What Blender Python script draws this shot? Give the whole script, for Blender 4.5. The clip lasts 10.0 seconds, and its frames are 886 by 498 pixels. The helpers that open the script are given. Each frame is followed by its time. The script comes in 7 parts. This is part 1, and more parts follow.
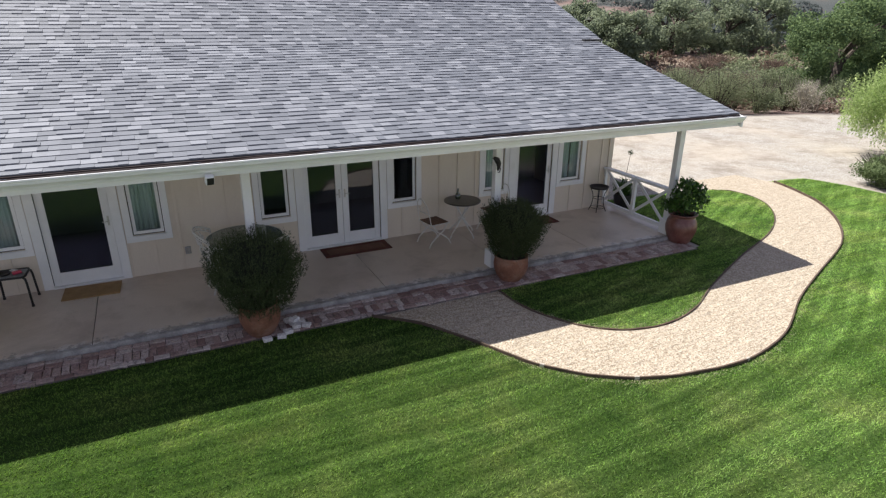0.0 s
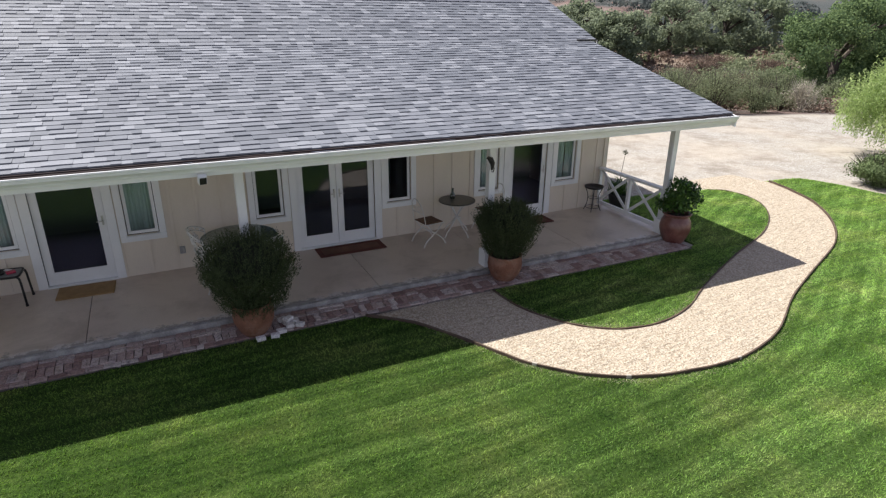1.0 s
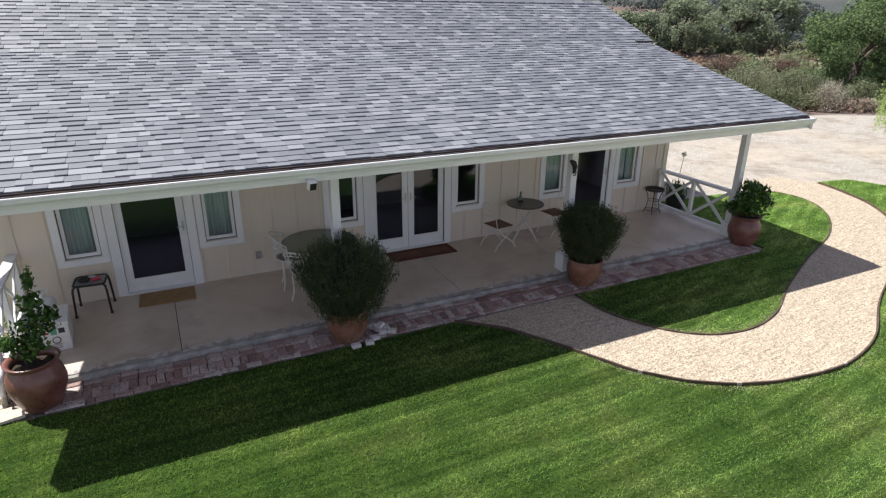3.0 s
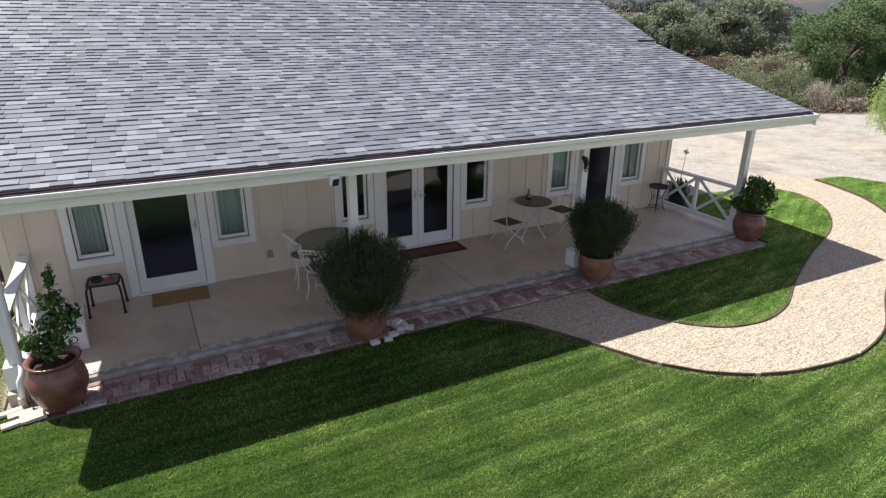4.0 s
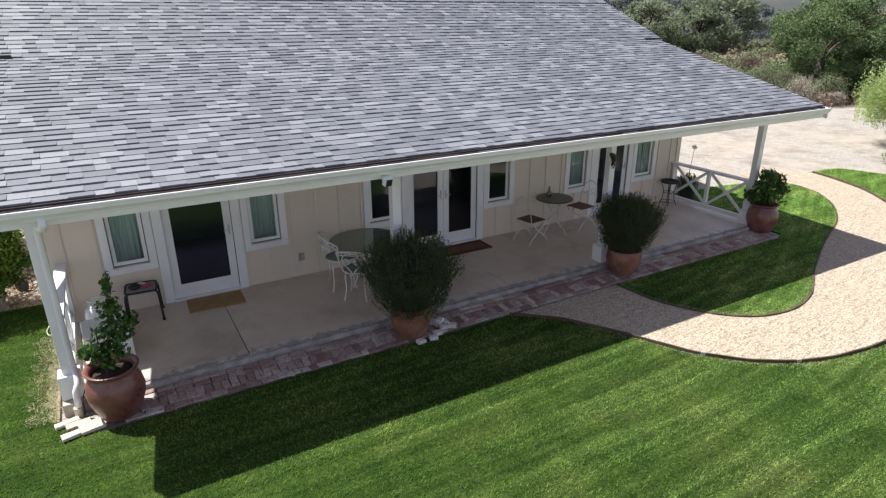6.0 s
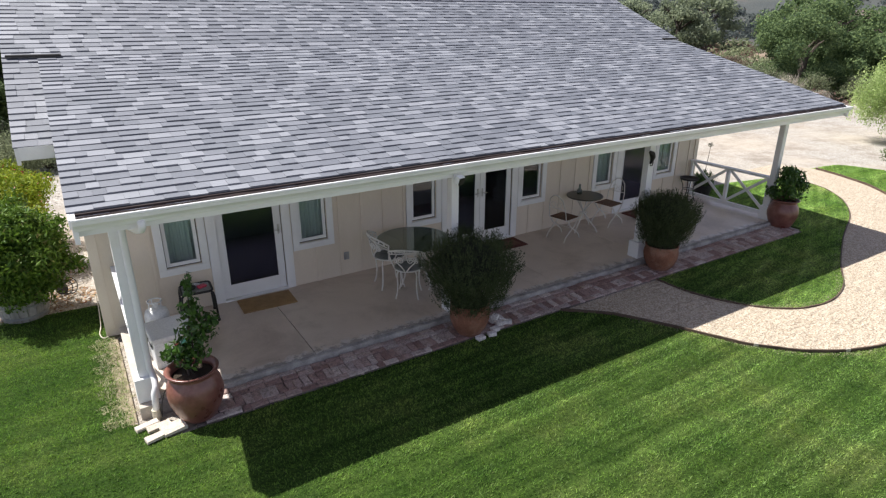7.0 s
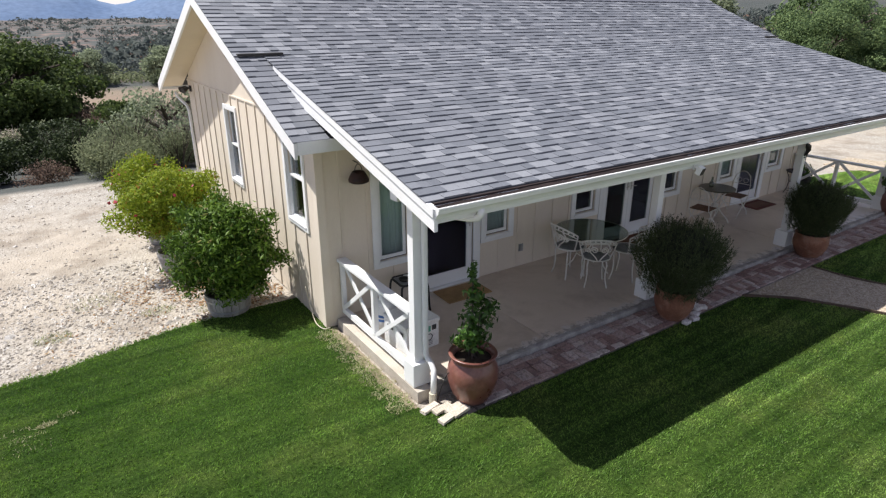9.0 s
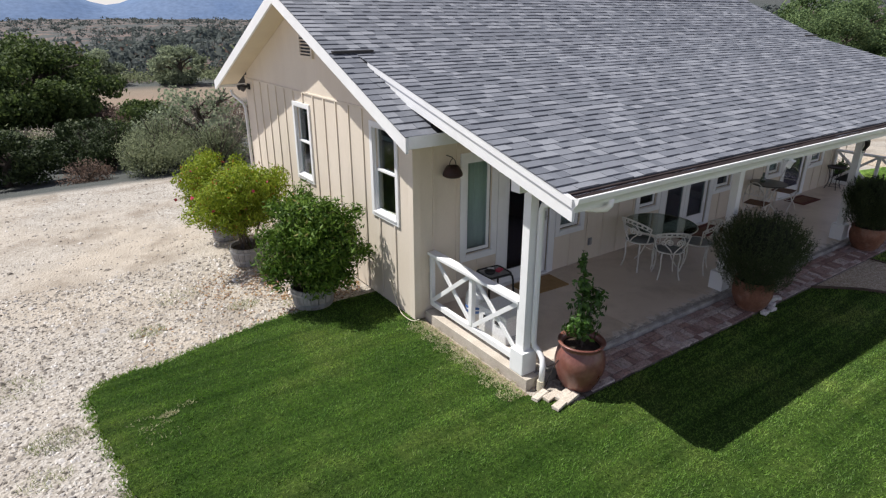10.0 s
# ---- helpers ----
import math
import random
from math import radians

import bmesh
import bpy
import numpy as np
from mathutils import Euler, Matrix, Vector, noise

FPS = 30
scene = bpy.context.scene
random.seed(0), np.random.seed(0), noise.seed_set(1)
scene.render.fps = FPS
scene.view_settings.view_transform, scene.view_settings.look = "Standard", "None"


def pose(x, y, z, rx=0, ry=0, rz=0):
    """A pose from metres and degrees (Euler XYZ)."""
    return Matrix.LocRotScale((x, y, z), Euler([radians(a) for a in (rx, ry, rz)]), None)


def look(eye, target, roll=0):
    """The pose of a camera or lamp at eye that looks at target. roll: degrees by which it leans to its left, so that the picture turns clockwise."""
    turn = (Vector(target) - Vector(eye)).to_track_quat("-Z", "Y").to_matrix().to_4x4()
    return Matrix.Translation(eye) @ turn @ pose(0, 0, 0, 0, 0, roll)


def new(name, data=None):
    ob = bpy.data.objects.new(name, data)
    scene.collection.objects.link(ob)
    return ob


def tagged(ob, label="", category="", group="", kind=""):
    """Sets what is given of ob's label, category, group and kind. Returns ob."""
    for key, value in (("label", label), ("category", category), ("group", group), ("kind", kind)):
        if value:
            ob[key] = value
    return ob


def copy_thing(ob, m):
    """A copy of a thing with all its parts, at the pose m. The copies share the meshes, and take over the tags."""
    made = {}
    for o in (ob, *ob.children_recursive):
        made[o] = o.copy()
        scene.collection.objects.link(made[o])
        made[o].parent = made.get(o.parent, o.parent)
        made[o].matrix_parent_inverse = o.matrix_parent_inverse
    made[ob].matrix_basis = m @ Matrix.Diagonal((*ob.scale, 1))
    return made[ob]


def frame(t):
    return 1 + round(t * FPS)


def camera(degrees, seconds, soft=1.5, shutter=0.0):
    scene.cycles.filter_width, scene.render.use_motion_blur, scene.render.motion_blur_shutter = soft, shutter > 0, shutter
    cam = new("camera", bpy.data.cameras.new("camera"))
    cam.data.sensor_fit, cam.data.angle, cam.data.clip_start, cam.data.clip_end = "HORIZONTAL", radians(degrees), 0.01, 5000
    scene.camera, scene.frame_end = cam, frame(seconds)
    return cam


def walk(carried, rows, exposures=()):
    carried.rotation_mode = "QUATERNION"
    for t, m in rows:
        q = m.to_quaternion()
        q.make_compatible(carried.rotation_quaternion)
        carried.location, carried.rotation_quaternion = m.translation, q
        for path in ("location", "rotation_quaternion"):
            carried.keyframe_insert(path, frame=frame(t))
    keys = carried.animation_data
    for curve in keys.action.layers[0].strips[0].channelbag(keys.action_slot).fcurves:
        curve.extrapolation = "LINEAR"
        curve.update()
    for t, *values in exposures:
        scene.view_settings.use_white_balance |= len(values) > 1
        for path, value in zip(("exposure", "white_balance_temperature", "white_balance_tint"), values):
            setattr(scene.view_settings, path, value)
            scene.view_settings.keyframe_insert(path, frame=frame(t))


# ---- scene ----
cam = camera(73.0, 10.0, soft=1.25)
PATH = [
    (0, (-0.834, 0.595, 4.311), (-0.023, 2.268, 3.575), 0.6),
    (0.5, (-0.788, 0.577, 4.313), (0.025, 2.249, 3.576), 0.6),
    (1, (-0.773, 0.536, 4.312), (0.042, 2.208, 3.576), 0.6),
    (1.5, (-0.817, 0.534, 4.311), (0.0, 2.206, 3.578), 0.6),
    (2, (-0.987, 0.666, 4.32), (-0.171, 2.338, 3.587), 0.5),
    (2.5, (-1.343, 0.906, 4.347), (-0.527, 2.577, 3.61), 0.6),
    (3, (-1.94, 1.248, 4.326), (-1.122, 2.918, 3.591), 0.5),
    (3.2, (-2.163, 1.382, 4.308), (-1.34, 3.05, 3.574), 0.6),
    (4.5, (-2.385, 1.385, 4.209), (-1.514, 3.035, 3.487), -0.0),
    (5, (-2.54, 1.462, 4.234), (-1.667, 3.108, 3.508), -0.3),
    (6.5, (-3.648, 1.965, 4.234), (-2.689, 3.564, 3.511), 0.0),
    (7, (-4.223, 2.26, 4.262), (-3.232, 3.837, 3.534), 0.1),
    (7.5, (-4.926, 2.612, 4.251), (-3.91, 4.173, 3.523), 0.1),
    (8, (-5.65, 2.966, 4.262), (-4.623, 4.519, 3.532), 0.1),
    (8.5, (-6.441, 3.362, 4.254), (-5.405, 4.91, 3.528), -0.0),
    (9, (-7.188, 3.761, 4.249), (-6.146, 5.304, 3.521), 0.0),
    (9.5, (-7.843, 4.088, 4.212), (-6.794, 5.63, 3.489), 0.0),
    (10, (-8.435, 4.365, 4.216), (-7.374, 5.896, 3.489), 0.0),
]
walk(cam, [(t, look(eye, target, roll)) for t, eye, target, roll in PATH], exposures=[(0.0, 0.70), (5.0, 0.75), (6.5, 0.79), (7.5, 0.80), (8.5, 0.70), (9.0, 0.61), (10.0, 0.40)])
# ---------------------------------------------------------------- world, sun, exposure
SUN_WAY = Vector((-1.07, 1.18, 2.6)).normalized()
world = bpy.data.worlds.new("sky")
scene.world = world
world.use_nodes = True
wn, wl = world.node_tree.nodes, world.node_tree.links
sky = wn.new("ShaderNodeTexSky")
sky.sky_type = 'NISHITA'
sky.sun_disc = False
sky.sun_elevation = math.asin(SUN_WAY.z)
sky.sun_rotation = math.atan2(SUN_WAY.x, SUN_WAY.y)
sky.altitude = 300
sky.air_density = 0.85
sky.dust_density = 0.25
sky.ozone_density = 1.6
wn["Background"].inputs["Strength"].default_value = 0.087
haze = wn.new("ShaderNodeHueSaturation")
haze.inputs["Saturation"].default_value = 0.56
wl.new(sky.outputs[0], haze.inputs["Color"])
tint = wn.new("ShaderNodeMix")
tint.data_type = 'RGBA'
tint.blend_type = 'MULTIPLY'
tint.inputs[0].default_value = 1.0
tint.inputs[7].default_value = (1.04, 0.965, 1.05, 1)
wl.new(haze.outputs[0], tint.inputs[6])
wl.new(tint.outputs[2], wn["Background"].inputs["Color"])
sun = new("sun", bpy.data.lights.new("sun", 'SUN'))
sun.data.energy = 4.6
sun.data.angle = radians(0.53)
sun.data.color = (1.0, 0.965, 0.915)
sun.matrix_world = look(SUN_WAY * 50, (0, 0, 0))

# ---------------------------------------------------------------- mesh helpers


def link(ob, parent):
    if parent is not None:
        ob.parent = parent
    return ob


def obj(name, bm, material, parent=None, label="", smooth=False):
    """One mesh object out of a bmesh."""
    me = bpy.data.meshes.new(name)
    bm.normal_update()
    bm.to_mesh(me)
    bm.free()
    if smooth:
        me.polygons.foreach_set("use_smooth", [True] * len(me.polygons))
    me.materials.append(material)
    ob = new(name, me)
    if label:
        ob["label"] = label
    return link(ob, parent)


def part(name, bm, material, parent, label="", smooth=False):
    """A part lies in its thing's own coordinates."""
    return obj(name, bm, material, parent, label, smooth)


def thing(name, m, label, category, group="", kind=""):
    """An empty at the base of a thing."""
    ob = new(name)
    ob.empty_display_size = 0.1
    ob.matrix_world = m
    return tagged(ob, label, category, group, kind)


def raw(name, verts, faces, material, parent=None, label="", smooth=False):
    """A mesh from arrays: verts n x 3, faces m x k, all of one size."""
    me = bpy.data.meshes.new(name)
    verts = np.asarray(verts, dtype=np.float32)
    faces = np.asarray(faces, dtype=np.int32)
    n, k = faces.shape
    me.vertices.add(len(verts))
    me.vertices.foreach_set("co", verts.ravel())
    me.loops.add(n * k)
    me.loops.foreach_set("vertex_index", faces.ravel())
    me.polygons.add(n)
    me.polygons.foreach_set("loop_start", np.arange(n, dtype=np.int32) * k)
    me.polygons.foreach_set("use_smooth", np.full(n, smooth, dtype=bool))
    me.update(calc_edges=True)
    me.validate()
    me.materials.append(material)
    ob = new(name, me)
    if label:
        ob["label"] = label
    return link(ob, parent)


def box(bm, x0, x1, y0, y1, z0, z1, bevel=0.0, m=None):
    vs = [bm.verts.new((x, y, z)) for x in (x0, x1) for y in (y0, y1) for z in (z0, z1)]
    fs = [(0, 1, 3, 2), (4, 6, 7, 5), (0, 4, 5, 1), (2, 3, 7, 6), (0, 2, 6, 4), (1, 5, 7, 3)]
    made = [bm.faces.new([vs[i] for i in f]) for f in fs]
    if m is not None:
        bmesh.ops.transform(bm, matrix=m, verts=vs)
    if bevel > 0:
        edges = list({e for f in made for e in f.edges})
        bmesh.ops.bevel(bm, geom=edges, offset=bevel, segments=2, affect='EDGES', profile=0.6)
    return bm


def nbox(*a, **k):
    return box(bmesh.new(), *a, **k)


def bar(bm, a, b, w, h, bevel=0.0, up=(0, 0, 1)):
    """A straight bar from a to b with a cross section w wide and h high."""
    a, b = Vector(a), Vector(b)
    d = (b - a).normalized()
    side = d.cross(Vector(up))
    if side.length < 1e-4:
        side = d.cross(Vector((0, 1, 0)))
    side.normalize()
    top = side.cross(d).normalized()
    m = Matrix((side, d, top)).transposed().to_4x4()
    m.translation = a
    return box(bm, -w / 2, w / 2, 0, (b - a).length, -h / 2, h / 2, bevel, m)


def tube(bm, pts, radius, n=8, close=False):
    """A round rod along points; radius is a number or one for each point."""
    pts = [Vector(p) for p in pts]
    k = len(pts)
    rs = [radius] * k if isinstance(radius, (int, float)) else list(radius)
    rings = []
    ref = None
    for i, p in enumerate(pts):
        if close:
            d = pts[(i + 1) % k] - pts[i - 1]
        else:
            d = pts[min(i + 1, k - 1)] - pts[max(i - 1, 0)]
        d.normalize()
        if ref is None:
            ref = d.orthogonal().normalized()
        side = (ref - d * ref.dot(d)).normalized()
        ref = side
        other = d.cross(side)
        rings.append([bm.verts.new(p + (side * math.cos(2 * math.pi * j / n) + other * math.sin(2 * math.pi * j / n)) * rs[i]) for j in range(n)])
    last = k if close else k - 1
    for i in range(last):
        r0, r1 = rings[i], rings[(i + 1) % k]
        for j in range(n):
            bm.faces.new((r0[j], r0[(j + 1) % n], r1[(j + 1) % n], r1[j]))
    if not close:
        bm.faces.new(rings[0][::-1])
        bm.faces.new(rings[-1])
    return bm


def lathe(bm, profile, n=32, z=0.0, x=0.0, y=0.0, wobble=0.0):
    rings = []
    for r, h in profile:
        if r < 1e-5:
            rings.append([bm.verts.new((x, y, z + h))])
        else:
            rings.append([bm.verts.new((x + r * (1 + wobble * math.sin(3 * a + h * 9)) * math.cos(a), y + r * (1 + wobble * math.cos(2 * a + h * 7)) * math.sin(a), z + h))
                          for a in (2 * math.pi * j / n for j in range(n))])
    for r0, r1 in zip(rings, rings[1:]):
        for j in range(n):
            q = [r0[j % len(r0)], r0[(j + 1) % len(r0)], r1[(j + 1) % len(r1)], r1[j % len(r1)]]
            q = [v for i, v in enumerate(q) if v not in q[:i]]
            if len(q) > 2:
                bm.faces.new(q)
    return bm


def disc(bm, x, y, z, r, t, n=32):
    return lathe(bm, [(0, 0), (r, 0), (r, t), (0, t)], n, z, x, y)


def spline(pts, steps=8, close=False):
    """A smooth line through control points."""
    p = [Vector(q).to_3d() if len(q) == 3 else Vector((q[0], q[1], 0)) for q in pts]
    k = len(p)
    out = []
    for i in range(k if close else k - 1):
        a, b = p[i], p[(i + 1) % k]
        before = p[i - 1] if (close or i > 0) else a * 2 - b
        after = p[(i + 2) % k] if (close or i + 2 < k) else b * 2 - a
        for s in range(steps):
            u = s / steps
            out.append(0.5 * ((2 * a) + (b - before) * u + (2 * before - 5 * a + 4 * b - after) * u * u + (3 * a - before - 3 * b + after) * u ** 3))
    if not close:
        out.append(p[-1])
    return out


def sheet(bm, outline, z_top, z_bottom):
    """A flat slab with the given outline."""
    top = [bm.verts.new((p[0], p[1], z_top)) for p in outline]
    low = [bm.verts.new((p[0], p[1], z_bottom)) for p in outline]
    f = bm.faces.new(top)
    k = len(top)
    for i in range(k):
        bm.faces.new((top[i], low[i], low[(i + 1) % k], top[(i + 1) % k]))
    bmesh.ops.recalc_face_normals(bm, faces=bm.faces[:])
    bmesh.ops.triangulate(bm, faces=[f])
    return bm


def inside(px, py, outline):
    """Which of many points lie within an outline."""
    hit = np.zeros(len(px), dtype=bool)
    k = len(outline)
    for i in range(k):
        x0, y0 = outline[i][0], outline[i][1]
        x1, y1 = outline[(i + 1) % k][0], outline[(i + 1) % k][1]
        if y0 == y1:
            continue
        cross = ((y0 > py) != (y1 > py)) & (px < (x1 - x0) * (py - y0) / (y1 - y0) + x0)
        hit ^= cross
    return hit


# ---------------------------------------------------------------- materials


def nodes_of(name):
    m = bpy.data.materials.new(name)
    m.use_nodes = True
    nt = m.node_tree
    return m, nt, nt.nodes["Principled BSDF"]


def add(nt, kind, **kw):
    n = nt.nodes.new(kind)
    for k, v in kw.items():
        n.inputs[k.replace("_", " ")].default_value = v
    return n


def coords(nt, shift=True):
    tc = nt.nodes.new("ShaderNodeTexCoord")
    if not shift:
        return tc.outputs["Object"]
    info = nt.nodes.new("ShaderNodeObjectInfo")
    mul = nt.nodes.new("ShaderNodeVectorMath")
    mul.operation = 'MULTIPLY'
    comb = nt.nodes.new("ShaderNodeCombineXYZ")
    for i in range(3):
        nt.links.new(info.outputs["Random"], comb.inputs[i])
    nt.links.new(comb.outputs[0], mul.inputs[0])
    mul.inputs[1].default_value = (37.0, 53.0, 71.0)
    plus = nt.nodes.new("ShaderNodeVectorMath")
    nt.links.new(tc.outputs["Object"], plus.inputs[0])
    nt.links.new(mul.outputs[0], plus.inputs[1])
    return plus.outputs[0]


def noise_tex(nt, vec, scale, detail=4.0, rough=0.55, distort=0.0):
    n = add(nt, "ShaderNodeTexNoise", Scale=scale, Detail=detail, Roughness=rough, Distortion=distort)
    nt.links.new(vec, n.inputs["Vector"])
    return n.outputs["Fac"]


def ramp(nt, fac, stops):
    r = nt.nodes.new("ShaderNodeValToRGB")
    e = r.color_ramp.elements
    while len(e) < len(stops):
        e.new(0.5)
    for el, (p, c) in zip(e, stops):
        el.position = p
        el.color = (*c, 1) if len(c) == 3 else c
    nt.links.new(fac, r.inputs[0])
    return r.outputs[0]


def mix(nt, fac, a, b, mode='MIX'):
    n = nt.nodes.new("ShaderNodeMix")
    n.data_type = 'RGBA'
    n.blend_type = mode
    for sock, v in ((n.inputs[0], fac), (n.inputs[6], a), (n.inputs[7], b)):
        if isinstance(v, (int, float)):
            sock.default_value = v
        elif isinstance(v, tuple):
            sock.default_value = (*v, 1)
        else:
            nt.links.new(v, sock)
    return n.outputs[2]


def bump(nt, bsdf, height, strength, distance):
    b = add(nt, "ShaderNodeBump", Strength=strength, Distance=distance)
    nt.links.new(height, b.inputs["Height"])
    nt.links.new(b.outputs[0], bsdf.inputs["Normal"])
    return b


def surface(name, dark, light, scale=6.0, fine=60.0, rough=0.7, relief=0.3, depth=0.004, metal=0.0, spec=0.4, stain=None, stain_scale=1.3, stain_amount=0.5, stretch=None, speckle=0.15):
    """A plain matter with a coarse and a fine variation, and stains if given."""
    m, nt, b = nodes_of(name)
    v = coords(nt)
    if stretch:
        mp = nt.nodes.new("ShaderNodeMapping")
        mp.inputs["Scale"].default_value = stretch
        nt.links.new(v, mp.inputs["Vector"])
        v = mp.outputs[0]
    coarse = noise_tex(nt, v, scale)
    grain = noise_tex(nt, v, fine, 3.0)
    col = ramp(nt, coarse, [(0.3, dark), (0.7, light)])
    g = ramp(nt, grain, [(0.25, (1 - 1.2 * speckle,) * 3), (0.75, (1 + 0.8 * speckle,) * 3)])
    col = mix(nt, 1.0, col, g, 'MULTIPLY')
    if stain:
        s = noise_tex(nt, v, stain_scale, 6.0, 0.65, 0.4)
        f = ramp(nt, s, [(0.5, (0, 0, 0)), (0.72, (stain_amount,) * 3)])
        col = mix(nt, f, col, stain)
    nt.links.new(col, b.inputs["Base Color"])
    rr = nt.nodes.new("ShaderNodeMapRange")
    rr.inputs["To Min"].default_value = max(0.02, rough - 0.1)
    rr.inputs["To Max"].default_value = min(1.0, rough + 0.1)
    nt.links.new(coarse, rr.inputs["Value"])
    nt.links.new(rr.outputs[0], b.inputs["Roughness"])
    b.inputs["Metallic"].default_value = metal
    b.inputs["Specular IOR Level"].default_value = spec
    bump(nt, b, grain, relief, depth)
    return m


def leaf_material(name, dark, light, back=0.25, rough=0.5, hue_scale=1.5, old=None, gloss=0.35):
    """Leaves differ from one to the next, and let some light through."""
    m, nt, b = nodes_of(name)
    geo = nt.nodes.new("ShaderNodeNewGeometry")
    v = coords(nt)
    patch = noise_tex(nt, v, hue_scale, 3.0)
    rnd = ramp(nt, geo.outputs["Random Per Island"], [(0.0, dark), (1.0, light)])
    pc = ramp(nt, patch, [(0.3, (0.72, 0.75, 0.7)), (0.7, (1.2, 1.2, 1.15))])
    col = mix(nt, 1.0, rnd, pc, 'MULTIPLY')
    if old:
        f = ramp(nt, geo.outputs["Random Per Island"], [(0.0, (0.8, 0.8, 0.8)), (0.05, (0, 0, 0))])
        col = mix(nt, f, col, old)
    nt.links.new(col, b.inputs["Base Color"])
    b.inputs["Roughness"].default_value = rough
    b.inputs["Specular IOR Level"].default_value = gloss
    tr = nt.nodes.new("ShaderNodeBsdfTranslucent")
    nt.links.new(col, tr.inputs["Color"])
    mx = nt.nodes.new("ShaderNodeMixShader")
    mx.inputs[0].default_value = back
    nt.links.new(b.outputs[0], mx.inputs[1])
    nt.links.new(tr.outputs[0], mx.inputs[2])
    nt.links.new(mx.outputs[0], nt.nodes["Material Output"].inputs[0])
    return m


def pane_material(name, tint, ior=1.42, haze=0.015, sheen=(1, 1, 1)):
    """Window glass: clear, with a reflection that grows towards a glancing view."""
    m, nt, b = nodes_of(name)
    out = nt.nodes["Material Output"]
    tr = nt.nodes.new("ShaderNodeBsdfTransparent")
    tr.inputs[0].default_value = (*tint, 1)
    gl = nt.nodes.new("ShaderNodeBsdfGlossy")
    gl.inputs["Roughness"].default_value = haze
    gl.inputs["Color"].default_value = (*sheen, 1)
    lw = nt.nodes.new("ShaderNodeLayerWeight")
    lw.inputs["Blend"].default_value = 0.5
    f0 = ((ior - 1) / (ior + 1)) ** 2
    pw = nt.nodes.new("ShaderNodeMath")
    pw.operation = 'POWER'
    pw.inputs[1].default_value = 5.0
    nt.links.new(lw.outputs["Facing"], pw.inputs[0])
    fr = nt.nodes.new("ShaderNodeMath")
    fr.operation = 'MULTIPLY_ADD'
    fr.inputs[1].default_value = 1 - f0
    fr.inputs[2].default_value = f0
    nt.links.new(pw.outputs[0], fr.inputs[0])
    mx = nt.nodes.new("ShaderNodeMixShader")
    nt.links.new(fr.outputs[0], mx.inputs[0])
    nt.links.new(tr.outputs[0], mx.inputs[1])
    nt.links.new(gl.outputs[0], mx.inputs[2])
    nt.links.new(mx.outputs[0], out.inputs[0])
    nt.nodes.remove(b)
    return m


def shingle_material(name, per_object):
    m, nt, b = nodes_of(name)
    if per_object:
        rnd = nt.nodes.new("ShaderNodeObjectInfo").outputs["Random"]
    else:
        rnd = nt.nodes.new("ShaderNodeNewGeometry").outputs["Random Per Island"]
    geo = nt.nodes.new("ShaderNodeNewGeometry")
    pos = geo.outputs["Position"]
    blend = noise_tex(nt, pos, 320.0, 2.0)
    patch = noise_tex(nt, pos, 0.8, 4.0)
    col = ramp(nt, rnd, [(0.0, (0.126, 0.138, 0.162)), (0.3, (0.144, 0.156, 0.182)), (0.6, (0.166, 0.178, 0.205)), (0.74, (0.186, 0.198, 0.226)), (0.84, (0.220, 0.233, 0.262)), (1.0, (0.248, 0.262, 0.292))])
    col = mix(nt, 1.0, col, ramp(nt, blend, [(0.3, (0.7, 0.7, 0.7)), (0.7, (1.28, 1.28, 1.28))]), 'MULTIPLY')
    col = mix(nt, 1.0, col, ramp(nt, patch, [(0.3, (0.92, 0.91, 0.92)), (0.7, (1.08, 1.07, 1.06))]), 'MULTIPLY')
    nt.links.new(col, b.inputs["Base Color"])
    b.inputs["Roughness"].default_value = 0.62
    b.inputs["Specular IOR Level"].default_value = 0.5
    bump(nt, b, blend, 0.6, 0.003)
    return m


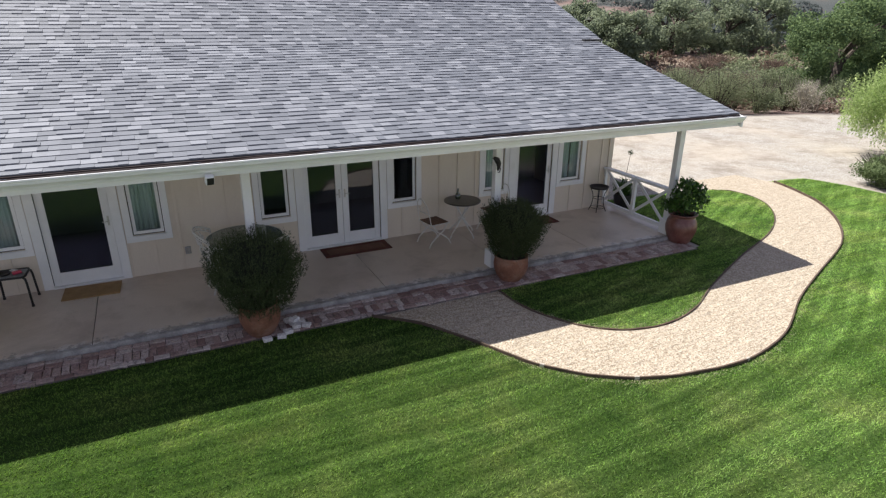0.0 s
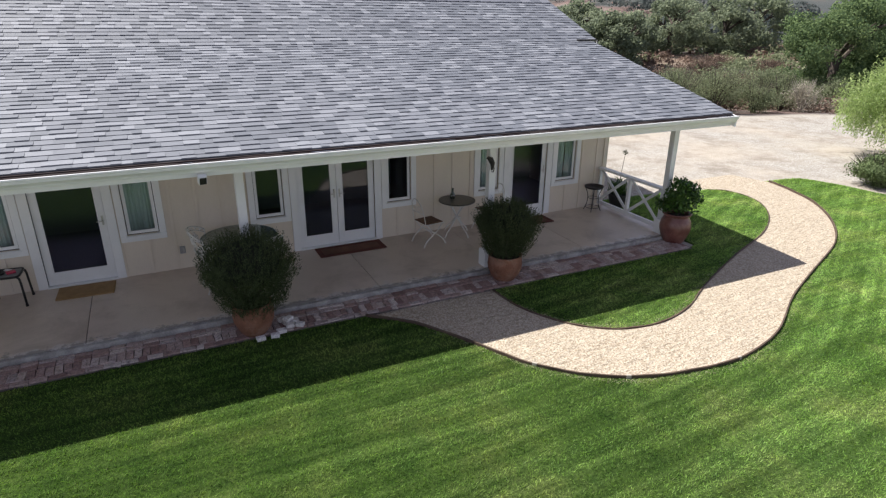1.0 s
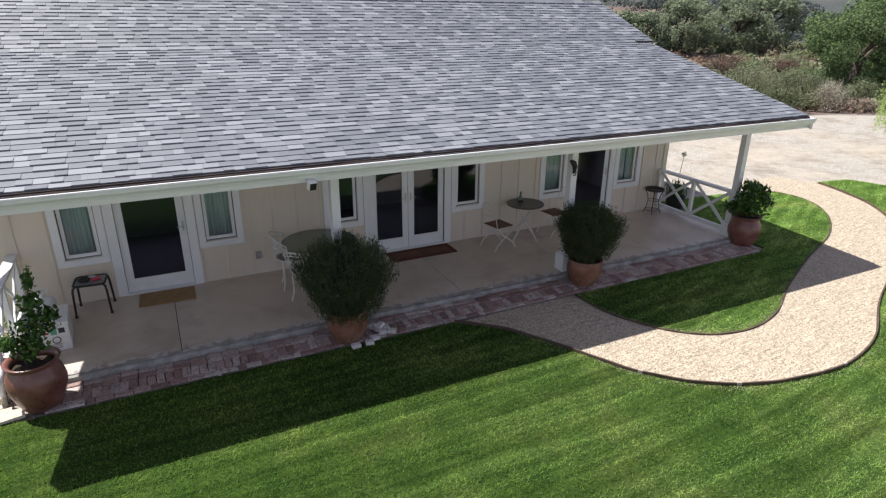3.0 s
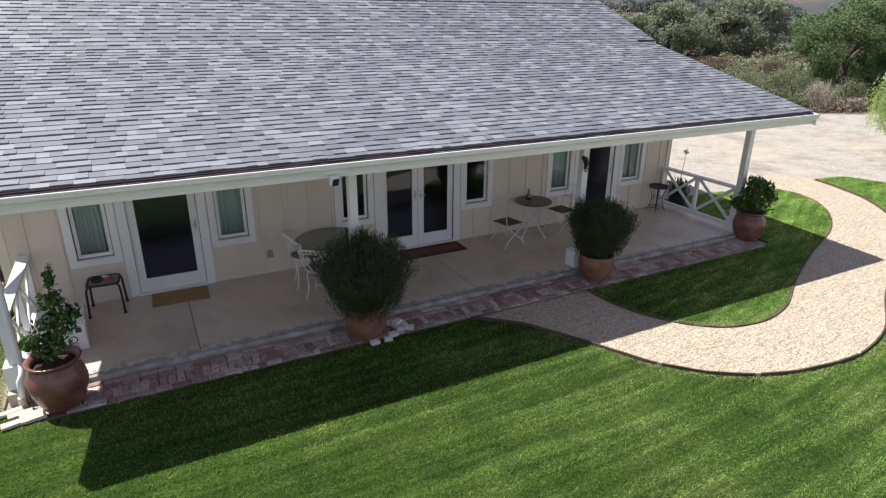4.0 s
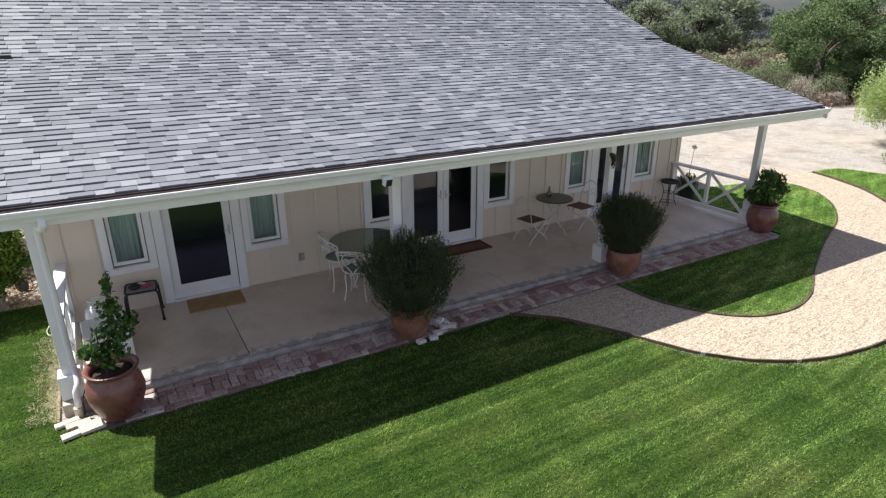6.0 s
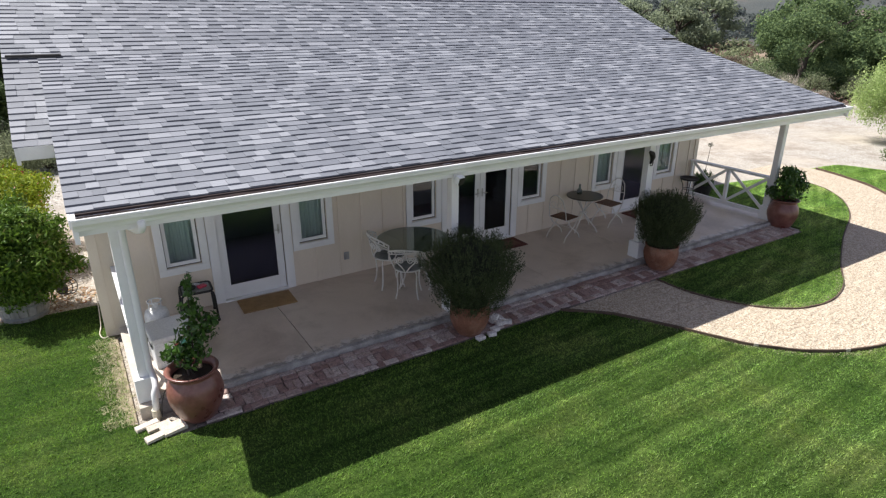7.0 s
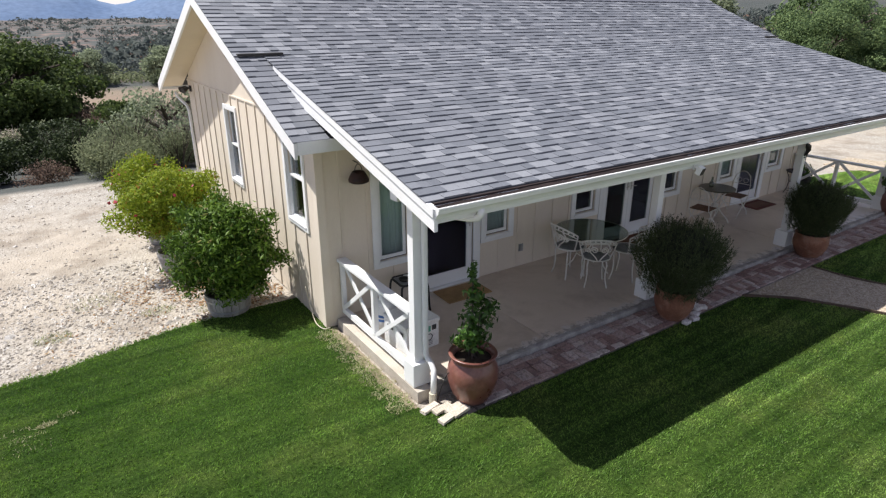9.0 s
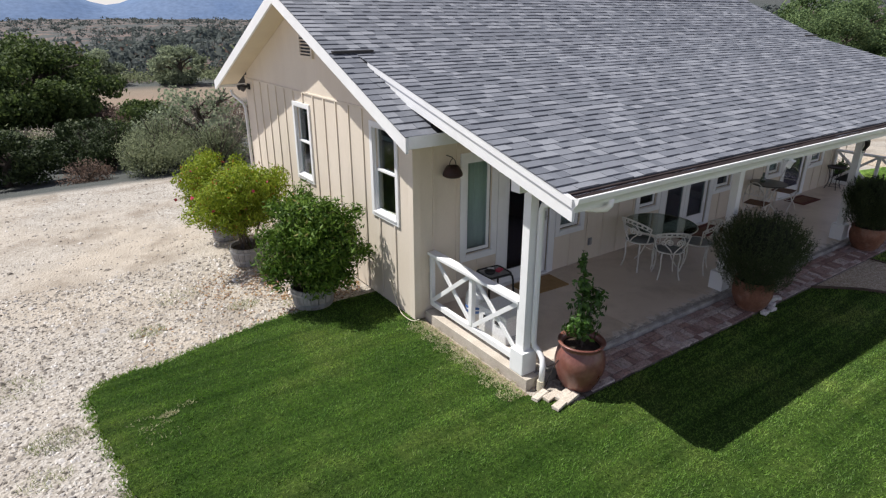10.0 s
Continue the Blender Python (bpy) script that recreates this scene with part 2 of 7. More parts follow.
def grass_material(name, blades):
    m, nt, b = nodes_of(name)
    geo = nt.nodes.new("ShaderNodeNewGeometry")
    pos = geo.outputs["Position"]
    big = noise_tex(nt, pos, 0.75, 5.0, 0.65)
    mid = noise_tex(nt, pos, 2.6, 5.0, 0.65)
    small = noise_tex(nt, pos, 26.0, 4.0, 0.75)
    # mower lines, along one slanting direction; the sheen of bent blades put into colour
    mp = nt.nodes.new("ShaderNodeMapping")
    mp.inputs["Rotation"].default_value = (0, 0, radians(1.5))
    mp.inputs["Scale"].default_value = (0.10, 3.4, 1)
    nt.links.new(pos, mp.inputs["Vector"])
    lines = noise_tex(nt, mp.outputs[0], 1.7, 5.0, 0.7)
    # wheel tracks keep to the edge of the path, then run straight along the house
    sp = nt.nodes.new("ShaderNodeSeparateXYZ")
    nt.links.new(pos, sp.inputs[0])
    slant = add(nt, "ShaderNodeVectorMath")
    slant.operation = 'DOT_PRODUCT'
    slant.inputs[1].default_value = (0.454, -0.891, 0)
    nt.links.new(pos, slant.inputs[0])
    off = add(nt, "ShaderNodeMath")
    off.operation = 'ADD'
    off.inputs[1].default_value = 1.85
    nt.links.new(slant.outputs["Value"], off.inputs[0])
    neg = add(nt, "ShaderNodeMath")
    neg.operation = 'SUBTRACT'
    neg.inputs[0].default_value = 5.0
    nt.links.new(sp.outputs["Y"], neg.inputs[1])
    far_side = add(nt, "ShaderNodeMath")
    far_side.operation = 'SMOOTH_MAX'
    nt.links.new(off.outputs[0], far_side.inputs[0])
    nt.links.new(neg.outputs[0], far_side.inputs[1])
    far_side.inputs[2].default_value = 2.5
    along = add(nt, "ShaderNodeMath")
    along.operation = 'MULTIPLY'
    along.inputs[1].default_value = 0.05
    nt.links.new(sp.outputs["X"], along.inputs[0])
    wob = add(nt, "ShaderNodeMath")
    wob.operation = 'MULTIPLY_ADD'
    nt.links.new(mid, wob.inputs[0])
    wob.inputs[1].default_value = 0.12
    nt.links.new(far_side.outputs[0], wob.inputs[2])
    track = nt.nodes.new("ShaderNodeCombineXYZ")
    nt.links.new(wob.outputs[0], track.inputs[0])
    nt.links.new(along.outputs[0], track.inputs[1])
    wheel = noise_tex(nt, track.outputs[0], 6.5, 2.0, 0.6)
    col = ramp(nt, big, [(0.3, (0.058, 0.114, 0.024)), (0.5, (0.088, 0.148, 0.037)), (0.7, (0.146, 0.190, 0.062))])
    col = mix(nt, 1.0, col, ramp(nt, mid, [(0.32, (0.78, 0.84, 0.78)), (0.68, (1.20, 1.16, 1.10))]), 'MULTIPLY')
    col = mix(nt, 1.0, col, ramp(nt, lines, [(0.38, (0.76, 0.80, 0.76)), (0.62, (1.32, 1.27, 1.32))]), 'MULTIPLY')
    # track tones average bright: light reflected by the lawn, put into its colour
    streak = ramp(nt, wheel, [(0.39, (0.84, 0.87, 0.82)), (0.50, (1.04, 1.03, 1.04)), (0.61, (1.38, 1.31, 1.46))])
    here = nt.nodes.new("ShaderNodeMapRange")
    nt.links.new(sp.outputs["X"], here.inputs["Value"])
    for k, val in (("From Min", -4.5), ("From Max", 0.5), ("To Min", 0.12), ("To Max", 1.0)):
        here.inputs[k].default_value = val
    col = mix(nt, here.outputs[0], col, mix(nt, 1.0, col, streak, 'MULTIPLY'))
    col = mix(nt, 1.0, col, ramp(nt, small, [(0.35, (0.52, 0.56, 0.50)), (0.5, (0.93, 0.94, 0.93)), (0.65, (1.45, 1.38, 1.38))]), 'MULTIPLY')
    # paler towards the path: uneven brightness in sun, put into the turf colour
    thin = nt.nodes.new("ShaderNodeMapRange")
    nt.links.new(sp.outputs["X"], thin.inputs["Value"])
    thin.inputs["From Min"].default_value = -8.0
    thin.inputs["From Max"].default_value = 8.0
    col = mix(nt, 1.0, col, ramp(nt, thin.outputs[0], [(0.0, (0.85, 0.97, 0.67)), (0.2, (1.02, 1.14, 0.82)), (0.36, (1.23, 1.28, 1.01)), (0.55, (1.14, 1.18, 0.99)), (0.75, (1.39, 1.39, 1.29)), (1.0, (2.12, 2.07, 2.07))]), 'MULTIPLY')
    dry = noise_tex(nt, pos, 1.1, 6.0, 0.7)
    col = mix(nt, ramp(nt, dry, [(0.66, (0, 0, 0)), (0.8, (0.6, 0.6, 0.6))]), col, (0.20, 0.19, 0.075))
    if blades:
        rnd = ramp(nt, geo.outputs["Random Per Island"], [(0.0, (1.22, 1.24, 1.06)), (0.8, (1.66, 1.64, 1.42)), (1.0, (1.95, 1.86, 1.68))])
        col = mix(nt, 1.0, col, rnd, 'MULTIPLY')
        col = mix(nt, ramp(nt, geo.outputs["Random Per Island"], [(0.95, (0, 0, 0)), (0.97, (0.6, 0.6, 0.6))]), col, (0.27, 0.29, 0.12))
        b.inputs["Roughness"].default_value = 0.5
        b.inputs["Specular IOR Level"].default_value = 0.22
        # light that comes through a blade is stronger and yellower than what it throws back
        tr = nt.nodes.new("ShaderNodeBsdfTranslucent")
        nt.links.new(mix(nt, 1.0, col, (1.12, 1.12, 0.76), 'MULTIPLY'), tr.inputs["Color"])
        col = mix(nt, 1.0, col, (0.90, 0.93, 1.0), 'MULTIPLY')
        mx = nt.nodes.new("ShaderNodeMixShader")
        mx.inputs[0].default_value = 0.46
        nt.links.new(b.outputs[0], mx.inputs[1])
        nt.links.new(tr.outputs[0], mx.inputs[2])
        nt.links.new(mx.outputs[0], nt.nodes["Material Output"].inputs[0])
    else:
        # sheet under the blades: the shade among them put into a darker colour
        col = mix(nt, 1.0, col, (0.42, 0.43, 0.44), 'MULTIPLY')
        b.inputs["Roughness"].default_value = 0.95
        b.inputs["Specular IOR Level"].default_value = 0.1
        tuft = noise_tex(nt, pos, 90.0, 3.0, 0.7)
        bump(nt, b, tuft, 0.8, 0.03)
    nt.links.new(col, b.inputs["Base Color"])
    return m


def gravel_material(name, c_low, c_mid, c_high, cell=38.0, patchy=None, rake=False):
    m, nt, b = nodes_of(name)
    geo = nt.nodes.new("ShaderNodeNewGeometry")
    pos = geo.outputs["Position"]
    vo = add(nt, "ShaderNodeTexVoronoi", Scale=cell)
    nt.links.new(pos, vo.inputs["Vector"])
    big = noise_tex(nt, pos, 0.35, 5.0, 0.6)
    mid = noise_tex(nt, pos, 3.0, 5.0, 0.65)
    bw = nt.nodes.new("ShaderNodeRGBToBW")
    nt.links.new(vo.outputs["Color"], bw.inputs[0])
    col = ramp(nt, bw.outputs[0], [(0.2, c_low), (0.5, c_mid), (0.85, c_high)])
    col = mix(nt, 1.0, col, ramp(nt, mid, [(0.3, (0.90, 0.895, 0.89)), (0.7, (1.07, 1.07, 1.07))]), 'MULTIPLY')
    if patchy:
        col = mix(nt, ramp(nt, big, [(0.42, (0, 0, 0)), (0.68, (0.75, 0.75, 0.75))]), col, patchy)
    nt.links.new(col, b.inputs["Base Color"])
    b.inputs["Roughness"].default_value = 0.92
    b.inputs["Specular IOR Level"].default_value = 0.2
    relief = vo.outputs["Distance"]
    if rake:
        # shallow ripples left by the rake
        mp = nt.nodes.new("ShaderNodeMapping")
        mp.inputs["Rotation"].default_value = (0, 0, radians(-20))
        mp.inputs["Scale"].default_value = (3.0, 9.0, 1)
        nt.links.new(pos, mp.inputs["Vector"])
        ripple = noise_tex(nt, mp.outputs[0], 1.4, 3.0, 0.6)
        both = add(nt, "ShaderNodeMath")
        both.operation = 'MULTIPLY_ADD'
        nt.links.new(ripple, both.inputs[0])
        both.inputs[1].default_value = 8.0
        nt.links.new(relief, both.inputs[2])
        relief = both.outputs[0]
    bump(nt, b, relief, 0.7, 0.014)
    return m


def random_tint(name, stops, rough=0.85, grain_scale=40.0, relief=0.5, depth=0.004, spec=0.3, island=False, dirt=0.0):
    """Pieces that each have a shade of their own."""
    m, nt, b = nodes_of(name)
    if island:
        rnd = nt.nodes.new("ShaderNodeNewGeometry").outputs["Random Per Island"]
    else:
        rnd = nt.nodes.new("ShaderNodeObjectInfo").outputs["Random"]
    v = coords(nt)
    g = noise_tex(nt, v, grain_scale, 5.0, 0.65)
    col = ramp(nt, rnd, stops)
    col = mix(nt, 1.0, col, ramp(nt, g, [(0.28, (0.6, 0.6, 0.6)), (0.7, (1.3, 1.28, 1.26))]), 'MULTIPLY')
    lime = noise_tex(nt, v, 9.0, 5.0, 0.7)
    col = mix(nt, ramp(nt, lime, [(0.55, (0, 0, 0)), (0.75, (0.5, 0.5, 0.5))]), col, (0.45, 0.40, 0.37))
    grime = noise_tex(nt, v, 16.0, 5.0, 0.75)
    col = mix(nt, ramp(nt, grime, [(0.5, (0, 0, 0)), (0.66, (dirt,) * 3)]), col, (0.14, 0.11, 0.10))
    nt.links.new(col, b.inputs["Base Color"])
    b.inputs["Roughness"].default_value = rough
    b.inputs["Specular IOR Level"].default_value = spec
    bump(nt, b, g, relief, depth)
    return m


M_SIDING = surface("siding_paint", (0.695, 0.612, 0.508), (0.755, 0.672, 0.566), 1.4, 70.0, 0.75, 0.12, 0.002, stain=(0.61, 0.52, 0.415), stain_amount=0.35, stretch=(1, 1, 0.35), speckle=0.03)
M_WHITE = surface("white_paint", (0.81, 0.815, 0.82), (0.86, 0.865, 0.865), 2.5, 60.0, 0.45, 0.06, 0.001, stain=(0.66, 0.645, 0.61), stain_amount=0.3, speckle=0.02)
M_SOFFIT = surface("soffit_paint", (0.64, 0.55, 0.42), (0.70, 0.61, 0.47), 2.0, 60.0, 0.7, 0.1, 0.002, speckle=0.03)
M_GUTTER_IN = surface("gutter_dirt", (0.016, 0.010, 0.010), (0.036, 0.023, 0.022), 3.0, 50.0, 0.9, 0.6, 0.006)
M_SHINGLE = shingle_material("asphalt_shingle", True)
M_SHINGLE_FIELD = shingle_material("asphalt_shingle_field", False)
M_FELT = surface("roof_felt", (0.03, 0.03, 0.032), (0.05, 0.05, 0.052), 4.0, 80.0, 0.95)
M_CONCRETE = surface("porch_concrete", (0.58, 0.49, 0.41), (0.69, 0.595, 0.51), 0.9, 45.0, 0.36, 0.15, 0.002, stain=(0.33, 0.26, 0.20), stain_scale=1.0, stain_amount=0.65, spec=0.6, speckle=0.06)


def weathered_edge(m, y0, y1):
    """Rain-washed cement: pale lime blotches and dark moss along the open edge of the slab."""
    nt = m.node_tree
    b = nt.nodes["Principled BSDF"]
    was = b.inputs["Base Color"].links[0].from_socket
    pos = nt.nodes.new("ShaderNodeNewGeometry").outputs["Position"]
    sp = nt.nodes.new("ShaderNodeSeparateXYZ")
    nt.links.new(pos, sp.inputs[0])
    near = nt.nodes.new("ShaderNodeMapRange")
    nt.links.new(sp.outputs["Y"], near.inputs["Value"])
    for k, val in (("From Min", y0), ("From Max", y1), ("To Min", 0.34), ("To Max", -0.25)):
        near.inputs[k].default_value = val
    for scale, lo, hi, tone in ((5.0, 0.62, 0.74, (0.62, 0.59, 0.58)), (8.0, 0.70, 0.80, (0.17, 0.155, 0.135))):
        blot = add(nt, "ShaderNodeMath")
        blot.operation = 'ADD'
        nt.links.new(noise_tex(nt, pos, scale, 6.0, 0.7), blot.inputs[0])
        nt.links.new(near.outputs[0], blot.inputs[1])
        was = mix(nt, ramp(nt, blot.outputs[0], [(lo, (0, 0, 0)), (hi, (0.7, 0.7, 0.7))]), was, tone)
    nt.links.new(was, b.inputs["Base Color"])


weathered_edge(M_CONCRETE, 8.9, 9.3)
M_CURB = surface("curb_concrete", (0.42, 0.37, 0.31), (0.55, 0.50, 0.43), 2.2, 50.0, 0.85, 0.4, 0.003, stain=(0.33, 0.28, 0.22))
M_NOSE = surface("worn_cement_nose", (0.22, 0.21, 0.20), (0.46, 0.44, 0.42), 6.0, 50.0, 0.85, 0.5, 0.004, stain=(0.13, 0.125, 0.115), stain_scale=2.0, stain_amount=0.7)
M_JOINT = surface("joint_dirt", (0.055, 0.045, 0.035), (0.09, 0.075, 0.06), 8.0, 60.0, 0.95)
M_BRICK = random_tint("paver_brick", [(0.0, (0.25, 0.155, 0.14)), (0.3, (0.37, 0.255, 0.23)), (0.6, (0.47, 0.375, 0.345)), (0.85, (0.62, 0.54, 0.505)), (1.0, (0.36, 0.285, 0.275))], 0.9, 45.0, 0.9, 0.012, dirt=0.75)
M_WHITE_BRICK = random_tint("painted_brick", [(0.0, (0.62, 0.58, 0.55)), (1.0, (0.78, 0.76, 0.75))], 0.8)
M_TAN_BRICK = random_tint("tan_brick", [(0.0, (0.50, 0.44, 0.36)), (1.0, (0.64, 0.58, 0.50))], 0.85)
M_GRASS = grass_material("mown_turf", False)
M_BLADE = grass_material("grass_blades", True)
M_PATH = gravel_material("path_granite", (0.325, 0.262, 0.190), (0.475, 0.400, 0.308), (0.600, 0.526, 0.422), 55.0, rake=True)
M_PEBBLE = random_tint("yard_stone", [(0.0, (0.22, 0.195, 0.168)), (0.5, (0.41, 0.378, 0.335)), (1.0, (0.68, 0.655, 0.62))], 0.9, 30.0, island=True)
M_GRIT = random_tint("path_grit", [(0.0, (0.372, 0.309, 0.235)), (0.5, (0.482, 0.418, 0.326)), (1.0, (0.623, 0.571, 0.476))], 0.9, 30.0, island=True)
M_EDGING = surface("edging_steel", (0.070, 0.046, 0.034), (0.125, 0.085, 0.062), 5.0, 60.0, 0.75)
M_GLASS = pane_material("window_glass", (0.76, 0.82, 0.82), 1.50, 0.015, (0.86, 0.86, 1.0))
M_DOOR_GLASS = pane_material("smoky_door_glass", (0.72, 0.78, 0.84), 1.62, 0.14, (0.80, 0.76, 1.0))
M_TABLE_GLASS = pane_material("table_glass", (0.40, 0.47, 0.43), 1.9, 0.05)
M_CURTAIN = surface("sheer_curtain", (0.80, 0.84, 0.79), (0.88, 0.90, 0.86), 3.0, 60.0, 0.9)
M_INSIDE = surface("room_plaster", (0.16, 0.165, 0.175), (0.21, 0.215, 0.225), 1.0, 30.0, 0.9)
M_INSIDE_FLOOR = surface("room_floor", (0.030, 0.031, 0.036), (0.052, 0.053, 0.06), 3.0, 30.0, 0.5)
M_GROOVE_SHADE = surface("groove_shade", (0.03, 0.03, 0.032), (0.05, 0.05, 0.052), 6.0, 60.0, 0.8)
M_CHROME = surface("brushed_nickel", (0.55, 0.54, 0.52), (0.66, 0.65, 0.62), 8.0, 90.0, 0.3, 0.05, 0.001, metal=1.0)
M_BLACK = surface("black_iron", (0.016, 0.015, 0.015), (0.04, 0.037, 0.035), 8.0, 70.0, 0.55, 0.3, 0.002)
M_WHITE_IRON = surface("white_iron", (0.70, 0.68, 0.63), (0.80, 0.79, 0.75), 12.0, 80.0, 0.5, 0.2, 0.002, stain=(0.42, 0.30, 0.2), stain_scale=7.0, stain_amount=0.3)
M_MESH_SEAT = surface("grey_mesh_seat", (0.24, 0.25, 0.25), (0.34, 0.35, 0.34), 20.0, 140.0, 0.8, 0.8, 0.004)
M_SEAT = surface("brown_seat", (0.11, 0.055, 0.035), (0.20, 0.105, 0.065), 6.0, 60.0, 0.6, stretch=(1, 6, 1))
M_DARK_TOP = surface("mosaic_top", (0.055, 0.05, 0.042), (0.13, 0.12, 0.10), 14.0, 60.0, 0.35, spec=0.5)
M_COIR = surface("coir_mat", (0.30, 0.185, 0.085), (0.42, 0.27, 0.125), 8.0, 160.0, 0.95, 0.9, 0.008)
M_RED_MAT = surface("maroon_mat", (0.090, 0.028, 0.020), (0.15, 0.05, 0.034), 5.0, 140.0, 0.95, 0.8, 0.006)
M_RED_MAT_IN = surface("maroon_mat_field", (0.14, 0.065, 0.042), (0.22, 0.11, 0.07), 5.0, 140.0, 0.95, 0.8, 0.006)
M_GLAZE = surface("oxblood_glaze", (0.135, 0.050, 0.040), (0.235, 0.092, 0.072), 4.0, 30.0, 0.30, 0.25, 0.004, spec=0.55, stain=(0.30, 0.175, 0.13), stain_scale=4.0, stain_amount=0.6)
M_TERRA = surface("terracotta", (0.17, 0.075, 0.046), (0.29, 0.130, 0.080), 5.0, 40.0, 0.85, 0.5, 0.006, stain=(0.33, 0.235, 0.185), stain_scale=5.0, stain_amount=0.6)
M_SOIL = surface("potting_soil", (0.022, 0.016, 0.011), (0.06, 0.042, 0.028), 12.0, 60.0, 0.95, 1.0, 0.02)
M_BARREL = surface("grey_oak_stave", (0.24, 0.23, 0.22), (0.42, 0.41, 0.395), 3.0, 40.0, 0.85, 0.5, 0.004, stretch=(5, 5, 0.6))
M_HOOP = surface("galvanised_hoop", (0.30, 0.31, 0.33), (0.42, 0.43, 0.45), 8.0, 60.0, 0.5, metal=0.7)
M_BARK = surface("oak_bark", (0.045, 0.036, 0.028), (0.13, 0.105, 0.085), 5.0, 40.0, 0.95, 1.0, 0.03, stretch=(1, 1, 0.3))
M_PLASTIC = surface("white_plastic", (0.74, 0.75, 0.75), (0.80, 0.81, 0.81), 3.0, 60.0, 0.4, 0.05, 0.001)
M_PRINT = surface("dark_print", (0.03, 0.03, 0.035), (0.06, 0.06, 0.065), 8.0, 60.0, 0.6)
M_PRINT_GREEN = surface("green_print", (0.10, 0.36, 0.26), (0.14, 0.44, 0.33), 8.0, 60.0, 0.6)
M_BLUE = surface("blue_band", (0.05, 0.13, 0.36), (0.08, 0.19, 0.48), 8.0, 60.0, 0.5)
M_RED = surface("red_plastic", (0.42, 0.03, 0.07), (0.58, 0.07, 0.12), 8.0, 60.0, 0.4)
M_HOSE = surface("garden_hose", (0.55, 0.50, 0.38), (0.66, 0.61, 0.48), 8.0, 60.0, 0.5)
M_WIRE_TOP = surface("weathered_black_metal", (0.025, 0.022, 0.022), (0.06, 0.052, 0.05), 14.0, 60.0, 0.6, 0.5, 0.004)
M_ROSEMARY = leaf_material("rosemary_needles", (0.034, 0.048, 0.024), (0.108, 0.132, 0.064), 0.15, 0.7, 6.0, gloss=0.12)
M_CITRUS = leaf_material("glossy_leaves", (0.030, 0.076, 0.014), (0.092, 0.180, 0.034), 0.22, 0.32, 3.0)
M_HEDGE = leaf_material("shrub_leaves", (0.036, 0.088, 0.013), (0.145, 0.238, 0.032), 0.28, 0.5, 2.0, old=(0.34, 0.30, 0.10), gloss=0.2)
M_HEDGE_LIGHT = leaf_material("yellow_green_leaves", (0.125, 0.198, 0.016), (0.335, 0.395, 0.042), 0.34, 0.5, 2.0, old=(0.42, 0.10, 0.03), gloss=0.18)
# M_OAK and M_OAK_DULL are paler: distance haze is put into the leaf colour
M_OAK = leaf_material("live_oak_leaves", (0.070, 0.118, 0.060), (0.225, 0.300, 0.130), 0.42, 0.7, 0.35, gloss=0.15)
M_OAK_NEAR = leaf_material("green_oak_leaves", (0.036, 0.064, 0.020), (0.135, 0.180, 0.056), 0.36, 0.6, 0.5, gloss=0.2)
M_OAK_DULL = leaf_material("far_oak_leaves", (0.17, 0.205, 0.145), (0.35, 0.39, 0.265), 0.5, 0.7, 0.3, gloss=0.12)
M_SCRUB = leaf_material("coyote_brush_leaves", (0.155, 0.182, 0.109), (0.316, 0.345, 0.213), 0.4, 0.75, 0.6, gloss=0.1)
M_DRY_SCRUB = leaf_material("dry_brush_twigs", (0.34, 0.30, 0.25), (0.54, 0.49, 0.42), 0.4, 0.85, 0.6)
# leaf colour darkened to hold the shade on the low brush's near sides
M_SHADED_BRUSH = leaf_material("shaded_brush_leaves", (0.020, 0.034, 0.014), (0.066, 0.092, 0.034), 0.15, 0.6, 0.8, gloss=0.2)
M_PEPPER = leaf_material("pepper_tree_leaves", (0.287, 0.392, 0.138), (0.506, 0.605, 0.263), 0.45, 0.5, 1.0)
M_LAVENDER = leaf_material("lavender_leaves", (0.085, 0.125, 0.046), (0.17, 0.215, 0.095), 0.2, 0.7, 3.0)

# ---------------------------------------------------------------- ground
PAD_EDGE = 22.2


def edge_y(x):
    """Where the level yard ends and the slope begins."""
    return PAD_EDGE - 0.36 * max(0.0, x - 18.0) + 0.25 * math.sin(x * 0.7)


def height(x, y):
    d = y - edge_y(x)
    if d <= 0:
        return -0.03
    right = min(1.0, max(0.0, (x - 8.0) / 20.0))
    near = -(1.5 - 0.4 * right) * (1 - math.exp(-d / 9.0)) + right * 1.6 * min(1.0, max(0.0, d - 14.0) / 24.0)
    v = min(1.0, max(0.0, d - 62.0 - 20.0 * right) / 240.0)
    valley = -13.0 * v * v * (3 - 2 * v)
    rise = 1.5 * min(1.0, max(0.0, d - 320.0) / 700.0)
    roll = noise.noise((x * 0.007 + 3.1, y * 0.007, 0.3)) * 7.5 * min(1.0, max(0.0, d - 60.0) / 240.0)
    u = min(1.0, max(0.0, (x - 0.36 * y - 12.0) / 45.0))
    w = min(1.0, max(0.0, d - 75.0) / 190.0)
    rise += 34.0 * u * w * w * (3 - 2 * w)
    fine = noise.noise((x * 0.06, y * 0.06, 1.7)) * 0.35 * min(1.0, d / 20.0)
    return -0.03 + near + valley + rise + roll + fine


def stretched(lo, hi, near_lo, near_hi, step, growth):
    c = list(np.arange(near_lo, near_hi + 1e-6, step))
    s = step
    while c[-1] < hi:
        s *= growth
        c.append(c[-1] + s)
    s = step
    while c[0] > lo:
        s *= growth
        c.insert(0, c[0] - s)
    return c


gx = stretched(-3500, 3500, -24, 48, 1.5, 1.16)
gy = stretched(-2500, 3500, -8, 60, 1.5, 1.14)
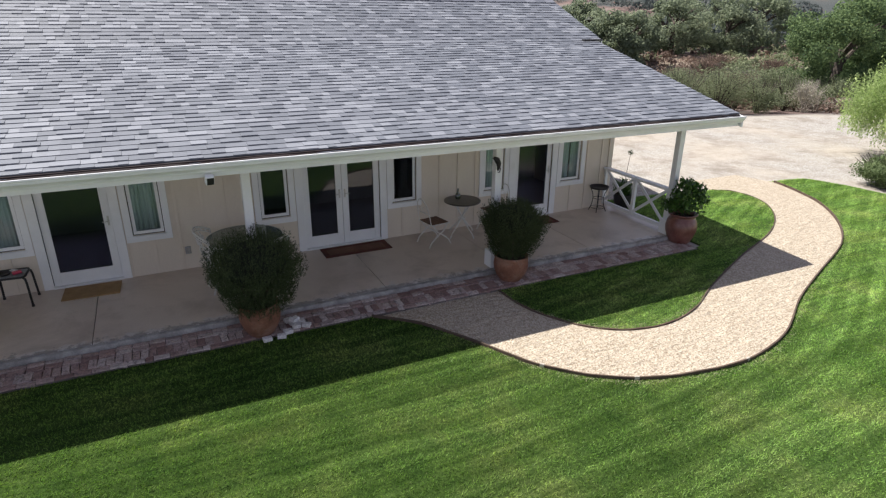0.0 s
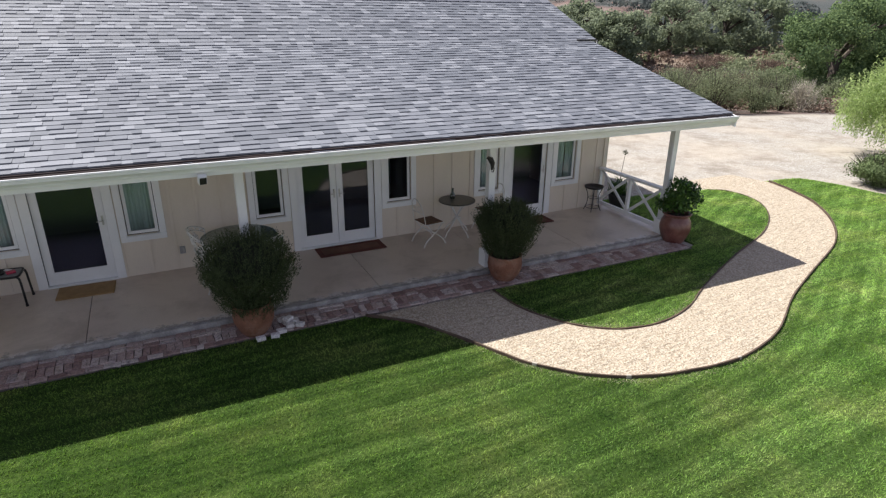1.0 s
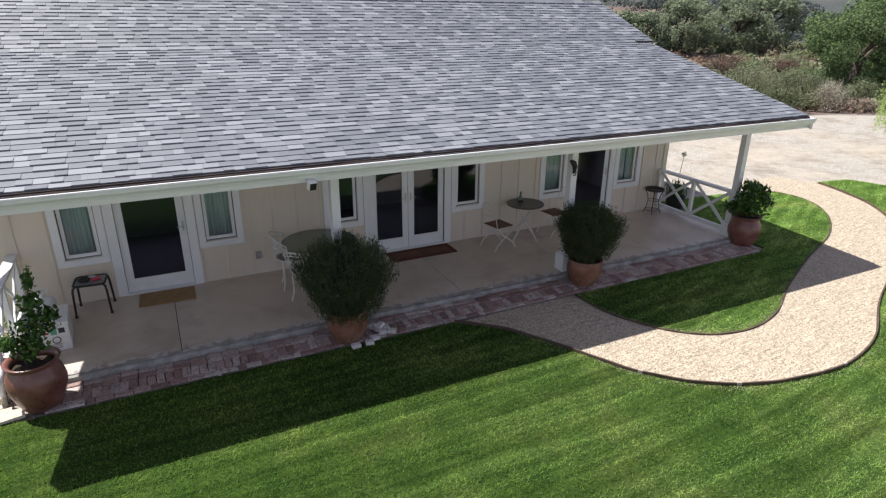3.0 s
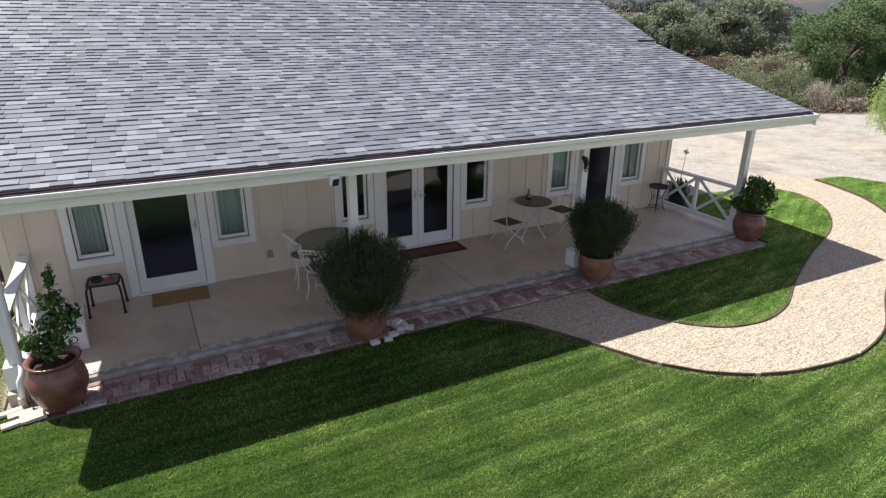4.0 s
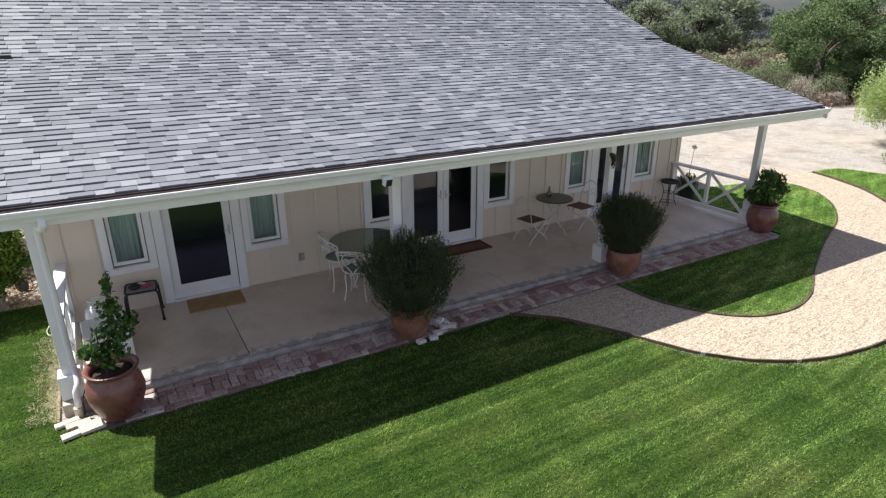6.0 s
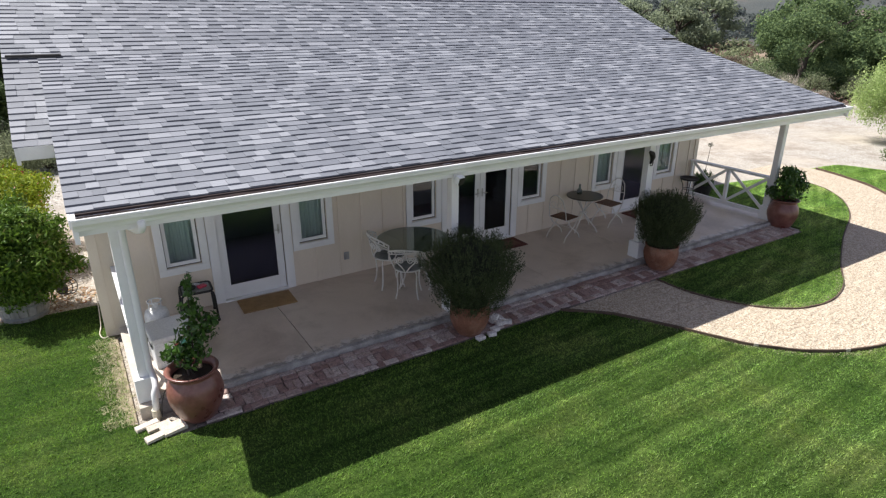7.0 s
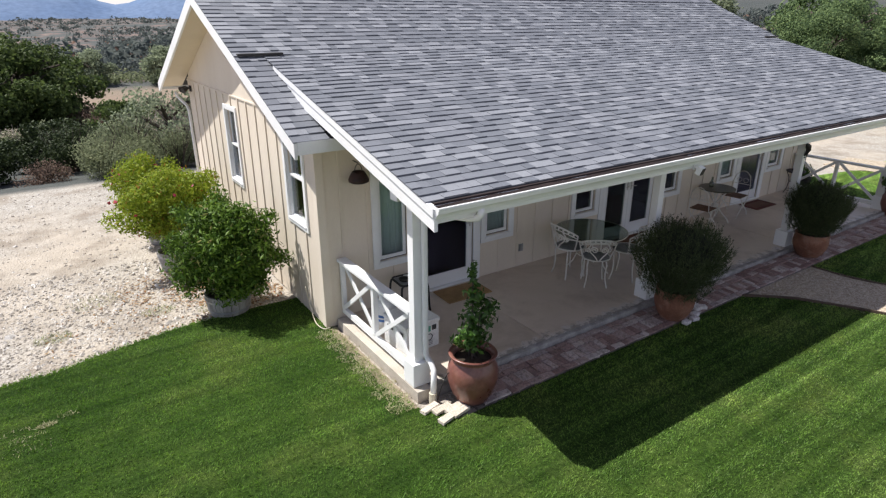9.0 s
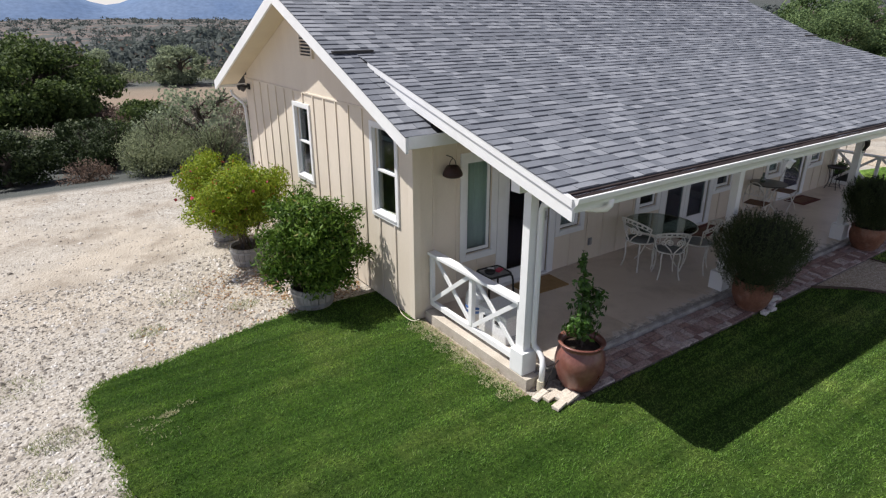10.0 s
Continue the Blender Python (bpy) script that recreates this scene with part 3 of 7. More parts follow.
gv = [(x, y, height(x, y)) for y in gy for x in gx]
nx = len(gx)
gf = [(j * nx + i, j * nx + i + 1, (j + 1) * nx + i + 1, (j + 1) * nx + i) for j in range(len(gy) - 1) for i in range(nx - 1)]


def ground_material():
    """Pale gravel on the level yard, dry grass, bare earth and brush beyond it."""
    m, nt, b = nodes_of("yard_and_dry_hills")
    geo = nt.nodes.new("ShaderNodeNewGeometry")
    pos = geo.outputs["Position"]
    sep = nt.nodes.new("ShaderNodeSeparateXYZ")
    nt.links.new(pos, sep.inputs[0])
    vo = add(nt, "ShaderNodeTexVoronoi", Scale=30.0)
    nt.links.new(pos, vo.inputs["Vector"])
    bw = nt.nodes.new("ShaderNodeRGBToBW")
    nt.links.new(vo.outputs["Color"], bw.inputs[0])
    stones = ramp(nt, bw.outputs[0], [(0.15, (0.31, 0.283, 0.248)), (0.5, (0.395, 0.365, 0.325)), (0.85, (0.49, 0.465, 0.43))])
    big = noise_tex(nt, pos, 0.22, 5.0, 0.6)
    mid = noise_tex(nt, pos, 2.2, 6.0, 0.7)
    sand = ramp(nt, big, [(0.42, (0, 0, 0)), (0.62, (0.8, 0.8, 0.8))])
    yard = mix(nt, sand, stones, (0.45, 0.393, 0.325))
    yard = mix(nt, 1.0, yard, ramp(nt, mid, [(0.3, (0.85, 0.845, 0.835)), (0.65, (1.07, 1.07, 1.07))]), 'MULTIPLY')
    # bare earth between the stones
    soil = noise_tex(nt, pos, 0.8, 7.0, 0.7)
    yard = mix(nt, ramp(nt, soil, [(0.50, (0, 0, 0)), (0.66, (0.7, 0.7, 0.7))]), yard, (0.235, 0.195, 0.155))
    hill_n = noise_tex(nt, pos, 0.035, 6.0, 0.65)
    # brush and earth tones, with some bluish distance haze put into them
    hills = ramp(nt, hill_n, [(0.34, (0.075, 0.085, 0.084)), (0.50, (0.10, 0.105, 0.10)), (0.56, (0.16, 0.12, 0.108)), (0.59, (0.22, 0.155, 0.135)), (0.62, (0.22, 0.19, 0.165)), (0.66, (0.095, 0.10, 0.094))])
    hills = mix(nt, 1.0, hills, ramp(nt, mid, [(0.3, (0.7, 0.7, 0.7)), (0.7, (1.15, 1.15, 1.15))]), 'MULTIPLY')
    # how far beyond the edge of the level yard
    off = add(nt, "ShaderNodeMath")
    off.operation = 'SUBTRACT'
    nt.links.new(sep.outputs["X"], off.inputs[0])
    off.inputs[1].default_value = 18.0
    pos_x = add(nt, "ShaderNodeMath")
    pos_x.operation = 'MAXIMUM'
    nt.links.new(off.outputs[0], pos_x.inputs[0])
    pos_x.inputs[1].default_value = 0.0
    beyond = add(nt, "ShaderNodeMath")
    beyond.operation = 'MULTIPLY_ADD'
    nt.links.new(pos_x.outputs[0], beyond.inputs[0])
    beyond.inputs[1].default_value = 0.36
    nt.links.new(sep.outputs["Y"], beyond.inputs[2])
    ragged = add(nt, "ShaderNodeMath")
    ragged.operation = 'MULTIPLY_ADD'
    nt.links.new(mid, ragged.inputs[0])
    ragged.inputs[1].default_value = 1.2
    nt.links.new(beyond.outputs[0], ragged.inputs[2])
    fall = nt.nodes.new("ShaderNodeMapRange")
    nt.links.new(ragged.outputs[0], fall.inputs["Value"])
    fall.inputs["From Min"].default_value = PAD_EDGE + 0.4
    fall.inputs["From Max"].default_value = PAD_EDGE + 1.3
    # a strip of dry grass across the slope
    strip_at = nt.nodes.new("ShaderNodeMapRange")
    nt.links.new(ragged.outputs[0], strip_at.inputs["Value"])
    strip_at.inputs["From Min"].default_value = PAD_EDGE + 22.0
    strip_at.inputs["From Max"].default_value = PAD_EDGE + 47.0
    hills = mix(nt, ramp(nt, strip_at.outputs[0], [(0.22, (0, 0, 0)), (0.34, (0.7, 0.7, 0.7)), (0.60, (0.75, 0.75, 0.75)), (0.74, (0, 0, 0))]), hills, (0.30, 0.235, 0.175))
    col = mix(nt, fall.outputs[0], yard, hills)
    nt.links.new(col, b.inputs["Base Color"])
    b.inputs["Roughness"].default_value = 0.95
    b.inputs["Specular IOR Level"].default_value = 0.15
    bump(nt, b, vo.outputs["Distance"], 0.9, 0.02)
    return m


ground = raw("ground", gv, gf, ground_material(), smooth=True)
tagged(ground, "pale gravel yard falling away to dry brushy hills", "ground", kind="structure")

# mountains far behind the hills, the blue of distance haze put into their colour
M_RANGE = surface("haze_blue_range", (0.12, 0.178, 0.295), (0.165, 0.225, 0.34), 0.004, 0.05, 1.0, 0.0, 0.001, spec=0.0)


def mountain_range(name, radius, base, amp, seed, a0, a1, label):
    n = 150
    verts, faces = [], []
    for i in range(n + 1):
        a = radians(a0 + (a1 - a0) * i / n)
        deg = a0 + (a1 - a0) * i / n
        h = base + amp * (noise.noise((i * 0.045 + seed, seed, 0)) + 0.45 * noise.noise((i * 0.15, seed + 4, 0)) + 0.18 * noise.noise((i * 0.5, seed, 2))) - 66 * math.exp(-((deg - 7) / 2.4) ** 2)
        for r, z in ((radius - 420, -40), (radius - 180, h * 0.62), (radius, max(h, 14)), (radius + 300, -40)):
            verts.append((r * math.sin(a), r * math.cos(a), z))
    for i in range(n):
        for j in range(3):
            k = i * 4 + j
            faces.append((k, k + 4, k + 5, k + 1))
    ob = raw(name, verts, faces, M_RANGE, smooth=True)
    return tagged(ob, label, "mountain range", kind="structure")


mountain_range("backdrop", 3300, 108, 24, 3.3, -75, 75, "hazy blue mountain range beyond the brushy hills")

# lawn, path and their edging: control points of the plan
OUTER = [(1.72, 8.3), (2.32, 7.75), (2.85, 6.85), (3.22, 6.15), (3.75, 5.6), (4.4, 5.25), (5.15, 5.08), (6.0, 5.05), (7.04, 5.33), (8.28, 5.99), (9.6, 6.55), (11.4, 7.3), (12.7, 8.2), (13.75, 9.35), (14.3, 10.5), (14.5, 11.17)]
INNER = [(3.94, 8.38), (4.02, 7.6), (4.3, 6.98), (4.63, 6.6), (5.05, 6.36), (5.7, 6.28), (6.47, 6.48), (7.4, 6.98), (8.95, 7.69), (10.7, 8.4), (11.9, 9.2), (12.6, 10.1), (12.66, 10.93), (12.24, 11.29)]
outer, inner = spline(OUTER, 6), spline(INNER, 6)
west = spline([(-5.0, 12.33), (-5.86, 12.3), (-6.9, 12.13), (-7.6, 11.95), (-8.1, 11.93), (-8.42, 11.7), (-8.43, 10.73), (-8.31, 9.6), (-8.2, 8.2), (-8.5, 6.0), (-9.2, 2.0), (-9.5, -4.0)], 20)
# the turf ends unevenly against the gravel
edge_rng = random.Random(77)
wander = 0.0
for i in range(1, len(west) - 1):
    wander = 0.86 * wander + edge_rng.uniform(-0.022, 0.022)
    west[i] = (west[i][0] + wander + edge_rng.uniform(-0.006, 0.006), west[i][1] + 0.6 * wander + edge_rng.uniform(-0.006, 0.006))
east = spline([(14.5, 11.17), (15.1, 11.15), (15.7, 10.98), (16.02, 10.07), (16.2, 9.1), (17.0, 7.5), (18.5, 5.0), (20.0, -4.0)], 5)
front_lawn = [(-4.2, 12.3)] + [tuple(p) for p in west] + [tuple(p) for p in reversed(east)] + [tuple(p) for p in reversed(outer)] + [(1.6, 8.3), (-3.55, 8.3), (-3.9, 8.3), (-4.2, 8.75)]
island = [tuple(p) for p in inner] + [(11.0, 11.55), (8.75, 11.7), (8.75, 8.45), (8.5, 8.38)]
lawns = []
for outline, label in ((front_lawn, "mown green lawn before the house"), (island, "small mown lawn inside the bend of the path")):
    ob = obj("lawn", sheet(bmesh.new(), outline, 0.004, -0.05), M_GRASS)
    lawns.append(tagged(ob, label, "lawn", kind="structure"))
path_outline = [tuple(p) for p in outer] + [(14.2, 12.2), (12.6, 12.2)] + [tuple(p) for p in reversed(inner)]
tagged(obj("path", sheet(bmesh.new(), path_outline, -0.008, -0.05), M_PATH), "curving path of tan crushed granite", "path", kind="structure")


def edging(line, label, high):
    bm = bmesh.new()
    rings = []
    for i, p in enumerate(line):
        d = (line[min(i + 1, len(line) - 1)] - line[max(i - 1, 0)]).normalized()
        s = Vector((d.y, -d.x, 0)) * 0.011
        lift = 0.004 * math.sin(i * 1.3)
        rings.append([bm.verts.new((*(p + s * k).xy, z + lift)) for k, z in ((-1, -0.05), (-1, high), (1, high), (1, -0.05))])
    for a, b in zip(rings, rings[1:]):
        for j in range(4):
            bm.faces.new((a[j], a[(j + 1) % 4], b[(j + 1) % 4], b[j]))
    bmesh.ops.recalc_face_normals(bm, faces=bm.faces[:])
    return tagged(obj("lawn_edging", bm, M_EDGING), label, "edging", kind="structure")


outer_edge = edging(outer, "dark brown metal edging along the outside of the path", 0.046)
for x, y, turn in ((4.207, 5.335, -28), (5.87, 5.05, 0), (3.28, 6.08, -52)):
    st = part("stake", nbox(-0.03, 0.03, -0.016, 0.016, -0.05, 0.055, 0.004), M_CURB, outer_edge)
    st.matrix_basis = pose(x, y - 0.008, 0, 0, 0, turn)
edging(inner, "dark brown metal edging along the inside of the path", 0.016)

# ---------------------------------------------------------------- house
X0, X1, YF, YB = -4.27, 8.5, 11.085, 18.0
FLOOR = 0.13
RIDGE_Y, RIDGE_Z, MAIN = 14.55, 4.61, 0.4238
SLOT_Y = 12.45
PORCH_Y, PORCH_Z = 8.22, 2.64
PORCH = (RIDGE_Z - MAIN * (RIDGE_Y - SLOT_Y) - 0.0 - PORCH_Z) / (SLOT_Y - PORCH_Y)
RX0, RX1, PX0, PX1 = -4.72, 9.0, -4.30, 8.82


def main_z(y):
    return RIDGE_Z - MAIN * abs(y - RIDGE_Y)


def porch_z(y):
    return PORCH_Z + PORCH * (y - PORCH_Y)


def prism_x(bm, profile, x0, x1):
    """A profile in y and z drawn out along x."""
    a = [bm.verts.new((x0, y, z)) for y, z in profile]
    b = [bm.verts.new((x1, y, z)) for y, z in profile]
    bm.faces.new(a)
    bm.faces.new(b[::-1])
    k = len(a)
    for i in range(k):
        bm.faces.new((a[i], b[i], b[(i + 1) % k], a[(i + 1) % k]))
    bmesh.ops.recalc_face_normals(bm, faces=bm.faces[:])
    return bm


house = thing("house", pose(0, 0, 0), "long cream board and batten ranch house with grey shingle roof", "house")

# openings along the front: left edge and right edge of the outer trim
FRONT_WINDOWS = [(-3.48, -2.785), (-1.505, -0.81), (0.555, 1.275), (3.035, 3.755), (5.06, 5.755), (7.0, 7.74)]
FRONT_DOORS = [(-2.775, -1.52, 1), (1.285, 3.025, 2), (5.765, 6.985, 1)]
WIN_Z0, WIN_Z1, DOOR_Z1 = 0.735, 2.40, 2.40
TRIM = 0.105
SIDE_WINDOWS = [(11.46, 12.26, 1.35, 2.79), (14.48, 15.26, 1.31, 2.75)]


def pierced_wall(u0, u1, top, holes, place, thick=0.14):
    """One connected wall with holes through it; its upper edge follows the line top."""
    cu = sorted({u0, u1, *(h[0] for h in holes), *(h[1] for h in holes), *(p[0] for p in top)})
    cz = sorted({0.0, *(h[2] for h in holes), *(h[3] for h in holes)})
    rows = len(cz)
    bm = bmesh.new()

    def rim(u):
        for (a, za), (b, zb) in zip(top, top[1:]):
            if a <= u <= b:
                return za + (zb - za) * (u - a) / (b - a)
        return top[-1][1]

    grid = [[[bm.verts.new(place(u, z, d)) for z in (*cz, rim(u))] for u in cu] for d in (0.0, thick)]

    def solid(i, j):
        if not (0 <= i < len(cu) - 1 and 0 <= j < rows):
            return False
        u, z = (cu[i] + cu[i + 1]) / 2, (cz[j] + (cz[j + 1] if j + 1 < rows else cz[j] + 0.1)) / 2
        return not any(h[0] < u < h[1] and h[2] < z < h[3] for h in holes)

    for i in range(len(cu) - 1):
        for j in range(rows):
            if not solid(i, j):
                continue
            for g in grid:
                bm.faces.new((g[i][j], g[i + 1][j], g[i + 1][j + 1], g[i][j + 1]))
            for there, a, b in (((i - 1, j), (i, j), (i, j + 1)), ((i + 1, j), (i + 1, j), (i + 1, j + 1)), ((i, j - 1), (i, j), (i + 1, j)), ((i, j + 1), (i, j + 1), (i + 1, j + 1))):
                if not solid(*there):
                    bm.faces.new((grid[0][a[0]][a[1]], grid[0][b[0]][b[1]], grid[1][b[0]][b[1]], grid[1][a[0]][a[1]]))
    bmesh.ops.delete(bm, geom=[v for v in bm.verts if not v.link_faces], context='VERTS')
    bmesh.ops.recalc_face_normals(bm, faces=bm.faces[:])
    return bm


front_holes = [(a + TRIM, b - TRIM, WIN_Z0 + TRIM, WIN_Z1 - TRIM) for a, b in FRONT_WINDOWS] + [(a + TRIM, b - TRIM, FLOOR, DOOR_Z1 - TRIM) for a, b, k in FRONT_DOORS]
wall_front = part("wall", pierced_wall(X0, X1, [(X0, 3.2), (X1, 3.2)], front_holes, lambda u, z, d: (u, YF + d, z)), M_SIDING, house)
side_holes = [(a + 0.08, b - 0.08, lo + 0.08, hi - 0.08) for a, b, lo, hi in SIDE_WINDOWS]
walls_side = []
for x0, x1, holes in ((X0, X0 + 0.14, side_holes), (X1 - 0.14, X1, [])):
    top = [(YF + 0.14, main_z(YF + 0.14) - 0.12), (RIDGE_Y, RIDGE_Z - 0.12), (YB - 0.14, main_z(YB - 0.14) - 0.12)]
    walls_side.append(part("wall", pierced_wall(YF + 0.14, YB - 0.14, top, holes, lambda u, z, d, x0=x0: (x0 + d, u, z)), M_SIDING, house))
part("wall", nbox(X0, X1, YB - 0.14, YB, 0, 3.0), M_SIDING, house)

# battens
def batten(parent, bm):
    return part("batten", bm, M_SIDING, parent)


x = X0 + 0.33
while x < X1 - 0.05:
    over = [h for h in [(a, b, WIN_Z0, WIN_Z1) for a, b in FRONT_WINDOWS] + [(a, b, 0, DOOR_Z1) for a, b, k in FRONT_DOORS] if h[0] - 0.035 < x < h[1] + 0.035]
    if not over:
        batten(wall_front, nbox(x - 0.022, x + 0.022, YF - 0.016, YF - 0.001, FLOOR, 3.1, 0.003))
    elif over[0][2] > 0.3:
        batten(wall_front, nbox(x - 0.022, x + 0.022, YF - 0.016, YF - 0.001, FLOOR, WIN_Z0 - 0.002, 0.003))
    x += 0.405
for side, wall in ((-1, walls_side[0]), (1, walls_side[1])):
    xw = X0 if side < 0 else X1
    a, b = sorted((xw + side * 0.018, xw + side * 0.001))
    y = 11.60
    while y < YB - 0.1:
        top = min(main_z(y) - 0.16, 2.925)
        over = [h for h in SIDE_WINDOWS if side < 0 and h[0] - 0.03 < y < h[1] + 0.03]
        pieces = [(0.02, top)] if not over else [(0.02, over[0][2] - 0.002), (over[0][3] + 0.002, top)]
        for lo, hi in pieces:
            if hi - lo > 0.05:
                batten(wall, nbox(a, b, y - 0.022, y + 0.022, lo, hi, 0.003))
        y += 0.452
    part("head_strip", nbox(a, b, YF + 0.112, YB - 0.02, 2.928, 2.958, 0.003), M_SIDING, wall)
    # corner boards
    part("corner_board", nbox(min(xw, xw + side * 0.022), max(xw, xw + side * 0.022), YF - 0.02, YF + 0.11, 0.02, 2.98, 0.004), M_SIDING, wall)
part("corner_board", nbox(X0 - 0.02, X0 + 0.1, YF - 0.022, YF - 0.001, FLOOR, 3.0, 0.004), M_SIDING, wall_front)
part("corner_board", nbox(X1 - 0.1, X1 + 0.02, YF - 0.022, YF - 0.001, FLOOR, 3.0, 0.004), M_SIDING, wall_front)

# gable vent with louvres
vent = part("vent", nbox(X0 - 0.02, X0 - 0.001, 14.17, 14.62, 3.58, 3.90), M_BLACK, house, "dark louvred gable vent")
for i in range(6):
    bm = bmesh.new()
    box(bm, -0.035, 0.0, 14.16, 14.63, -0.006, 0.006, 0.0, pose(X0 - 0.018, 0, 3.61 + i * 0.053, 0, 25, 0))
    part("slat", bm, M_SIDING, vent)
for y0, y1, z0, z1 in ((14.12, 14.17, 3.54, 3.94), (14.62, 14.67, 3.54, 3.94), (14.17, 14.62, 3.54, 3.58), (14.17, 14.62, 3.90, 3.94)):
    part("frame", nbox(X0 - 0.045, X0 - 0.001, y0, y1, z0, z1, 0.003), M_SIDING, vent)


def frame_boards(bm, w, h, t, y0, y1, bevel=0.004, bottom=None, wide=0.0):
    """Four boards round an opening, w by h outside, boards t wide."""
    bt = t if bottom is None else bottom
    box(bm, -wide, w + wide, y0, y1, h - t, h, bevel)
    box(bm, 0, t, y0, y1, bt, h - t, bevel)
    box(bm, w - t, w, y0, y1, bt, h - t, bevel)
    if bt > 0:
        box(bm, 0, w, y0, y1, 0, bt, bevel)
    return bm


def window(m, w, h, t=TRIM, double_hung=False):
    """Outside looks to -y of its own frame; origin at the lower left of the trim."""
    win = part("window", frame_boards(bmesh.new(), w, h, t, -0.026, -0.001), M_WHITE, house, "white painted wooden window with dark glass")
    win.matrix_basis = m
    iw, ih = w - 2 * t, h - 2 * t
    bm = bmesh.new()
    box(bm, t - 0.02, w - t + 0.02, -0.036 if double_hung else -0.044, -0.026, t - 0.035, t - 0.005, 0.004)
    part("sill", bm, M_WHITE, win)
    spans = [(0.0, ih)] if not double_hung else [(0.0, ih * 0.5 + 0.018), (ih * 0.5 - 0.018, ih)]
    for i, (lo, hi) in enumerate(spans):
        yo = 0.03 + (0.03 if i else 0.0)
        rim = 0.052 if not double_hung else 0.034
        bm = frame_boards(bmesh.new(), iw, hi - lo, rim, yo, yo + 0.03, 0.003)
        if not double_hung:
            bmesh.ops.transform(bm, matrix=Matrix.Translation((iw / 2, 0, ih / 2)) @ Matrix.Diagonal(((iw - 0.024) / iw, 1, (ih - 0.024) / ih, 1)) @ Matrix.Translation((-iw / 2, 0, -ih / 2)), verts=bm.verts[:])
        fr = part("sash", bm, M_WHITE, win)
        fr.matrix_basis = pose(t, 0, t + lo)
        pane = part("pane", nbox(t + 0.032, t + iw - 0.032, yo + 0.012, yo + 0.018, t + lo + 0.032, t + hi - 0.032), M_GLASS, win)
        pane.visible_shadow = False
    # dark strip stands in for the shaded groove round the sash; white if double-hung
    bm = bmesh.new()
    e = 0.016
    for a, b, lo, hi in ((0.001, e, 0.001, ih - 0.001), (iw - e, iw - 0.001, 0.001, ih - 0.001), (e, iw - e, 0.001, e), (e, iw - e, ih - e, ih - 0.001)):
        box(bm, t + a, t + b, 0.031 if not double_hung else 0.0, 0.055 if not double_hung else 0.029, t + lo, t + hi)
    part("seal", bm, M_GROOVE_SHADE if not double_hung else M_WHITE, win)
    return win


for a, b in FRONT_WINDOWS:
    window(pose(a, YF, WIN_Z0), b - a, WIN_Z1 - WIN_Z0)
for a, b, lo, hi in SIDE_WINDOWS:
    window(pose(X0, b, lo, 0, 0, -90), b - a, hi - lo, 0.08, True)


def lever(parent, x, y, z, way):
    h = part("handle", nbox(x - 0.014, x + 0.014, y - 0.01, y, z - 0.08, z + 0.08, 0.003), M_CHROME, parent, "brushed nickel lever handle")
    bm = bmesh.new()
    tube(bm, [(x, y - 0.01, z), (x, y - 0.05, z), (x + way * 0.03, y - 0.058, z), (x + way * 0.09, y - 0.055, z - 0.004)], 0.007)
    part("lever", bm, M_CHROME, h, smooth=True)


def door(m, w, h, leaves):
    d = part("door", frame_boards(bmesh.new(), w, h, 0.135, -0.028, -0.001, 0.004, 0.0), M_WHITE, house,
             "white full-glass door with dark glass" if leaves == 1 else "pair of white french doors with dark glass")
    d.matrix_basis = m
    t = 0.135
    lw = (w - 2 * t) / leaves
    glass = M_GLASS if leaves > 1 else M_DOOR_GLASS
    for i in range(leaves):
        x0 = t + i * lw
        x1 = x0 + lw
        g = 0.004
        st, low, top = 0.105, 0.235, 0.12
        bm = bmesh.new()
        box(bm, x0 + g, x0 + st, 0.02, 0.06, 0.03, h - t - g, 0.004)
        box(bm, x1 - st, x1 - g, 0.02, 0.06, 0.03, h - t - g, 0.004)
        box(bm, x0 + st, x1 - st, 0.022, 0.058, 0.03, low, 0.004)
        box(bm, x0 + st, x1 - st, 0.022, 0.058, h - t - top, h - t - g, 0.004)
        leaf = part("leaf", bm, M_WHITE, d)
        pane = part("pane", nbox(x0 + st - 0.01, x1 - st + 0.01, 0.036, 0.042, low - 0.01, h - t - top + 0.01), glass, d)
        pane.visible_shadow = False
        bm = bmesh.new()
        for a, b, lo, hi in ((x0 + st, x0 + st + 0.014, low, h - t - top), (x1 - st - 0.014, x1 - st, low, h - t - top), (x0 + st, x1 - st, low, low + 0.014)):
            box(bm, a, b, 0.012, 0.022, lo, hi)
        part("bead", bm, M_WHITE, d)
        if leaves == 1:
            lever(d, x1 - 0.055, 0.02, 1.02, -1)
        else:
            lever(d, x1 - 0.052 if i == 0 else x0 + 0.052, 0.02, 1.02, -1 if i == 0 else 1)
    part("threshold", nbox(t - 0.01, w - t + 0.01, -0.05, 0.06, 0.001, 0.028, 0.005), M_WHITE, d)
    return d


for a, b, leaves in FRONT_DOORS:
    door(pose(a, YF, FLOOR), b - a, DOOR_Z1 - FLOOR, leaves)

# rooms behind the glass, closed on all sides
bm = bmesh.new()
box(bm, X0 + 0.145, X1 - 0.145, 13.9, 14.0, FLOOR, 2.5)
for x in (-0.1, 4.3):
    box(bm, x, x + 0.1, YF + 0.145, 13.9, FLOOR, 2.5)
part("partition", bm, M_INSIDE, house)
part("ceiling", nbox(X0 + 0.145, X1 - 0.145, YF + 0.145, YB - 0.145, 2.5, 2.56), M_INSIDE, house)
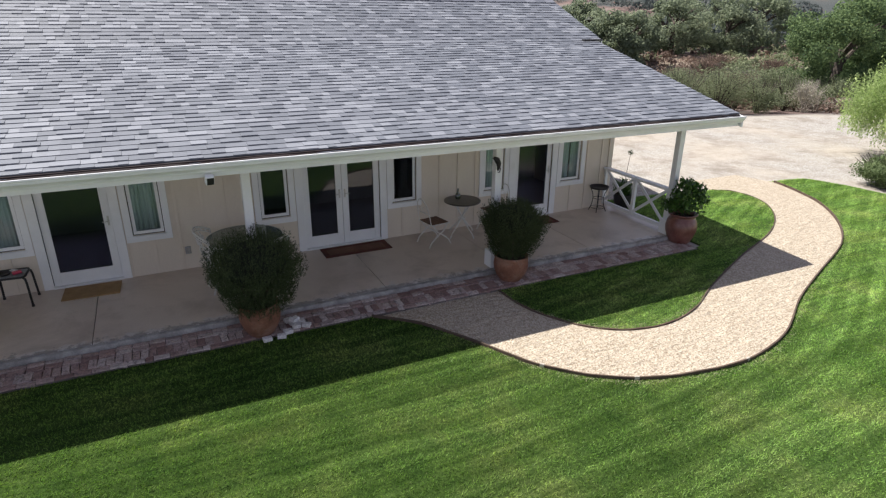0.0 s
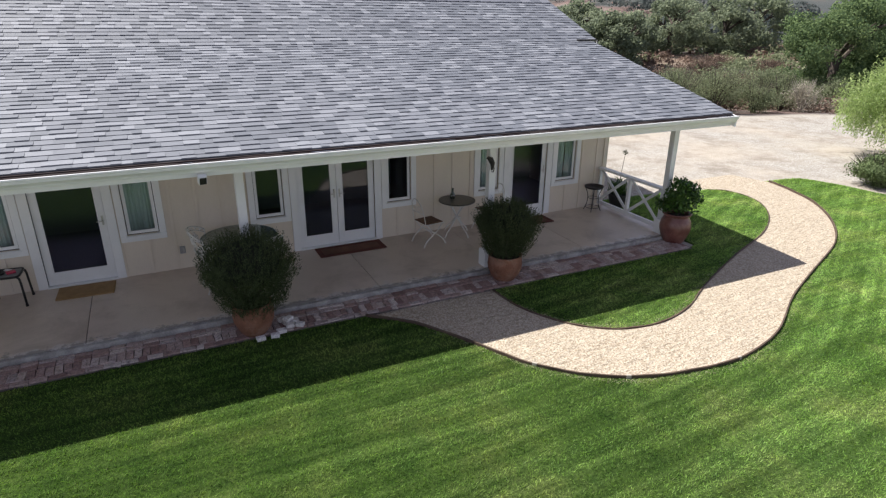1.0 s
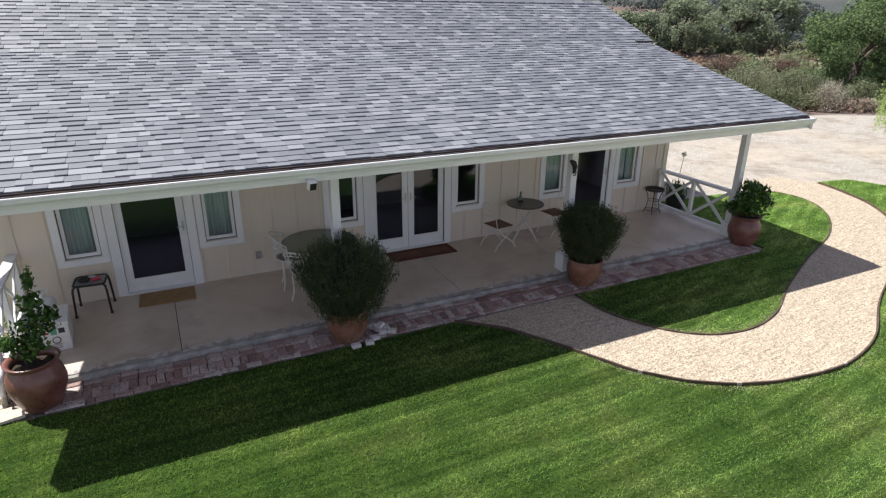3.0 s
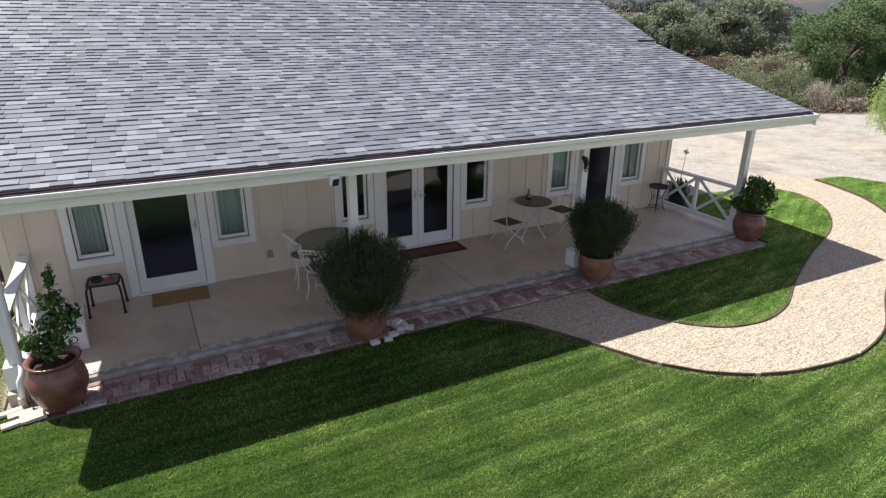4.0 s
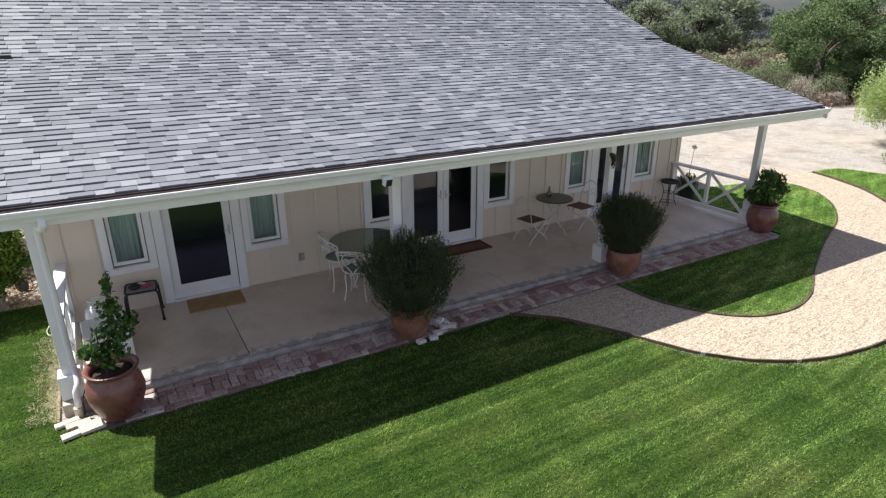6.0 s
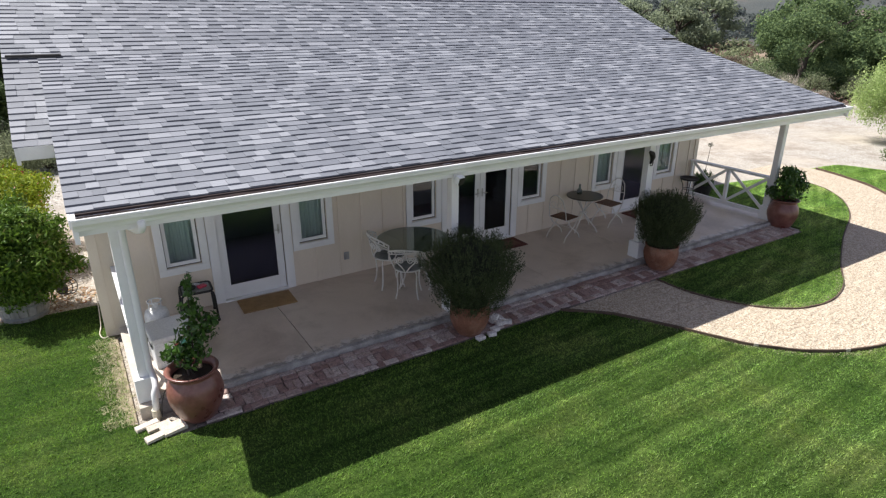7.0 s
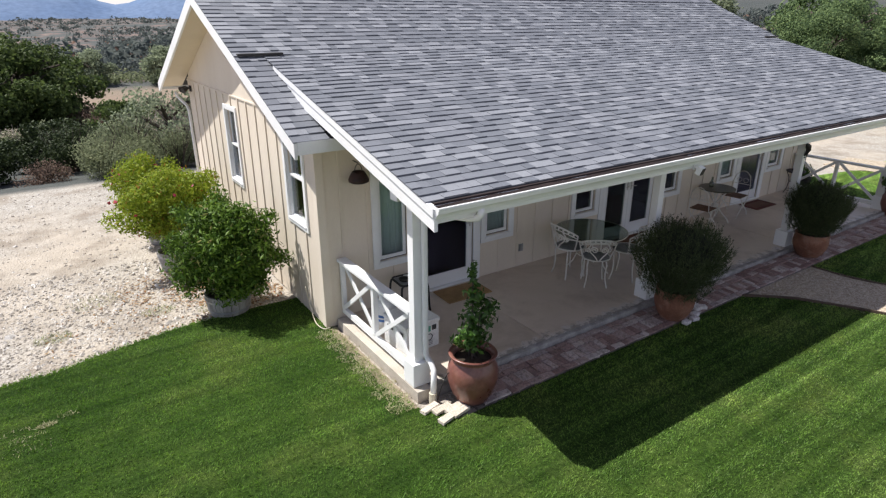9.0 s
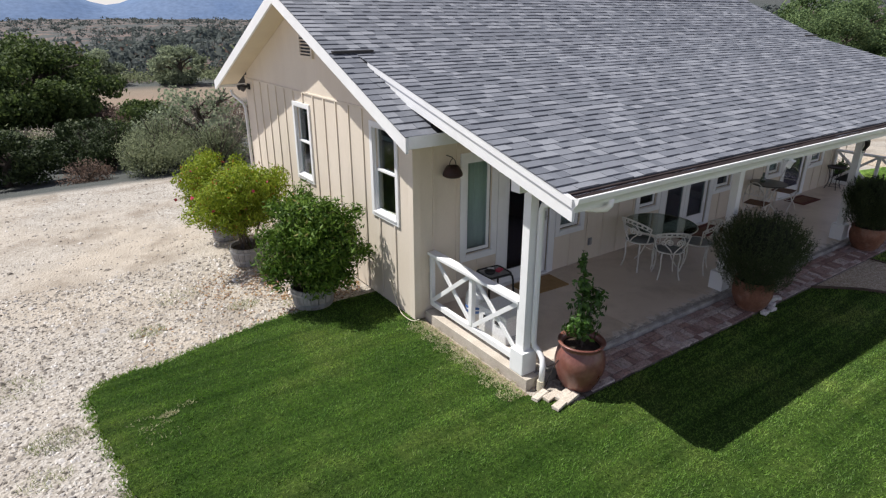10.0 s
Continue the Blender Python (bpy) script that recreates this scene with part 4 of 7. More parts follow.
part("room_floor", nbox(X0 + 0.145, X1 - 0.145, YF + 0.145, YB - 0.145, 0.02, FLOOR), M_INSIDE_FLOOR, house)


def curtain(x0, x1, z0, z1, y):
    """A hanging sheet in folds."""
    n = 60
    verts, faces = [], []
    for i in range(n + 1):
        u = i / n
        yy = y + 0.022 * math.sin(u * 19 + 1.6 * math.sin(u * 7 + x0 * 3.1)) + 0.007 * math.sin(u * 47 + x0)
        for z in (z0, z1):
            verts.append((x0 + (x1 - x0) * u, yy + (0.008 * math.sin(u * 21) if z == z0 else 0), z))
    for i in range(n):
        faces.append((2 * i, 2 * i + 2, 2 * i + 3, 2 * i + 1))
    ob = raw("curtain", verts, faces, M_CURTAIN, smooth=True)
    so = ob.modifiers.new("cloth", 'SOLIDIFY')
    so.thickness = 0.003
    return tagged(ob, "pale grey-green sheer curtain behind the window", "curtain", "window curtains")


for a, b in FRONT_WINDOWS[:2] + FRONT_WINDOWS[4:]:
    curtain(a + 0.10, a + 0.36, 0.8, 2.4, YF + 0.105)
    curtain(b - 0.34, b - 0.10, 0.8, 2.4, YF + 0.105)

# roof decks
bm = bmesh.new()
T = 0.11
prism_x(bm, [(10.47, main_z(10.47) - 0.014), (RIDGE_Y, RIDGE_Z - 0.014), (18.63, main_z(18.63) - 0.014), (18.63, main_z(18.63) - T), (RIDGE_Y, RIDGE_Z - T), (10.47, main_z(10.47) - T)], RX0, PX0 - 0.003)
prism_x(bm, [(11.3, main_z(11.3) - 0.014), (SLOT_Y, main_z(SLOT_Y) - 0.014), (SLOT_Y, main_z(SLOT_Y) - T), (11.3, main_z(11.3) - T)], PX0 - 0.003, PX1)
prism_x(bm, [(SLOT_Y, main_z(SLOT_Y) - 0.014), (RIDGE_Y, RIDGE_Z - 0.014), (18.63, main_z(18.63) - 0.014), (18.63, main_z(18.63) - T), (RIDGE_Y, RIDGE_Z - T), (SLOT_Y, main_z(SLOT_Y) - T)], PX0 - 0.003, RX1)
roof = part("roof", bm, M_FELT, house, "grey blended asphalt shingle roof")
part("porch_deck", prism_x(bmesh.new(), [(PORCH_Y, porch_z(PORCH_Y) - 0.014), (SLOT_Y, porch_z(SLOT_Y) - 0.014), (SLOT_Y, porch_z(SLOT_Y) - 0.05), (11.3, porch_z(11.3) - T), (PORCH_Y, porch_z(PORCH_Y) - T)], PX0, PX1), M_FELT, roof)
part("porch_ceiling", prism_x(bmesh.new(), [(PORCH_Y, porch_z(PORCH_Y) - T - 0.004), (11.08, porch_z(11.08) - T - 0.004), (11.08, porch_z(11.08) - T - 0.02), (PORCH_Y, porch_z(PORCH_Y) - T - 0.02)], PX0 + 0.002, PX1 - 0.002), M_SOFFIT, roof)
part("gable_soffit", prism_x(bmesh.new(), [(10.5, main_z(10.5) - T - 0.004), (RIDGE_Y, RIDGE_Z - T - 0.004), (18.6, main_z(18.6) - T - 0.004), (18.6, main_z(18.6) - T - 0.02), (RIDGE_Y, RIDGE_Z - T - 0.02), (10.5, main_z(10.5) - T - 0.02)], RX0 + 0.002, X0 - 0.002), M_SOFFIT, roof)


def board_along(line, depth, x0, x1, lift=0.012):
    bm = bmesh.new()
    prof = [(y, z + lift) for y, z in line] + [(y, z + lift - depth) for y, z in reversed(line)]
    return prism_x(bm, prof, x0, x1)


gable_line = [(10.45, main_z(10.45)), (RIDGE_Y, RIDGE_Z), (18.65, main_z(18.65))]
part("barge_board", board_along(gable_line, 0.19, RX0 - 0.04, RX0 - 0.002, -0.018), M_WHITE, roof, "white painted barge board")
porch_line = [(8.12, porch_z(8.12)), (SLOT_Y - 0.36, porch_z(SLOT_Y - 0.36))]
part("barge_board", board_along(porch_line, 0.225, PX0 - 0.042, PX0 - 0.002, -0.014), M_WHITE, roof, "white painted barge board")
part("drip_edge", board_along(porch_line, 0.085, PX0 - 0.058, PX0 - 0.044, -0.010), M_WHITE, roof)
# dark recessed panel stands in for the shadow between the two roofs
part("cheek", prism_x(bmesh.new(), [(10.6, porch_z(10.6) - 0.03), (SLOT_Y - 0.06, porch_z(SLOT_Y - 0.06) - 0.03), (SLOT_Y - 0.06, main_z(SLOT_Y - 0.06) - 0.04), (10.6, main_z(10.6) - 0.04)], PX0 + 0.003, PX0 + 0.03), M_FELT, roof)
right_low = [(8.12, porch_z(8.12)), (SLOT_Y, porch_z(SLOT_Y))]
right_high = [(SLOT_Y + 0.002, porch_z(SLOT_Y)), (RIDGE_Y, RIDGE_Z), (18.65, main_z(18.65))]
part("barge_board", board_along(right_low, 0.19, PX1 + 0.002, PX1 + 0.04, -0.012), M_WHITE, roof, "white painted barge board")
part("barge_board", board_along(right_high, 0.19, RX1 + 0.002, RX1 + 0.04, -0.012), M_WHITE, roof, "white painted barge board")
# short main eave beside the porch, boxed in
part("fascia", nbox(RX0, -3.9, 10.435, 10.468, main_z(10.47) - 0.165, main_z(10.47) - 0.016, 0.003), M_WHITE, roof)
part("eave_soffit", prism_x(bmesh.new(), [(10.47, main_z(10.47) - T - 0.005), (YF - 0.024, main_z(YF) - T - 0.005), (YF - 0.024, main_z(YF) - T - 0.021), (10.47, main_z(10.47) - T - 0.021)], X0 - 0.001, -3.9), M_SOFFIT, roof)
part("rafter_deck", prism_x(bmesh.new(), [(10.47, main_z(10.47) - 0.015), (11.06, main_z(11.06) - 0.015), (11.06, main_z(11.06) - T), (10.47, main_z(10.47) - T)], PX0 - 0.002, -3.9), M_FELT, roof)
part("fascia", nbox(RX0, RX1, 18.632, 18.665, main_z(18.63) - 0.18, main_z(18.63) - 0.016, 0.003), M_WHITE, roof)
# black strips at the slope's break, added for the shade in a gap
for a, b in ((RX0 + 0.0, -4.08), (8.45, RX1 - 0.01)):
    bm = bmesh.new()
    prism_x(bm, [(SLOT_Y - 0.05, porch_z(SLOT_Y) + 0.004), (SLOT_Y - 0.05, porch_z(SLOT_Y) + 0.03), (SLOT_Y + 0.02, porch_z(SLOT_Y) + 0.036), (SLOT_Y + 0.02, porch_z(SLOT_Y) + 0.006)], a, b)
    part("flashing", bm, M_BLACK, roof)
# ridge caps
for i in range(46):
    xa = RX0 + 0.02 + i * 0.298
    bm = prism_x(bmesh.new(), [(RIDGE_Y - 0.15, RIDGE_Z - 0.048), (RIDGE_Y, RIDGE_Z + 0.022), (RIDGE_Y + 0.15, RIDGE_Z - 0.048), (RIDGE_Y + 0.15, RIDGE_Z - 0.06), (RIDGE_Y, RIDGE_Z + 0.008), (RIDGE_Y - 0.15, RIDGE_Z - 0.06)], xa, min(xa + 0.31, RX1))
    bmesh.ops.rotate(bm, verts=bm.verts[:], cent=(xa, RIDGE_Y, RIDGE_Z), matrix=Matrix.Rotation(radians(-1.6), 3, 'Y'))
    part("ridge_cap", bm, M_SHINGLE, roof)

# gutter with fascia, open above
bm = bmesh.new()
box(bm, PX0 - 0.002, PX1, PORCH_Y - 0.032, PORCH_Y - 0.001, porch_z(PORCH_Y) - 0.215, porch_z(PORCH_Y) - 0.018, 0.003)
fascia = part("fascia", bm, M_WHITE, house, "white fascia board under the gutter")
gz = porch_z(PORCH_Y) - 0.03
gy1 = PORCH_Y - 0.034
prof = [(gy1, gz), (gy1, gz - 0.115), (gy1 - 0.07, gz - 0.115), (gy1 - 0.085, gz - 0.085), (gy1 - 0.118, gz - 0.05), (gy1 - 0.126, gz - 0.018), (gy1 - 0.134, gz - 0.012), (gy1 - 0.134, gz + 0.008), (gy1 - 0.110, gz + 0.008), (gy1 - 0.108, gz - 0.045), (gy1 - 0.078, gz - 0.080), (gy1 - 0.066, gz - 0.108), (gy1 - 0.006, gz - 0.108), (gy1 - 0.006, gz)]
gutter = thing("gutter", pose(0, 0, 0), "white metal rain gutter along the porch eave", "gutter")
part("trough", prism_x(bmesh.new(), prof, PX0 - 0.03, PX1 + 0.012), M_WHITE, gutter)
# leaf dirt lies in the gutter in an uneven heap
dirt_v, dirt_f = [], []
dirt_n = 220
for i in range(dirt_n + 1):
    xd = PX0 + (PX1 - PX0) * i / dirt_n
    hump = 0.016 * noise.noise((xd * 1.1, 0.4, 0)) + 0.010 * noise.noise((xd * 5.0, 2.4, 0))
    for yd, zd in ((gy1 - 0.007, -0.102), (gy1 - 0.062, -0.102), (gy1 - 0.078, -0.077), (gy1 - 0.105, -0.044), (gy1 - 0.107, -0.030 + hump), (gy1 - 0.06, -0.020 + hump), (gy1 - 0.007, 0.004 + hump)):
        dirt_v.append((xd, yd, gz + zd))
for i in range(dirt_n):
    for j in range(7):
        a, b = i * 7 + j, i * 7 + (j + 1) % 7
        dirt_f.append((a, b, b + 7, a + 7))
raw("debris", dirt_v, dirt_f, M_GUTTER_IN, gutter, "brown leaf dirt lying in the gutter")
part("lining", nbox(PX0, PX1, gy1 + 0.001, gy1 + 0.030, gz - 0.045, gz + 0.020), M_GUTTER_IN, gutter)
for xe in (PX0 - 0.033, PX1 + 0.012):
    part("end_cap", prism_x(bmesh.new(), prof[:8], xe, xe + 0.003), M_WHITE, gutter)
bm = bmesh.new()
tube(bm, [(-3.80, gy1 - 0.06, gz - 0.10), (-3.80, gy1 - 0.06, gz - 0.16), (-3.81, gy1 - 0.03, gz - 0.20), (-3.84, gy1 + 0.06, gz - 0.225), (-3.925, 8.84, 2.30), (-3.935, 8.915, 2.275), (-3.938, 8.938, 2.20), (-3.938, 8.938, 0.56), (-3.93, 8.925, 0.50), (-3.915, 8.85, 0.44), (-3.92, 8.79, 0.38), (-3.95, 8.745, 0.32), (-3.965, 8.74, 0.06)], 0.036, 12)
part("downspout", bm, M_WHITE, gutter, "white round downspout pipe", smooth=True)
bm = bmesh.new()
tube(bm, [(-3.97, 8.74, 0.12), (-3.97, 8.74, -0.01)], 0.046, 12)
part("drain_collar", bm, M_HOSE, gutter, "cream plastic drain collar")

# porch beam, posts and rails
part("beam", nbox(PX0 + 0.05, PX1 - 0.05, 8.97, 9.11, 2.44, 2.68, 0.004), M_WHITE, house, "white porch beam over the posts")


POST_Y = 9.04


def porch_post(x):
    p = thing("porch_post", pose(x, POST_Y, FLOOR), "square white porch post with a boxed plinth", "post", "porch posts")
    part("shaft", nbox(-0.06, 0.06, -0.06, 0.06, 0.3, 2.31, 0.006), M_WHITE, p)
    part("plinth", nbox(-0.115, 0.115, -0.115, 0.115, 0.0, 0.3, 0.008), M_WHITE, p)
    return p


POSTS = (-4.0, 0.2, 4.25, 8.36)
first_post = porch_post(POSTS[0])
for x in POSTS[1:]:
    copy_thing(first_post, pose(x, POST_Y, FLOOR))


def railing(x, label):
    r = thing("porch_railing", pose(x, 0, FLOOR), label, "railing", "porch railings")
    y0, y1 = POST_Y + 0.062, YF - 0.026
    ym = (y0 + y1) / 2
    part("top_rail", nbox(-0.07, 0.07, y0, y1, 0.88, 0.925, 0.006), M_WHITE, r)
    part("bottom_rail", nbox(-0.03, 0.03, y0, y1, 0.07, 0.15, 0.005), M_WHITE, r)
    for a, b in ((y0, y0 + 0.05), (ym - 0.035, ym + 0.035), (y1 - 0.05, y1)):
        part("upright", nbox(-0.034, 0.034, a, b, 0.151, 0.879, 0.005), M_WHITE, r)
    for a, b in ((y0 + 0.05, ym - 0.035), (ym + 0.035, y1 - 0.05)):
        for s, (p, q) in enumerate(((0.16, 0.87), (0.87, 0.16))):
            bm = bmesh.new()
            off = -0.014 if s else 0.014
            bar(bm, (off, a, p), (off, b, q), 0.026, 0.06, 0.003)
            part("brace", bm, M_WHITE, r)
    return r


railing(POSTS[0], "white wooden railing with crossed braces, sunlit")
railing(POSTS[3], "white wooden railing with crossed braces")

# porch slab in bays with sawn joints, and its curb
SLAB_Y, SX0, SX1 = 8.86, -4.12, 8.62
porch = thing("porch_floor", pose(0, 0, 0), "smooth tan concrete porch floor with sawn joints", "porch floor", kind="structure")
cuts = [SX0 + 0.20, -2.01, 2.195, 4.45, 6.35, SX1 - 0.02]
for a, b in zip(cuts, cuts[1:]):
    part("slab", nbox(a + 0.005, b - 0.005, SLAB_Y + 0.052, YF - 0.001, -0.04, FLOOR, 0.004), M_CONCRETE, porch)
part("nosing", nbox(SX0 + 0.2, SX1 - 0.02, SLAB_Y - 0.028, SLAB_Y + 0.050, -0.04, FLOOR - 0.006, 0.02), M_NOSE, porch, "worn grey cement nosing")
part("joint", nbox(SX0 + 0.2, SX1 - 0.03, SLAB_Y + 0.06, YF - 0.004, -0.05, FLOOR - 0.012), M_JOINT, porch)
part("curb", nbox(SX0, SX0 + 0.198, SLAB_Y - 0.03, YF - 0.03, -0.04, FLOOR - 0.004, 0.008), M_CURB, porch, "pale concrete curb at the slab end")

# ---------------------------------------------------------------- foliage helpers


def rand_dirs(rng, n):
    v = rng.normal(size=(n, 3))
    return v / np.linalg.norm(v, axis=1, keepdims=True)


def leaf_quads(centres, normals, ups, length, width, rng):
    """A rhombic leaf, folded a little along its rib, at each centre."""
    n = len(centres)
    side = np.cross(ups, normals)
    side /= np.linalg.norm(side, axis=1, keepdims=True) + 1e-9
    ln = (length * rng.uniform(0.65, 1.3, n))[:, None]
    wd = (width * rng.uniform(0.65, 1.3, n))[:, None]
    base = centres - ups * ln * 0.5
    tip = centres + ups * ln * 0.5
    left = centres + side * wd * 0.5 - normals * wd * 0.15
    right = centres - side * wd * 0.5 - normals * wd * 0.15
    verts = np.stack([base, left, tip, right], 1).reshape(-1, 3)
    faces = np.arange(4 * n).reshape(n, 4)
    return verts, faces


def crown_points(lobes, n, rng, shell=0.55, floor=None):
    """Points in the outer part of several ellipsoids, with ragged outlines."""
    vol = np.array([l[3] * l[4] * l[5] for l in lobes]) ** 0.67
    pick = rng.choice(len(lobes), n, p=vol / vol.sum())
    L = np.array(lobes)[pick]
    d = rand_dirs(rng, n)
    rad = rng.uniform(shell ** 2, 1.0, n) ** 0.5
    ragged = 1 + 0.16 * np.sin(d[:, 0] * 5 + pick * 2.1) * np.sin(d[:, 1] * 6 + pick) + 0.10 * np.sin(d[:, 2] * 9 + pick * 1.7)
    p = L[:, :3] + d * L[:, 3:6] * (rad * ragged)[:, None]
    if floor is not None:
        keep = p[:, 2] > floor
        p, d = p[keep], d[keep]
    return p, d


def lobes_in(rng, count, centre, spread, size, flat=0.85):
    out = []
    for i in range(count):
        d = rand_dirs(rng, 1)[0] * rng.uniform(0.3, 1.0)
        s = size * rng.uniform(0.75, 1.2)
        out.append((centre[0] + d[0] * spread[0], centre[1] + d[1] * spread[1], centre[2] + d[2] * spread[2], s, s, s * flat))
    return out


def crown(name, lobes, n, length, width, material, parent, seed, lift=0.4, shell=0.55, floor=None, label=""):
    rng = np.random.default_rng(seed)
    p, d = crown_points(lobes, n, rng, shell, floor)
    k = len(p)
    nor = d + rand_dirs(rng, k) * 0.8
    nor /= np.linalg.norm(nor, axis=1, keepdims=True)
    up = rand_dirs(rng, k) + d * 0.5 + np.array([0, 0, lift])
    up -= nor * (up * nor).sum(1, keepdims=True)
    up /= np.linalg.norm(up, axis=1, keepdims=True) + 1e-9
    v, f = leaf_quads(p, nor, up, length, width, rng)
    return raw(name, v, f, material, parent, label)


def limbs(bm, rng, base, top, r0, count, reach, depth=1):
    """A tapering trunk that forks."""
    base, top = Vector(base), Vector(top)
    mid = base.lerp(top, 0.5) + Vector((rng.uniform(-1, 1), rng.uniform(-1, 1), 0)) * r0 * 0.8
    tube(bm, [base, base.lerp(mid, 0.3) + Vector((0, 0, 0)), mid, top], [r0 * 1.25, r0, r0 * 0.85, r0 * 0.62], 8)
    for i in range(count):
        a = 2 * math.pi * (i + rng.uniform(-0.3, 0.3)) / count
        s = mid.lerp(top, rng.uniform(0.2, 1.0))
        e = s + Vector((math.cos(a) * reach[0], math.sin(a) * reach[1], reach[2] * rng.uniform(0.6, 1.1)))
        m = s.lerp(e, 0.5) + Vector((0, 0, reach[2] * 0.12))
        tube(bm, [s, m, e], [r0 * 0.5, r0 * 0.33, r0 * 0.12], 6)
        if depth > 0:
            for j in range(2):
                e2 = m + Vector((math.cos(a + (j - 0.5) * 1.6) * reach[0] * 0.5, math.sin(a + (j - 0.5) * 1.6) * reach[1] * 0.5, reach[2] * rng.uniform(0.3, 0.7)))
                tube(bm, [m, m.lerp(e2, 0.5), e2], [r0 * 0.28, r0 * 0.2, r0 * 0.08], 5)
    return bm


# ---------------------------------------------------------------- potted plants
def pot(t, profile, material, soil_r, soil_z, wobble=0.0, label=""):
    bm = bmesh.new()
    lathe(bm, profile, 40, wobble=wobble)
    part("pot", bm, material, t, label, smooth=True)
    bm = bmesh.new()
    lathe(bm, [(0, 0.035), (soil_r * 0.5, 0.028), (soil_r, 0.0)], 24, soil_z)
    part("soil", bm, M_SOIL, t, smooth=True)


OLLA = [(0.93 * r, h) for r, h in ((0.0, 0.0), (0.20, 0.0), (0.215, 0.015), (0.27, 0.12), (0.315, 0.25), (0.325, 0.34), (0.305, 0.45), (0.262, 0.525), (0.250, 0.55), (0.262, 0.575), (0.30, 0.592), (0.308, 0.607), (0.296, 0.617), (0.262, 0.607), (0.235, 0.575), (0.232, 0.545), (0.26, 0.5))]
BOWL = [(0.0, 0.0), (0.18, 0.0), (0.195, 0.012), (0.262, 0.09), (0.306, 0.18), (0.318, 0.25), (0.308, 0.33), (0.296, 0.365), (0.308, 0.38), (0.310, 0.402), (0.296, 0.41), (0.276, 0.395), (0.27, 0.30)]


def olla_plant(x, y, z, seed, lobes, stems, n, size, label):
    t = thing("potted_plant", pose(x, y, z), label, "potted plant", "glazed pot plants")
    pot(t, OLLA, M_GLAZE, 0.242, 0.52, 0.012, "oxblood glazed round clay pot")
    rng = random.Random(seed)
    bm = bmesh.new()
    for tip in stems:
        b = Vector((rng.uniform(-0.05, 0.05), rng.uniform(-0.05, 0.05), 0.52))
        e = Vector(tip)
        m = b.lerp(e, 0.5) + Vector((rng.uniform(-0.03, 0.03), rng.uniform(-0.03, 0.03), 0.04))
        tube(bm, [b, m, e], [0.013, 0.009, 0.004], 6)
    part("stem", bm, M_BARK, t)
    crown("foliage", lobes, n, size, size * 0.6, M_CITRUS, t, seed, 0.7, 0.1)
    return t


olla_plant(-3.55, 8.53, 0.03, 1, [(0.0, 0.0, 0.76, 0.2, 0.2, 0.15), (0.10, 0.06, 0.98, 0.23, 0.2, 0.2), (-0.13, -0.04, 0.88, 0.15, 0.15, 0.12), (0.10, 0.13, 1.24, 0.14, 0.14, 0.18), (0.13, 0.2, 1.5, 0.065, 0.065, 0.14), (0.26, 0.05, 1.1, 0.13, 0.13, 0.12), (-0.2, 0.02, 0.8, 0.1, 0.1, 0.07)],
           [(0.14, 0.22, 1.64), (0.26, 0.05, 1.18), (-0.14, -0.05, 1.0), (-0.2, 0.02, 0.84), (0.06, -0.04, 1.1)], 860, 0.076, "glossy green shrub in an oxblood glazed pot")
olla_plant(8.42, 8.74, 0.03, 2, [(0.05, 0.0, 0.78, 0.33, 0.33, 0.22), (0.26, 0.05, 1.05, 0.24, 0.24, 0.17), (-0.18, -0.05, 1.02, 0.22, 0.22, 0.17), (0.02, 0.05, 1.18, 0.22, 0.22, 0.13), (0.32, -0.1, 0.9, 0.18, 0.18, 0.14), (-0.26, 0.12, 0.78, 0.18, 0.18, 0.14)],
           [(0, 0.05, 1.3), (0.2, 0, 1.15), (-0.18, -0.05, 1.1), (0.25, -0.1, 1.0), (-0.2, 0.1, 0.95)], 1500, 0.085, "full glossy green shrub in an oxblood glazed pot")


